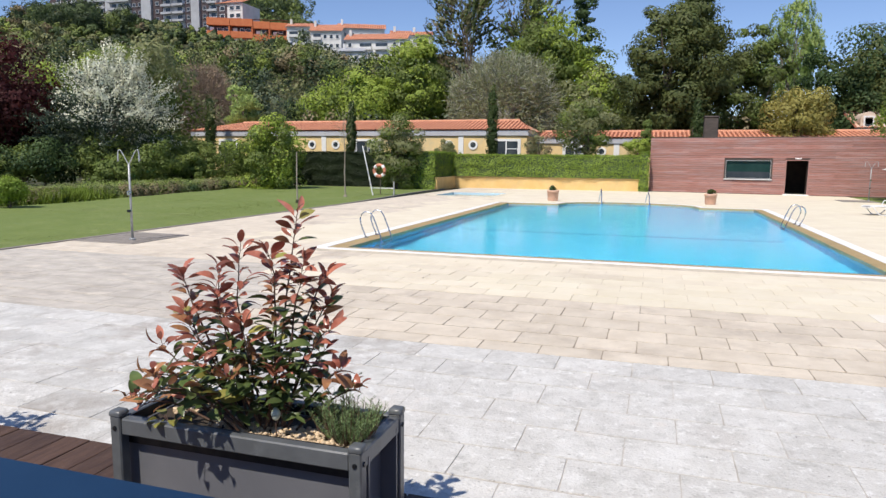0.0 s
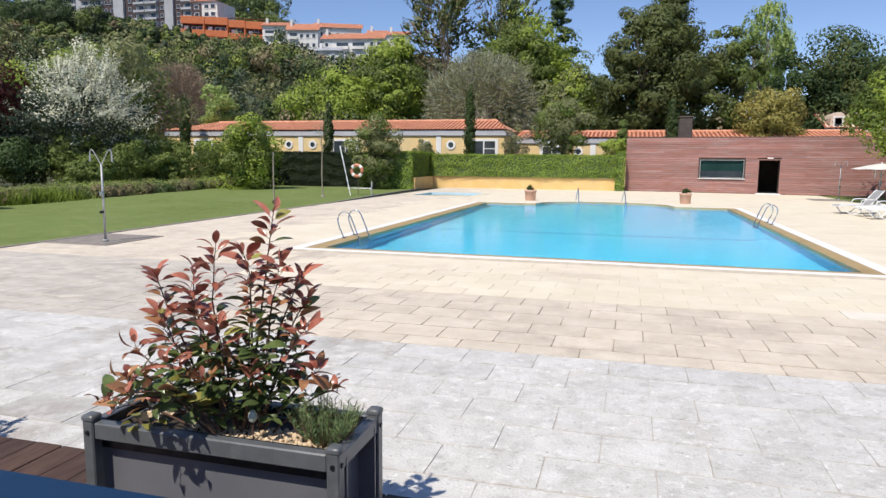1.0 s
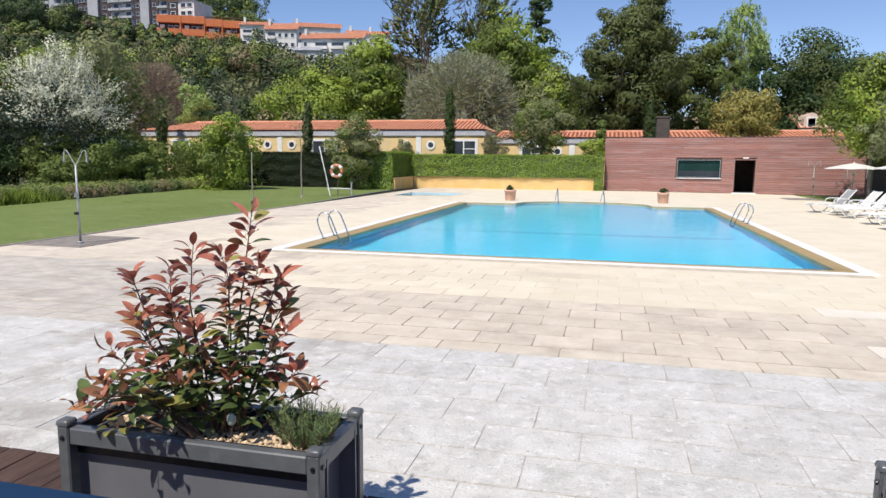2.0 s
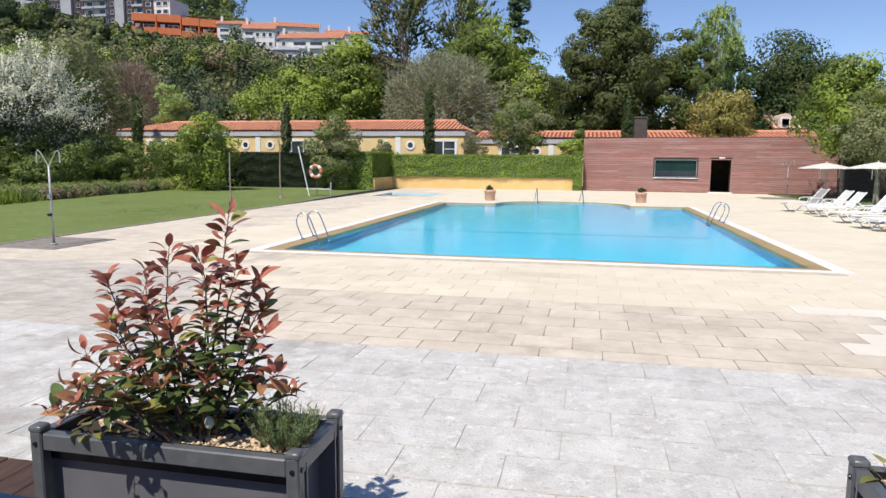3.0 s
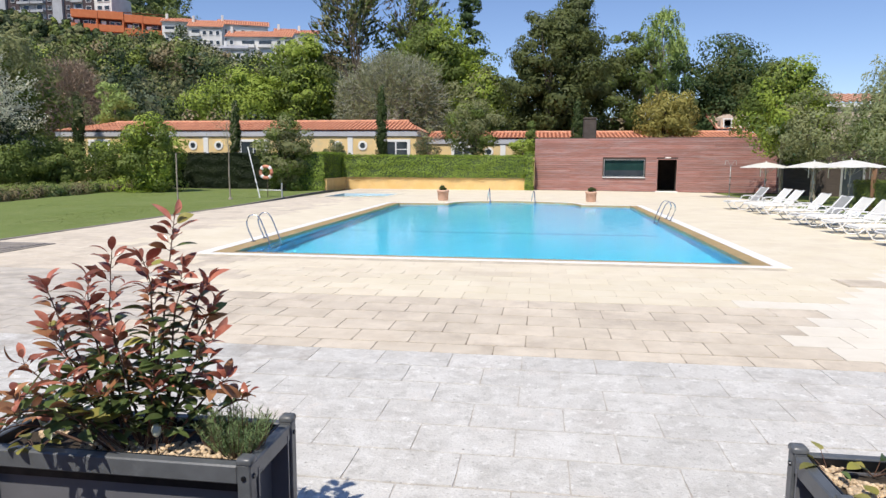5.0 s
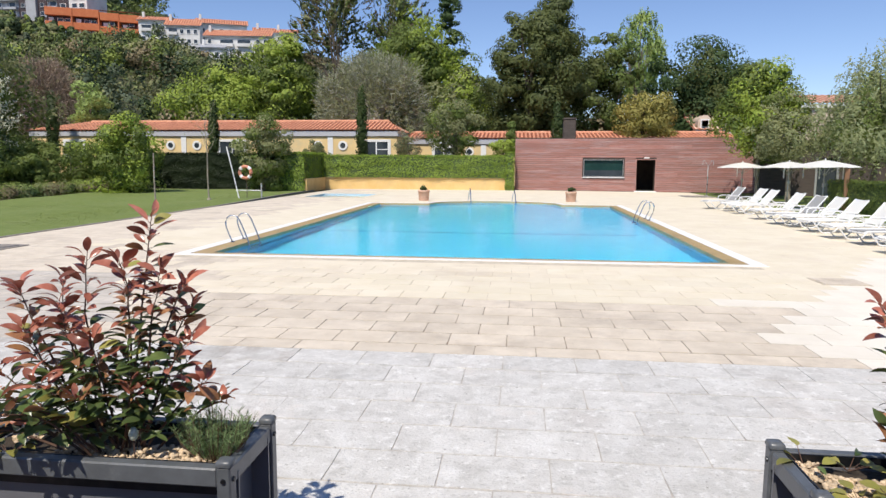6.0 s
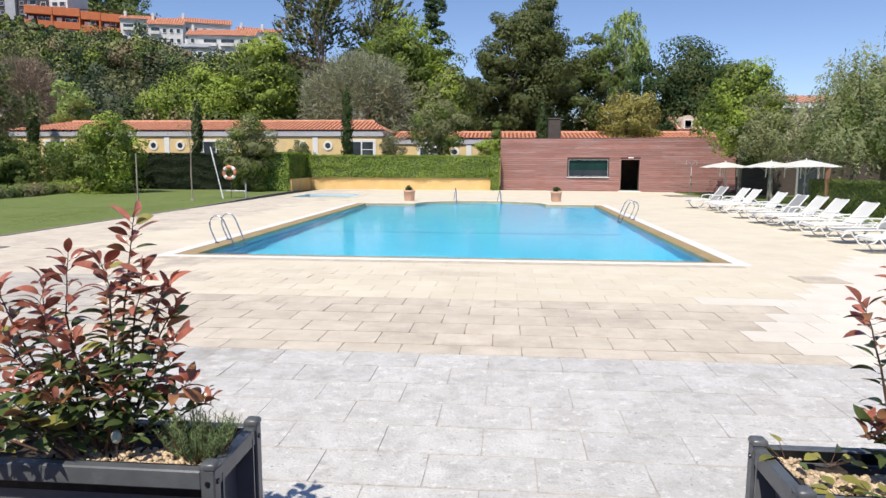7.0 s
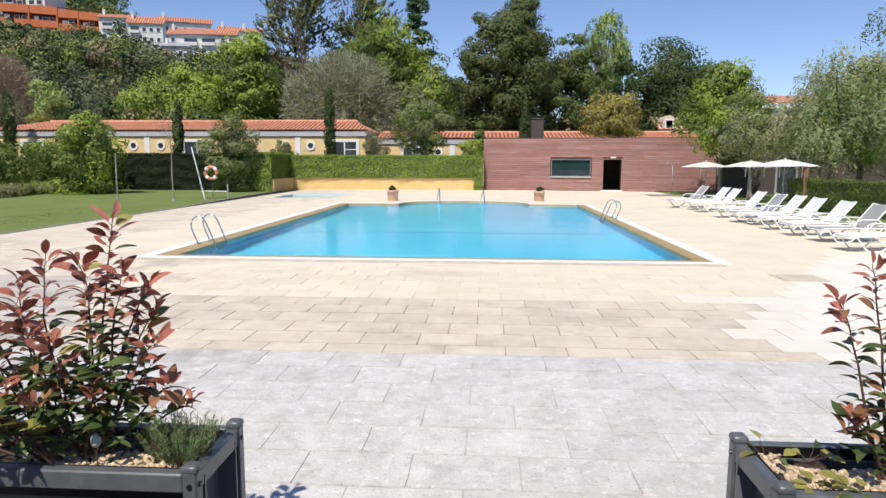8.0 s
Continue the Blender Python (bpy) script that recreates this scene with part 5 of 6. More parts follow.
# ---- things round the pool ----
def handrail(bm, x_out, x_in, y, top, sgn):
    """One bent grab rail from the coping, bulging outwards and over into the water."""
    span = abs(x_out - x_in)
    pts = []
    for u, v in ((0.0, 0.0), (-0.12, 0.17), (-0.26, 0.38), (-0.36, 0.58), (-0.37, 0.75), (-0.27, 0.90), (-0.10, 0.985), (0.10, 1.0), (0.28, 0.95), (0.43, 0.82), (0.56, 0.62), (0.72, 0.36), (0.88, 0.08), (0.98, -0.2), (1.0, -1.4)):
        pts.append((x_out - sgn * span * u, y, top * v))
    return tube(bm, pts, 0.018, 10)


def ladder(x_out, x_in, ys, top, sgn):
    t = thing("pool_ladder", "polished steel pool ladder with bent handrails", "ladder", "pool ladders")
    for y in ys:
        part("rail", handrail(bmesh.new(), x_out, x_in, y, top, sgn), M["steel"], t, smooth=True)
        part("collar", lathe(bmesh.new(), [(0.055, 0.0), (0.055, 0.02), (0.03, 0.035)], 14, x_out, y), M["steel"], t)
    for z in (-0.25, -0.52, -0.79):
        part("rung", boxm(x_in - 0.04, ys[0], z, x_in + 0.04, ys[1], z + 0.03, 0.005), M["steel"], t)


ladder(-6.6, -6.18, (14.75, 15.4), 0.64, -1)
ladder(4.3, 3.9, (22.45, 23.15), 0.62, 1)


def grab_rail(x, y, h):
    t = thing("grab_rail", "slim steel grab rail at the pool's far steps", "rail", "grab rails")
    bm = tube(bmesh.new(), [(x - 0.11, y + 0.35, 0.0), (x - 0.05, y + 0.3, h * 0.7), (x, y + 0.1, h), (x + 0.05, y - 0.25, h * 0.7), (x + 0.1, y - 0.45, -0.4)], 0.025, 8)
    part("tube", bm, M["steel"], t)


grab_rail(-2.33, 32.3, 0.62)
grab_rail(-0.19, 32.3, 0.52)


def pot(x, y, s, seed):
    t = thing("plant_pot", "round pale terracotta pot with a clipped shrub", "pot", "terracotta pots", at=(x, y, 0.0))
    part("pot", lathe(bmesh.new(), [(0.0, 0.001), (0.235, 0.001), (0.25, 0.06), (0.275, 0.42), (0.292, 0.425), (0.298, 0.46), (0.29, 0.52), (0.255, 0.52), (0.245, 0.44), (0.0, 0.44)], 24), M["terracotta"], t, smooth=True)
    g = np.random.default_rng(seed)
    P, N = crown_points(g, crown_centres(g, 20, "round", 0.16, 0.12) + [0, 0, 0.6], np.full(20, 0.09), 40)
    V, F = cards(P, N, 0.06, 0.035, g)
    part("shrub", mesh_np("shrub", V, F, M["f_cypress"]), None, t, "small dark clipped shrub")
    t.scale = (s, s, s)


pot(-4.62, 32.5, 1.0, 5)
pot(2.56, 32.9, 0.95, 6)


def shower(x, y, plate):
    t = thing("garden_shower", "galvanised twin-head pool shower on a stone base", "shower", "pool showers", at=(x, y, 0.0))
    part("post", tube(bmesh.new(), [(0, 0, 0.02), (0, 0, 1.0), (0, 0, 1.74)], [0.027, 0.026, 0.023], 10), M["galv"], t, smooth=True)
    part("collar", lathe(bmesh.new(), [(0.07, 0.03), (0.07, 0.06), (0.042, 0.08)], 12), M["galv"], t)
    part("valve", boxm(-0.035, -0.075, 1.04, 0.035, -0.025, 1.14, 0.01), M["steel"], t)
    part("tap", boxm(-0.04, -0.10, 0.66, 0.04, -0.03, 0.72, 0.01), M["bolt"], t)
    for s in (-1, 1):
        a = part("arm", tube(bmesh.new(), [(0, 0, 1.72), (0.11 * s, 0, 1.90), (0.20 * s, 0, 2.04), (0.25 * s, 0, 2.06), (0.285 * s, 0, 2.02)], 0.011, 8), M["galv"], t)
        part("shower_head", tube(bmesh.new(), [(0.285 * s, 0, 2.02), (0.29 * s, 0, 1.94), (0.295 * s, 0, 1.80)], [0.014, 0.016, 0.02], 10), M["galv"], a)
    b = thing("shower_tray", "square dark stone shower base let into the paving", "shower base", "shower bases", kind="structure")
    cx, cy = plate
    part("slab", boxm(cx - 0.83, cy - 0.95, -0.05, cx + 0.83, cy + 0.95, 0.02, 0.01), M["edge"], b)
    for k in range(5):
        part("slat", boxm(cx - 0.7, cy - 0.8 + 0.33 * k, 0.021, cx + 0.7, cy - 0.52 + 0.33 * k, 0.03, 0.004), M["edge"], b)


shower(-11.25, 12.2, (-11.65, 12.65))
shower(10.7, 39.5, (10.1, 39.2))


def stake(x, y, h, label):
    t = thing("tree_stake", label, "stake", "stakes on the lawn", at=(x, y, 0))
    part("pole", tube(bmesh.new(), [(0, 0, -0.1), (-0.01, 0, h * 0.5), (0.01, 0, h)], [0.034, 0.03, 0.026], 8), M["bark_pale"], t)
    part("guard", lathe(bmesh.new(), [(0.09, 0.0), (0.075, 0.12), (0.05, 0.16)], 10), M["soil"], t)


stake(-14.62, 25.5, 2.2, "slim pale wooden stake on the lawn")
def sapling(x, y):
    t = thing("sapling", "young bare sapling with a slim pale trunk on the lawn", "tree", at=(x, y, 0))
    g = np.random.default_rng(111)
    part("trunk", tube(bmesh.new(), [(0, 0, -0.1), (-0.03, 0, 1.2), (0.0, 0, 2.3), (-0.06, 0, 3.3), (-0.1, 0, 4.4)], [0.04, 0.034, 0.028, 0.016, 0.005], 8), M["bark_pale"], t)
    for k in range(9):
        z, a = 2.3 + 0.22 * k, k * 2.4
        part("branch", tube(bmesh.new(), [(-0.04, 0, z), (-0.04 + 0.3 * math.cos(a), 0.3 * math.sin(a), z + 0.3), (-0.04 + 0.5 * math.cos(a), 0.5 * math.sin(a), z + 0.75)], [0.012, 0.009, 0.004], 5), M["bark_pale"], t)
    P = np.stack([0.35 * g.normal(size=150), 0.35 * g.normal(size=150), 2.6 + 2.1 * g.random(150)], 1)
    V, F = cards(P, unit(g, 150), 0.09, 0.05, g)
    tagged(part("foliage", mesh_np("foliage", V, F, M["f_olive"]), None, t), kind="stuff")
    part("guard", lathe(bmesh.new(), [(0.11, 0.0), (0.09, 0.08), (0.05, 0.11)], 10), M["bark_pale"], t)


sapling(-15.0, 31.0)


def lifebuoy():
    t = thing("lifebuoy_stand", "leaning white pole with an orange and white lifebuoy", "lifebuoy", at=(-14.3, 32.9, 0))
    part("pole", tube(bmesh.new(), [(0.05, -0.1, 0), (-0.28, 0, 1.3), (-0.62, 0.1, 2.62)], 0.032, 8), M["white_paint"], t)
    part("foot_bar", boxm(-0.3, 0.3, 0.36, 1.10, 0.34, 0.41, 0.008), M["white_paint"], t)
    part("leg", boxm(1.05, 0.3, 0, 1.12, 0.36, 0.75, 0.01), M["galv"], t)
    part("leg", boxm(0.29, 0.3, 0, 0.325, 0.335, 1.3, 0.008), M["bark"], t)
    bm = bmesh.new()
    pts = [(0.3 * math.cos(2 * math.pi * k / 28), 0, 0.3 * math.sin(2 * math.pi * k / 28)) for k in range(29)]
    tube(bm, pts, 0.085, 10, False)
    r = part("ring", bm, M["ring"], t, "orange lifebuoy ring", smooth=True)
    r.location = (0.3, 0.2, 1.32)
    for k in range(4):
        a0 = math.radians(45 + 90 * k - 14)
        pp = [(0.3 * math.cos(a0 + math.radians(7 * j)), 0, 0.3 * math.sin(a0 + math.radians(7 * j))) for j in range(5)]
        part("band", tube(bmesh.new(), pp, 0.09, 10), M["white_paint"], r)


lifebuoy()


def lounger():
    """A white sun lounger, foot end at the origin's side -x, head raised at +x."""
    t = thing("sun_lounger", "white metal sun lounger with a raised mesh backrest", "lounger", "sun loungers by the pool")
    w = 0.33
    for s in (-1, 1):
        part("side_rail", tube(bmesh.new(), [(0.0, s * w, 0.30), (0.06, s * w, 0.34), (1.15, s * w, 0.35), (1.95, s * w, 0.35)], 0.02, 8), M["white_paint"], t)
        part("front_leg", tube(bmesh.new(), [(0.12, s * w, 0.34), (0.35, s * w, 0.05), (0.42, s * w, 0.02), (0.62, s * w, 0.02), (0.72, s * w, 0.06), (0.98, s * w, 0.34)], 0.018, 8), M["white_paint"], t)
        part("rear_leg", tube(bmesh.new(), [(1.2, s * w, 0.34), (1.38, s * w, 0.04), (1.46, s * w, 0.02), (1.62, s * w, 0.02), (1.9, s * w, 0.34)], 0.018, 8), M["white_paint"], t)
        part("armrest", tube(bmesh.new(), [(0.72, s * (w + 0.03), 0.35), (0.78, s * (w + 0.04), 0.52), (0.9, s * (w + 0.04), 0.56), (1.25, s * (w + 0.04), 0.56), (1.42, s * (w + 0.03), 0.45), (1.46, s * w, 0.35)], 0.018, 8), M["white_paint"], t)
        part("back_rail", tube(bmesh.new(), [(1.12, s * w, 0.36), (1.335, s * w, 0.625), (1.56, s * w, 0.90)], 0.02, 8), M["white_paint"], t)
    part("foot_rail", tube(bmesh.new(), [(0.0, -w, 0.30), (0.0, w, 0.30)], 0.018, 8), M["white_paint"], t)
    part("head_rail", tube(bmesh.new(), [(1.56, -w, 0.90), (1.57, 0, 0.875), (1.56, w, 0.90)], 0.02, 8), M["white_paint"], t)
    bm = bmesh.new()
    prev = None
    for k in range(9):
        x = 0.02 + 1.12 * k / 8
        z = 0.335 + 0.012 * (k > 0) - 0.02 * math.sin(math.pi * k / 8)
        row = [bm.verts.new((x, y, zz)) for zz in (z, z - 0.012) for y in (-w + 0.01, w - 0.01)]
        if prev:
            bm.faces.new((prev[0], prev[1], row[1], row[0]))
            bm.faces.new((prev[3], prev[2], row[2], row[3]))
        prev = row
    part("seat", bm, M["sling"], t, "white mesh seat")
    bm = bmesh.new()
    prev = None
    for k in range(7):
        u = k / 6
        x, z = 1.13 + 0.43 * u, 0.37 + 0.53 * u - 0.03 * math.sin(math.pi * u)
        row = [bm.verts.new((x + o, y, z)) for o in (0, 0.014) for y in (-w + 0.01, w - 0.01)]
        if prev:
            bm.faces.new((prev[0], prev[1], row[1], row[0]))
            bm.faces.new((prev[3], prev[2], row[2], row[3]))
        prev = row
    part("backrest", bm, M["sling"], t, "white mesh backrest")
    return t


first = lounger()
first.matrix_basis = pose(7.66, 14.79, 0, 0, 0, 3)
grey = copy_thing(first, pose(7.71, 28.78, 0, 0, 0, 8))
for o in grey.children:
    if o.name.startswith(("seat", "backrest")):
        o.data = o.data.copy()
        o.data.materials[0] = M["sling_grey"]
tagged(grey, "white metal sun lounger with a grey mesh backrest")
for x, y, a, is_grey in ((7.99, 27.41, 5, 0), (7.94, 26.13, 4, 0), (7.84, 23.61, 3, 0), (7.73, 21.77, 4, 1), (7.89, 20.87, 2, 0), (7.77, 19.42, 3, 0), (7.72, 17.85, 2, 0), (7.81, 16.52, 3, 1)):
    copy_thing(grey if is_grey else first, pose(x + 0.1, y, 0, 0, 0, a))


def umbrella(x, y, r, h):
    t = thing("parasol", "open off-white canvas parasol on a slim pole", "parasol", "parasols by the loungers", at=(x, y, 0))
    part("pole", tube(bmesh.new(), [(0, 0, 0.0), (0, 0, h)], 0.026, 10), M["galv"], t)
    part("base", lathe(bmesh.new(), [(0.0, 0.0), (0.27, 0.0), (0.27, 0.05), (0.06, 0.09), (0.05, 0.32), (0.0, 0.32)], 16), M["edge"], t)
    n, rows = 8, 5
    bm = bmesh.new()
    rings = []
    for j in range(1, rows + 1):
        u = j / rows
        ring = []
        for k in range(n * 4):
            a = 2 * math.pi * k / (n * 4)
            flat = 1.0 - 0.045 * (1 - abs((k % 4) - 2) / 2 * 1.0 if k % 4 else 0) * 1.0
            seg = math.cos(math.pi / n) / math.cos((a % (2 * math.pi / n)) - math.pi / n)
            rr = r * u * seg
            ring.append(bm.verts.new((rr * math.cos(a), rr * math.sin(a), h - 0.27 * u ** 1.2 - 0.025 * u * (1 - abs((k % 4) - 2) / 2 if k % 4 else 0))))
        rings.append(ring)
    apex = bm.verts.new((0, 0, h))
    m = n * 4
    for k in range(m):
        bm.faces.new((apex, rings[0][k], rings[0][(k + 1) % m]))
    for a, b in zip(rings, rings[1:]):
        for k in range(m):
            bm.faces.new((a[k], b[k], b[(k + 1) % m], a[(k + 1) % m]))
    ext = bmesh.ops.extrude_face_region(bm, geom=bm.faces[:])
    bmesh.ops.translate(bm, vec=(0, 0, -0.012), verts=[v for v in ext["geom"] if isinstance(v, bmesh.types.BMVert)])
    c = part("canopy", bm, M["canopy"], t, "off-white canvas canopy")
    part("finial", lathe(bmesh.new(), [(0.0, h + 0.07), (0.03, h + 0.05), (0.03, h), (0.0, h - 0.02)], 10), M["white_paint"], t)
    for k in range(n):
        a = 2 * math.pi * k / n
        rib = part("rib", tube(bmesh.new(), [(0, 0, h - 0.03), (0.5 * r * math.cos(a), 0.5 * r * math.sin(a), h - 0.15), (0.98 * r * math.cos(a), 0.98 * r * math.sin(a), h - 0.30)], 0.009, 5), M["galv"], t)
        part("strut", tube(bmesh.new(), [(0.03 * math.cos(a), 0.03 * math.sin(a), h - 0.62), (0.5 * r * math.cos(a), 0.5 * r * math.sin(a), h - 0.16)], 0.008, 5), M["galv"], rib)
    part("crank", boxm(-0.05, -0.08, 0.95, 0.05, 0.05, 1.1, 0.01), M["galv"], t)
    for s in (-0.35, 0.3):
        part("strap", boxm(r * s - 0.02, -0.5 * r, h - 0.75, r * s + 0.02, -0.5 * r + 0.01, h - 0.3), M["canopy"], t)
    return t


umbrella(11.72, 36.8, 1.3, 1.95)
umbrella(12.6, 33.0, 1.3, 1.99)
umbrella(12.3, 28.6, 1.36, 2.04)



def wooden_post(x, y, h):
    """A rough round tree trunk before the hedge, cut off under the umbrella's edge."""
    t = thing("wooden_post", "rough warm brown tree trunk before the low hedge, crown left out", "post", at=(x, y, 0))
    part("pole", tube(bmesh.new(), [(0, 0, -0.1), (0.012, 0, h * 0.4), (-0.008, 0, h * 0.75), (0.01, 0, h)], [0.105, 0.092, 0.088, 0.08], 12), M["bark_warm"], t, smooth=True)


wooden_post(12.67, 27.5, 1.72)


def drain():
    t = thing("drain_cover", "rectangular beige slatted drain cover in the paving", "drain", kind="structure")
    part("frame", boxm(4.79, 10.84, -0.03, 5.52, 11.5, 0.008), M["joint_cream"], t)
    for k in range(4):
        part("slat", boxm(4.83, 10.88 + 0.15 * k, 0.009, 5.48, 11.01 + 0.15 * k, 0.016), M["slab_tan"], t)


drain()


# ---- terrace: deck, table, planters ----
DECK_Z, DECK_Y = 0.15, 3.07


def deck():
    t = thing("deck", "terrace deck of dark brown wooden boards", "deck", kind="structure")
    part("frame", boxm(-9.0, -5.0, -0.05, 9.0, DECK_Y - 0.02, DECK_Z - 0.03), M["dark"], t)
    me = bm_mesh("deck_board", boxm(0.004, -5.0, DECK_Z - 0.028, 0.186, DECK_Y, DECK_Z, 0.004), M["deck"])
    for k in range(94):
        o = part("deck_board", me, None, t)
        o.location = (-8.95 + 0.19 * k, 0, 0.0015 * (k % 3))


deck()
thing("wall_terrace", "plain pale wall behind the terrace", "wall", kind="structure", data=bm_mesh("wall_terrace", boxm(-12, -5.3, -0.1, 12, -5.0, 3.4), M["white"]))


def table():
    t = thing("terrace_table", "blue lacquered terrace table on the wooden deck", "table", at=(-1.75, 1.12, DECK_Z))
    part("tabletop", boxm(-0.62, -0.42, 0.72, 0.62, 0.42, 0.75, 0.006), M["blue"], t)
    part("apron", boxm(-0.54, -0.34, 0.64, 0.54, 0.34, 0.72, 0.004), M["blue"], t)
    for sx in (-1, 1):
        for sy in (-1, 1):
            part("leg", boxm(sx * 0.52 - 0.025, sy * 0.32 - 0.025, 0, sx * 0.52 + 0.025, sy * 0.32 + 0.025, 0.64, 0.004), M["blue"], t)


table()

PL, PW, PH = 1.22, 0.48, 0.60


def post_cap(cx, cy, h):
    """A cushion-shaped cap: square at the post, domed above."""
    bm = bmesh.new()
    rings = []
    for k, z in ((1.0, 0.0), (1.0, 0.010), (0.96, 0.016), (0.86, 0.021), (0.6, 0.025)):
        q = h * k
        c = q * 0.16
        rings.append([bm.verts.new((cx + a * q - (c if b_cut else 0) * a, cy + b * q - (0 if b_cut else c) * b, PH + z))
                      for a, b, b_cut in ((1, -1, 0), (1, 1, 0), (1, 1, 1), (-1, 1, 1), (-1, 1, 0), (-1, -1, 0), (-1, -1, 1), (1, -1, 1))])
    for r0, r1 in zip(rings, rings[1:]):
        for k in range(8):
            bm.faces.new((r0[k], r0[(k + 1) % 8], r1[(k + 1) % 8], r1[k]))
    bm.faces.new(rings[-1])
    return bm


def planter(x0, y0, label):
    """A steel-framed planter with fibre panels, its lower left corner in plan at (x0, y0)."""
    t = thing("planter", label, "planter", "planters on the terrace", at=(x0, y0, DECK_Z))
    p = 0.056
    for ix, x in enumerate((0, PL - p)):
        for iy, y in enumerate((0, PW - p)):
            post = part("post", boxm(x, y, 0, x + p, y + p, PH, 0.006), M["steel_grey"], t)
            part("cap", post_cap(x + p / 2, y + p / 2, p / 2 + 0.003), M["steel_grey"], post, "rounded steel post cap", smooth=True)
            yb = y - 0.004 if iy == 0 else y + p + 0.004
            bolt = lathe(bmesh.new(), [(0.0, 0.006), (0.009, 0.006), (0.011, 0.0)], 10)
            bmesh.ops.transform(bolt, matrix=Matrix.Translation((x + p / 2, y if iy == 0 else y + p, PH - 0.055)) @ Matrix.Rotation(radians(90 if iy == 0 else -90), 4, "X"), verts=bolt.verts)
            part("bolt", bolt, M["bolt"], post)
            xb = x if ix == 0 else x + p
            bolt = lathe(bmesh.new(), [(0.0, 0.006), (0.009, 0.006), (0.011, 0.0)], 10)
            bmesh.ops.transform(bolt, matrix=Matrix.Translation((xb, y + p / 2, PH - 0.055)) @ Matrix.Rotation(radians(-90 if ix == 0 else 90), 4, "Y"), verts=bolt.verts)
            part("bolt", bolt, M["bolt"], post)
    for z in (0.05, PH - 0.085):
        for y in (0.006, PW - 0.056):
            part("rail", boxm(p, y, z, PL - p, y + 0.05, z + 0.075, 0.006), M["steel_grey"], t)
        for x in (0.006, PL - 0.056):
            part("rail", boxm(x, p, z, x + 0.05, PW - p, z + 0.075, 0.006), M["steel_grey"], t)
    for y in (0.082, PW - 0.092):
        part("panel", boxm(0.004, y, 0.06, PL - 0.004, y + 0.01, PH - 0.05), M["panel_grey"], t, "smooth grey panel")
    for x in (0.082, PL - 0.092):
        part("panel", boxm(x, 0.093, 0.06, x + 0.01, PW - 0.093, PH - 0.05), M["panel_grey"], t, "smooth grey panel")
    # inner lip, soil and pebbles
    for a in ((0.03, 0.057, PL - 0.03, 0.063), (0.03, PW - 0.063, PL - 0.03, PW - 0.057), (0.057, 0.064, 0.063, PW - 0.064), (PL - 0.063, 0.064, PL - 0.057, PW - 0.064)):
        part("lining", boxm(a[0], a[1], PH - 0.14, a[2], a[3], PH - 0.012), M["bolt"], t)
    g = np.random.default_rng(int(abs(x0) * 100))
    nx, ny = 30, 12
    V = [(0.056 + (PL - 0.112) * i / nx, 0.056 + (PW - 0.112) * j / ny, PH - 0.062 + 0.012 * g.random()) for j in range(ny + 1) for i in range(nx + 1)]
    F = [(j * (nx + 1) + i, j * (nx + 1) + i + 1, (j + 1) * (nx + 1) + i + 1, (j + 1) * (nx + 1) + i) for j in range(ny) for i in range(nx)]
    part("soil", mesh_np("soil", V, F, M["earth"], smooth=True), None, t, "dark potting soil")
    return t


P1, P2 = (-2.265, 2.235), (1.03, 2.235)
planter(*P1, "dark grey steel planter with smooth grey panels")
planter(*P2, "dark grey steel planter topped with beige pebbles")


def pebbles(x0, y0, n, seed, patchy):
    """Loose rounded pebbles on the soil of a planter."""
    g = np.random.default_rng(seed)
    bm = bmesh.new()
    bmesh.ops.create_icosphere(bm, subdivisions=1, radius=1.0)
    bv = np.array([v.co[:] for v in bm.verts])
    bf = np.array([[v.index for v in f.verts] for f in bm.faces])
    bm.free()
    V, F = [], []
    while len(V) < n:
        x, y = 0.07 + (PL - 0.14) * g.random(), 0.07 + (PW - 0.14) * g.random()
        if noise.noise((x * 4 + seed, y * 4, 0)) < patchy:
            continue
        s = 0.0085 * (0.7 + 0.9 * g.random())
        q = Matrix.Rotation(g.random() * 6.3, 3, "Z")
        v = (bv * [s * 1.3, s, s * 0.75]) @ np.array(q)
        V.append(v + [x0 + x, y0 + y, DECK_Z + PH - 0.052 + 0.012 * g.random()])
        F.append(bf + (len(V) - 1) * len(bv))
    return mesh_np("pebbles", np.concatenate(V), np.concatenate(F), M["pebble"], smooth=True)


thing("pebbles", "loose beige pebbles on the planter soil", "pebbles", kind="stuff", data=pebbles(*P1, 900, 3, 0.02))
thing("pebbles", "loose beige pebbles covering the planter soil", "pebbles", kind="stuff", data=pebbles(*P2, 2400, 4, -0.18))


def leaf_mesh(name, ln, wd, fold, curl, mat):
    """A pointed oval leaf with a folded midrib, from the origin along +x."""
    V, F = [], []
    n = 6
    for i in range(n + 1):
        u = i / n
        w = wd / 2 * math.sin(math.pi * u ** 0.92) ** 0.72 if 0 < i < n else 0.0006
        z = curl * ln * (u - u * u * 1.6)
        V += [(u * ln, -w, z + w * fold), (u * ln, 0, z), (u * ln, w, z + w * fold)]
    for i in range(n):
        a = i * 3
        F += [(a, a + 3, a + 4, a + 1), (a + 1, a + 4, a + 5, a + 2)]
    return mesh_np(name, V, F, mat, smooth=True)


LEAF = {k: [leaf_mesh("leaf", 1.0, w, f, c, M["leaf_" + k]) for w, f, c in ((0.40, 0.35, 0.12), (0.43, 0.22, 0.42), (0.38, 0.45, 0.28))] for k in ("red", "bronze", "green")}
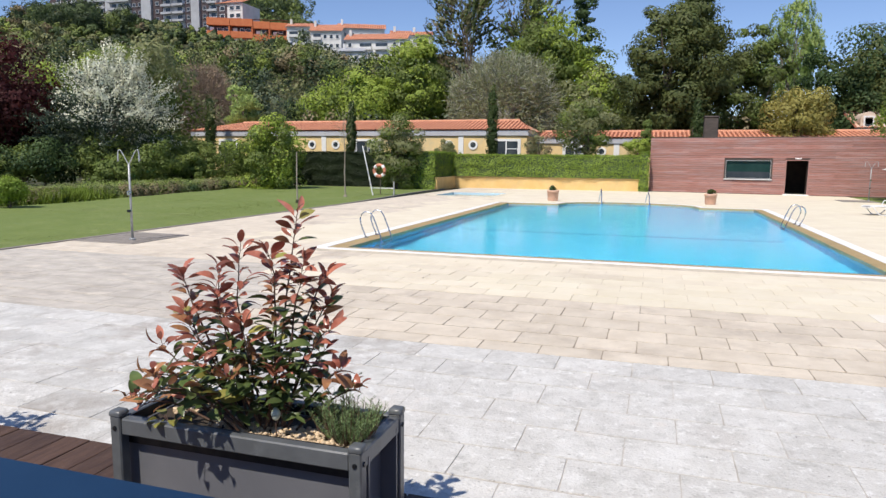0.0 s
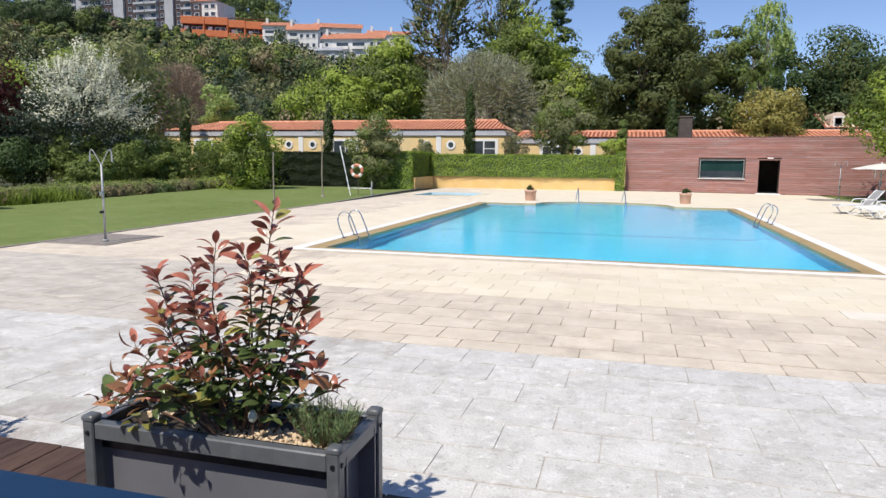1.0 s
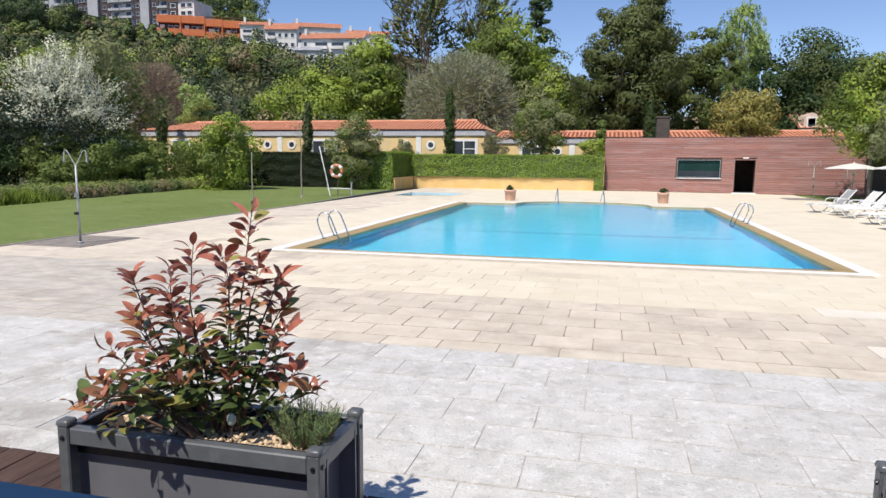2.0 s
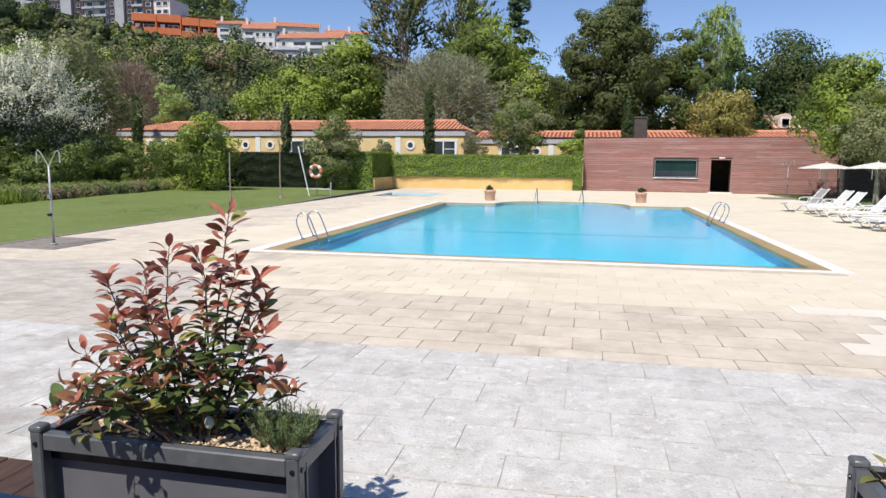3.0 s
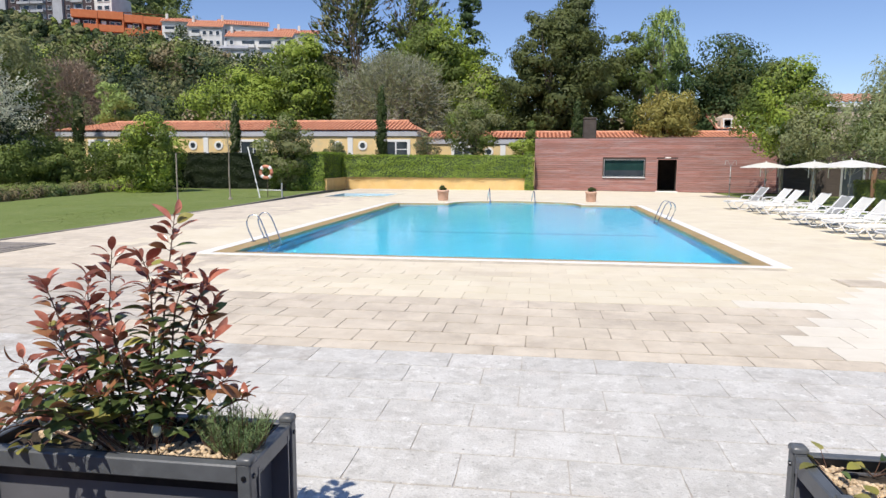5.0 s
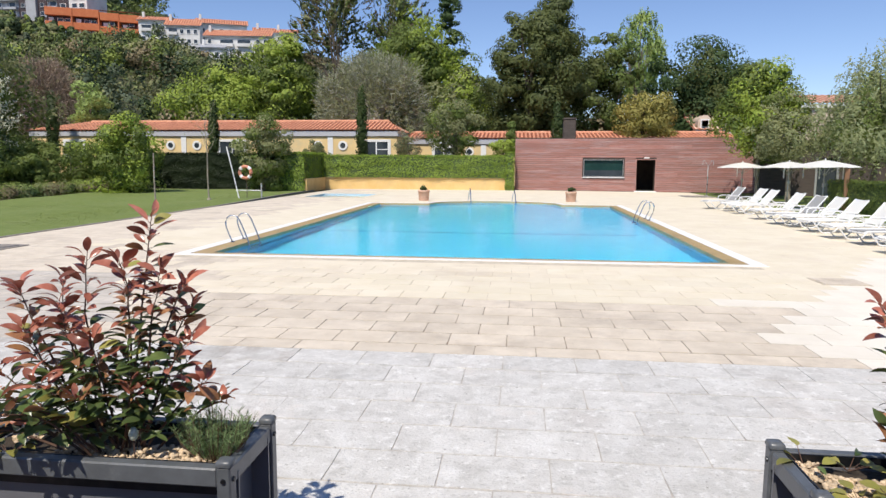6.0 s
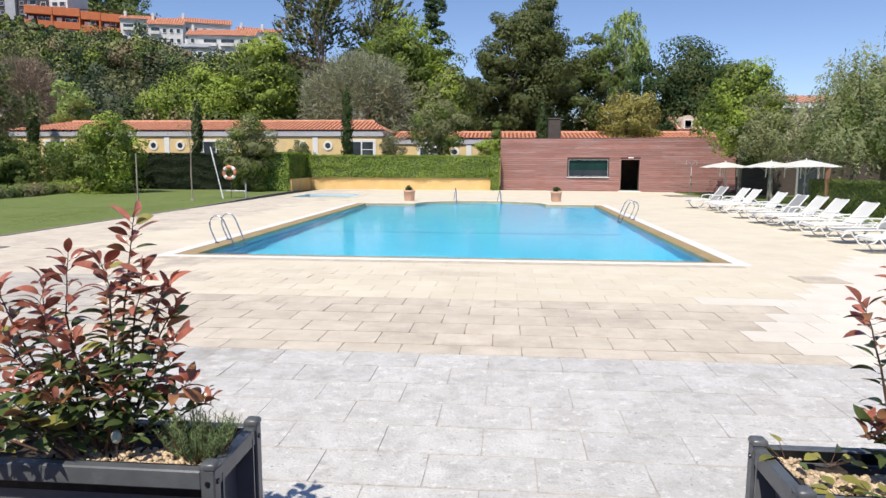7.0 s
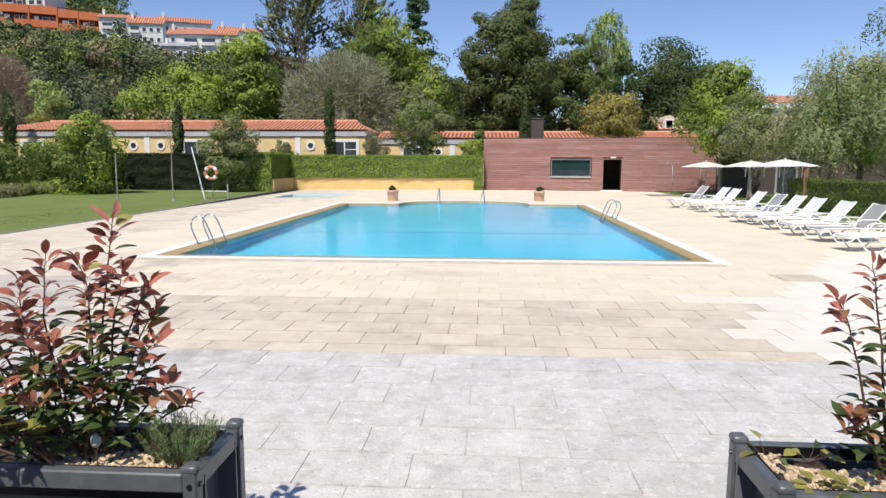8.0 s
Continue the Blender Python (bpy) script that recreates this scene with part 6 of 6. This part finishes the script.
LEAF["yellow"] = [leaf_mesh("leaf", 1.0, w, f, c, M["leaf_yellow"]) for w, f, c in ((0.62, 0.15, 0.1), (0.7, 0.1, 0.35), (0.56, 0.2, 0.2))]


def leaf_pose(g, at, d, ln):
    """A leaf's place, pointing along d, blade up."""
    d = Vector(d).normalized()
    up = Vector((g.normal() * 0.45, g.normal() * 0.45, 1.0))
    s = up.cross(d).normalized()
    m = Matrix((d, s, d.cross(s))).transposed().to_4x4()
    return Matrix.Translation(at) @ m @ Matrix.Diagonal((ln, ln, ln, 1))


def put_leaf(t, g, at, d, ln, kind):
    o = part("leaf", LEAF[kind][g.integers(0, 3)], None, t)
    o.matrix_basis = leaf_pose(g, at, d, ln)


def photinia(label, base, stems, seed, heart, tone=0.0, size=0.096, step=0.019, inner=330):
    """A young photinia: upright reddish stems (tip and middle of each) with spiralling leaves, red at the tips, green in the heart."""
    t = thing("photinia", label, "shrub", "shrubs in the planters", at=base)
    g = np.random.default_rng(seed)
    b0 = Vector(base)
    for tip, mid in stems:
        bm = bmesh.new()
        hue = tone - (0.28 if tip[1] < 2.2 else 0.0)  # the low branches over the rim stay duller
        e, m = Vector(tip) - b0, Vector(mid) - b0
        o = Vector((m.x * 0.35 + g.normal() * 0.02, m.y * 0.35 + g.normal() * 0.015, -0.02))
        pts = []
        for k in range(9):
            u = k / 8
            pts.append(o * (1 - u) ** 2 + (m * 2 - (o + e) / 2) * (2 * u * (1 - u)) + e * u * u + Vector((g.normal(), g.normal(), 0)) * 0.004)
        tube(bm, pts, [0.0062 - 0.0006 * k for k in range(9)], 6)
        path = sum((b - a).length for a, b in zip(pts, pts[1:]))
        n = max(7, int(path * 0.74 / step))
        ang = g.random() * 6.28
        for k in range(n):
            u = 0.26 + 0.74 * (k / (n - 1)) ** 0.92
            f = min(u * 8, 7.999)
            p = pts[int(f)].lerp(pts[int(f) + 1], f - int(f))
            ang += 2.4 + g.normal() * 0.3
            left = path * (1 - u)
            lift = 1.6 if left < 0.012 else 0.9 if left < 0.06 else 0.42
            lift += g.normal() * 0.2 - (0.2 if left > 0.2 else 0.0)
            d = Vector((math.cos(ang), math.sin(ang), lift))
            red = 1.08 + hue - left * 2.3 + (p.z - 0.42) * 1.25 + g.normal() * 0.22
            kind = "red" if red > 0.62 else "bronze" if red > 0.30 else "green"
            if g.random() < 0.07 and left > 0.05:
                kind = "green"
            if kind == "green" and g.random() < 0.1:
                kind = "yellow"
            ln = size * (0.72 + 0.5 * g.random()) * (0.8 if left < 0.03 else 1.0)
            q = p + d.normalized() * 0.016
            tube(bm, [p, q], [0.0016, 0.0012], 4, False)
            put_leaf(t, g, q, d, ln, kind)
        part("stem", bm, M["stem"], t)
    # the crowded leaves in the heart of the shrub
    V, F, K = [], [], []
    names = ("green", "bronze", "red")
    src = {k: (np.array([v.co[:] for v in LEAF[k][0].vertices]), np.array([list(p.vertices) for p in LEAF[k][0].polygons])) for k in names}
    count = 0
    (cx, cy, cz), (rx, ry, rz) = heart
    for _ in range(inner):
        d = unit(g, 1)[0] * g.random() ** 0.45
        p = Vector((cx + d[0] * rx, cy + d[1] * ry, cz + d[2] * rz)) - b0
        p.z = max(p.z, 0.03)
        k = int(np.clip((p.z - 0.30) * 4.0 + g.normal() * 0.6, 0, 2))
        a = g.random() * 6.28
        m = np.array(leaf_pose(g, p, (math.cos(a), math.sin(a), 0.1 + g.normal() * 0.4), size * (0.6 + 0.4 * g.random())))
        v, f = src[names[k]]
        V.append(v @ m[:3, :3].T + m[:3, 3])
        F.append(f + count)
        K.append(np.full(len(f), k))
        count += len(v)
    tagged(part("inner_leaves", mesh_np("inner_leaves", np.concatenate(V), np.concatenate(F), [M["leaf_" + k] for k in names], np.concatenate(K), True), None, t), kind="stuff")
    return t


# tips and middles of the upright stems, and of the lower side shoots
UPRIGHT = [((-1.425, 2.45, 1.66), (-1.487, 2.45, 1.3)), ((-1.695, 2.42, 1.515), (-1.707, 2.43, 1.18)), ((-2.02, 2.45, 1.37), (-1.93, 2.45, 1.16)),
           ((-1.86, 2.5, 1.39), (-1.82, 2.49, 1.12)), ((-1.29, 2.45, 1.4), (-1.4, 2.45, 1.2)), ((-1.3, 2.5, 1.29), (-1.4, 2.49, 1.12)),
           ((-1.26, 2.42, 1.18), (-1.37, 2.43, 1.06)), ((-2.13, 2.42, 1.05), (-2.0, 2.43, 0.92)), ((-2.15, 2.4, 0.87), (-2.03, 2.4, 0.83)),
           ((-2.15, 2.28, 0.77), (-2.02, 2.33, 0.81)), ((-1.16, 2.48, 0.91), (-1.27, 2.47, 0.87)), ((-1.23, 2.44, 1.0), (-1.34, 2.45, 0.91)),
           ((-1.535, 2.4, 1.5), (-1.52, 2.42, 1.22)), ((-1.36, 2.38, 1.47), (-1.43, 2.41, 1.22))]
SHOOTS = [((-1.58, 2.5, 1.38), (-1.58, 2.48, 1.1)), ((-1.78, 2.36, 1.32), (-1.74, 2.39, 1.08)), ((-1.95, 2.38, 1.22), (-1.86, 2.41, 1.02)),
          ((-2.04, 2.5, 1.14), (-1.92, 2.48, 0.98)), ((-1.63, 2.33, 1.2), (-1.63, 2.38, 1.0)), ((-1.88, 2.3, 1.02), (-1.79, 2.36, 0.92)),
          ((-1.66, 2.25, 0.98), (-1.65, 2.33, 0.9)), ((-1.46, 2.3, 1.0), (-1.51, 2.36, 0.92)), ((-1.9, 2.56, 1.18), (-1.8, 2.52, 1.0)),
          ((-1.93, 2.0, 0.95), (-1.83, 2.19, 0.91)), ((-1.81, 1.98, 0.99), (-1.75, 2.18, 0.93)), ((-1.87, 2.05, 1.03), (-1.79, 2.22, 0.95)),
          ((-1.35, 2.52, 1.06), (-1.42, 2.48, 0.94))]
photinia("young photinia with glossy red and green leaves", (-1.62, 2.46, 0.70), UPRIGHT + SHOOTS,
         5, ((-1.62, 2.45, 0.93), (0.33, 0.2, 0.2)), size=0.092)
photinia("young photinia with bronze and green leaves", (1.56, 2.48, 0.70),
         [((1.40, 2.45, 1.51), (1.45, 2.45, 1.23)), ((1.295, 2.44, 1.38), (1.37, 2.45, 1.15)), ((1.34, 2.42, 0.93), (1.41, 2.44, 0.92)), ((1.33, 2.40, 0.90), (1.42, 2.42, 0.87)),
          ((1.60, 2.50, 1.58), (1.58, 2.49, 1.26)), ((1.70, 2.42, 1.42), (1.65, 2.45, 1.15)), ((1.54, 2.42, 1.24), (1.55, 2.44, 1.05)), ((1.84, 2.50, 1.38), (1.74, 2.48, 1.10)),
          ((1.46, 2.40, 1.08), (1.49, 2.43, 0.95)), ((1.94, 2.44, 1.2), (1.80, 2.45, 1.0)), ((1.70, 2.58, 1.18), (1.65, 2.53, 1.0))],
         6, ((1.60, 2.46, 0.90), (0.26, 0.16, 0.17)), tone=-0.2, size=0.082, inner=200)


def low_plant(label, x, y, seed, n):
    t = thing("seedling", label, "plant", "low plants in the planter", at=(x, y, DECK_Z + PH - 0.05))
    g = np.random.default_rng(seed)
    bm = bmesh.new()
    for k in range(n):
        a = k * 2.4 + g.normal() * 0.3
        d = Vector((math.cos(a), math.sin(a), 0.5 + 0.4 * g.random()))
        e = d * (0.03 + 0.05 * g.random())
        tube(bm, [(0, 0, 0), e], [0.002, 0.0015], 4, False)
        put_leaf(t, g, e, (d.x, d.y, 0.1), 0.055 + 0.03 * g.random(), "yellow" if g.random() < 0.7 else "green")
    part("stem", bm, M["stem"], t)


low_plant("low plant with yellow-green leaves among pebbles", 1.22, 2.33, 8, 9)
low_plant("low plant with yellow-green leaves among pebbles", 1.14, 2.60, 9, 5)
low_plant("low plant with yellow-green leaves among pebbles", 1.34, 2.30, 10, 8)
low_plant("low plant with yellow-green leaves among pebbles", 1.30, 2.60, 12, 6)
low_plant("low plant with yellow-green leaves at the planter's end", -2.02, 2.33, 11, 12)


def rosemary(x, y):
    g = np.random.default_rng(17)
    t = thing("rosemary", "small bushy rosemary with fine grey-green needles", "herb", at=(x, y, DECK_Z + PH - 0.06))
    bm = bmesh.new()
    P, D = [], []
    for k in range(105):
        a, r = g.random() * 6.28, 0.13 * g.random() ** 0.5
        tip = Vector((r * 1.35 * math.cos(a), r * math.sin(a), 0.11 + 0.12 * g.random() * (1.2 - r / 0.13 * 0.6)))
        o = Vector((tip.x * 0.35, tip.y * 0.35, 0))
        tube(bm, [o, o.lerp(tip, 0.5) + Vector((tip.x * 0.15, tip.y * 0.15, 0)), tip], [0.002, 0.0017, 0.001], 4, False)
        for j in range(34):
            u = 0.15 + 0.85 * j / 33
            P.append(tuple(o.lerp(tip, u) + Vector((tip.x, tip.y, 0)) * 0.3 * u * (1 - u)))
            b = g.random() * 6.28
            D.append((math.cos(b), math.sin(b), 0.7 + 0.4 * g.random()))
    P, D = np.array(P), np.array(D)
    D = D / np.linalg.norm(D, axis=1, keepdims=True) * (0.018 + 0.012 * g.random((len(D), 1)))
    S = np.cross(D, unit(g, len(D)))
    S = S / np.linalg.norm(S, axis=1, keepdims=True) * 0.0014
    V = np.stack([P - S, P + S, P + D + S * 0.4, P + D - S * 0.4], 1).reshape(-1, 3)
    part("foliage", mesh_np("foliage", V, np.arange(len(V)).reshape(-1, 4), M["herb"]), None, t)
    part("stem", bm, M["stem"], t)


rosemary(-1.19, 2.42)


def ornament(x, y, z):
    t = thing("garden_ornament", "small pale egg-shaped ornament on a pick in the soil", "ornament", at=(x, y, z))
    part("egg", lathe(bmesh.new(), [(0.0, 0.03), (0.010, 0.027), (0.0175, 0.012), (0.019, 0.0), (0.016, -0.014), (0.008, -0.023), (0.0, -0.025)], 14), M["egg"], t, smooth=True)
    part("pick", tube(bmesh.new(), [(0, 0, -0.024), (0, 0, -0.12)], 0.0025, 6), M["stem"], t)


ornament(-1.485, 2.34, 0.815)


def hidden_neighbour():
    """The next planter along the terrace, past the first, whose shrub shades the paving."""
    planter(-5.35, 2.235, "dark grey steel planter farther along the terrace")
    photinia("young photinia farther along the terrace", (-4.65, 2.47, 0.70),
             [((-4.50, 2.46, 1.65), (-4.55, 2.46, 1.25)), ((-4.70, 2.5, 1.5), (-4.68, 2.48, 1.15)), ((-4.35, 2.45, 1.4), (-4.45, 2.46, 1.1)), ((-4.88, 2.45, 1.4), (-4.78, 2.46, 1.1)),
              ((-4.25, 2.5, 1.2), (-4.42, 2.48, 1.0)), ((-4.95, 2.5, 1.1), (-4.82, 2.48, 0.95)), ((-4.55, 2.35, 1.1), (-4.6, 2.4, 0.95))], 15, ((-4.62, 2.46, 0.92), (0.28, 0.18, 0.18)), inner=160)


hidden_neighbour()


# ---- paving ----
GREY_ROW, GREY_WID, ROW, WID = 0.455, 0.681, 0.468, 0.617     # running bond: grey slabs by the terrace, smaller sandstone beyond
GREY_END, SAND_ROW = 6.37, 6.70
GAP, GAP_Y = (0.0042, 0.0075, 0.0045, 0.008, 0.0042, 0.0022, 0.0055), (0.013, 0.019, 0.011, 0.024, 0.013, 0.005, 0.014)


def slab_kind(x, y, g):
    """Which stone a slab is: grey granite by the terrace, weathered sandstone beyond, newer cream sandstone round the pool."""
    j = 0.25 * g.normal()
    if y < GREY_END:
        return 4 if math.hypot((x + 5.9) / 1.6, (y - 5.0) / 0.6) < 1 + j or (g.random() < 0.6 and x < -2.4) or g.random() < 0.06 else 0
    if y < 10.5 and x < -4.6 - 0.35 * (y - 6.3) + j * 1.6:
        return 3
    if y < 9.04 and x < np.interp(y, [6.5, 6.93, 7.40, 7.87, 8.34, 8.80], [3.15, 2.95, 2.62, 2.95, 3.25, 3.55]):
        return 1
    if y < 9.5 or x > np.interp(y, [9.7, 10.5, 11.3, 12.3, 13.2, 15.5], [4.5, 4.9, 5.4, 5.8, 6.2, 9.5]) and x < 11 and y < 15.5:
        if x > 2.5:
            return 5
    if 9.04 < y < 11.0 and x > -2.4 - (0.4 if 9.9 < y < 10.5 else 0.0) and x < 5.2:
        return 2
    if x < -5.6 + j * 3 and y < 13.2 or x < -9.3 + j * 2:
        return 1
    return 6 if y < 13.6 and x < 1.5 + j * 4 else 2


def clear_of_water(x0, x1, y0, y1):
    """The stretches of a slab's width that lie outside the pools."""
    holes = []
    o, ym = 0.1, (y0 + y1) / 2
    if y1 > POOL[1] - RIM[1] - 0.06 and y0 < POOL[3] + RIM[3] + o:
        holes.append((POOL[0] - RIM[0] - o, POOL[2] + RIM[2] + o))
    elif POOL[3] <= ym < POOL[3] + BAY[2] + 0.3:
        w = (BAY[1] + 0.3) * math.sqrt(max(0.0, 1 - ((y0 - POOL[3]) / (BAY[2] + 0.3)) ** 2))
        holes.append((BAY[0] - w, BAY[0] + w))
    if y1 > KID[1] - 0.3 and y0 < KID[3] + 0.3:
        holes.append((KID[0] - 0.3, KID[2] + 0.3))
    spans = [(x0, x1)]
    for a, b in holes:
        spans = [q for s, e in spans for q in ((s, min(e, a)), (max(s, b), e)) if q[1] - q[0] > 0.05]
    return spans


def paving():
    t = thing("pavement", "terrace paving of grey and cream stone slabs", "paving", kind="structure")
    # bedding with an opening for the pools
    gx = sorted([-12.55, KID[0], KID[2], POOL[0] - 0.3, POOL[2] + 0.3, 11.0])
    gy = sorted([DECK_Y - 0.4, GREY_END, 9.04, POOL[1] - 0.05, POOL[3] + 0.05, POOL[3] + BAY[2], KID[1], KID[3], 46.4])
    V = [(x, y, -0.004) for y in gy for x in gx]
    F = []
    w = len(gx)
    for j in range(len(gy) - 1):
        for i in range(w - 1):
            cx, cy = (gx[i] + gx[i + 1]) / 2, (gy[j] + gy[j + 1]) / 2
            if POOL[0] - 0.31 < cx < POOL[2] + 0.31 and POOL[1] - 0.06 < cy < POOL[3] + BAY[2]:
                continue
            if KID[0] < cx < KID[2] and KID[1] < cy < KID[3]:
                continue
            F.append((j * w + i, j * w + i + 1, (j + 1) * w + i + 1, (j + 1) * w + i))
    zone = [0 if V[f[2]][1] < GREY_END + 0.1 else 1 if V[f[2]][1] < 9.1 else 2 for f in F]
    part("bedding", mesh_np("bedding", V, F, [M["joint_grey"], M["joint"], M["joint_cream"]], zone), None, t, "sandy mortar joints")
    g = np.random.default_rng(77)
    mats = [M["slab_grey"], M["slab_tan"], M["slab_cream"], M["slab_dirty"], M["slab_worn"], M["slab_pale"], M["slab_mid"]]

    def slab_verts(w, h):
        b = 0.0012
        return np.array([(b, b, 0), (w - b, b, 0), (w - b, h - b, 0), (b, h - b, 0), (0, 0, -0.001), (w, 0, -0.001), (w, h, -0.001), (0, h, -0.001),
                         (0, 0, -0.03), (w, 0, -0.03), (w, h, -0.03), (0, h, -0.03)])

    faces = np.array([(0, 1, 2, 3)] + [(4 + k, 4 + (k + 1) % 4, (k + 1) % 4, k) for k in range(4)] + [(8 + k, 8 + (k + 1) % 4, 4 + (k + 1) % 4, 4 + k) for k in range(4)])

    def worn_slab(w, h, mat):
        """A slab whose edges are slightly chipped and uneven."""
        ring = []
        for (xa, ya), (xb, yb) in (((0, 0), (w, 0)), ((w, 0), (w, h)), ((w, h), (0, h)), ((0, h), (0, 0))):
            for u in (0.0, 0.28, 0.55, 0.8):
                c = 0.004 if u == 0 else 0.0
                nx, ny = (w / 2 - xa) / w * 2, (h / 2 - ya) / h * 2
                e = abs(g.normal()) * 0.0022
                sx, sy = (0, 1) if ya == yb == 0 else (0, -1) if ya == yb else (-1, 0) if xa == xb == w else (1, 0)
                ring.append((xa + (xb - xa) * u + sx * e + c * nx, ya + (yb - ya) * u + sy * e + c * ny))
        n = len(ring)
        me = bpy.data.meshes.new("slab")
        me.from_pydata([(x, y, 0) for x, y in ring] + [(x, y, -0.03) for x, y in ring], [], [tuple(range(n))] + [(n + k, n + (k + 1) % n, (k + 1) % n, k) for k in range(n)])
        me.materials.append(mat)
        return me

    shared = {}
    FV, FF, FM, count, near = [], [], [], 0, 0
    rows = [(GREY_END - GREY_ROW * (k + 1), GREY_END - GREY_ROW * k, GREY_WID, -0.108 if k % 2 == 0 else 0.235) for k in range(8)]
    rows += [(GREY_END, SAND_ROW, WID, 0.215)]
    rows += [(SAND_ROW + ROW * k, SAND_ROW + ROW * (k + 1), WID, -0.083 if k % 2 == 0 else 0.217) for k in range(84)]
    for ya, yb, wid, phase in rows:
        x = phase - wid * math.ceil((phase + 12.5) / wid)
        while x < 10.95:
            xl, xr = max(x, -12.53), min(x + wid, 10.95)
            x += wid
            for x0, x1 in clear_of_water(xl, xr, ya, yb):
                if x1 - x0 < 0.05:
                    continue
                k = slab_kind((x0 + x1) / 2, (ya + yb) / 2, g)
                dz = 0.0018 * g.random()
                if -4.7 < (x0 + x1) / 2 < 4.1 and 3.2 < (ya + yb) / 2 < 11.6 and near < 300 and x1 - x0 > 0.5:
                    key = (k, round(x1 - x0, 3), round(yb - ya, 3), int(g.integers(0, 3)))
                    if key not in shared:
                        shared[key] = worn_slab(key[1] - GAP[k], key[2] - GAP_Y[k], mats[k])
                    o = part("slab", shared[key], None, t)
                    o.location, o.rotation_euler = (x0, ya, dz), (0.002 * g.normal(), 0.002 * g.normal(), 0.002 * g.normal())
                    near += 1
                else:
                    FV.append(slab_verts(x1 - x0 - GAP[k], yb - ya - GAP_Y[k]) + [x0, ya, dz])
                    FF.append(faces + count * 12)
                    FM.append(np.full(len(faces), k))
                    count += 1
    o = part("far_slabs", mesh_np("far_slabs", np.concatenate(FV), np.concatenate(FF), mats, np.concatenate(FM)), None, t)
    tagged(o, kind="stuff")


paving()
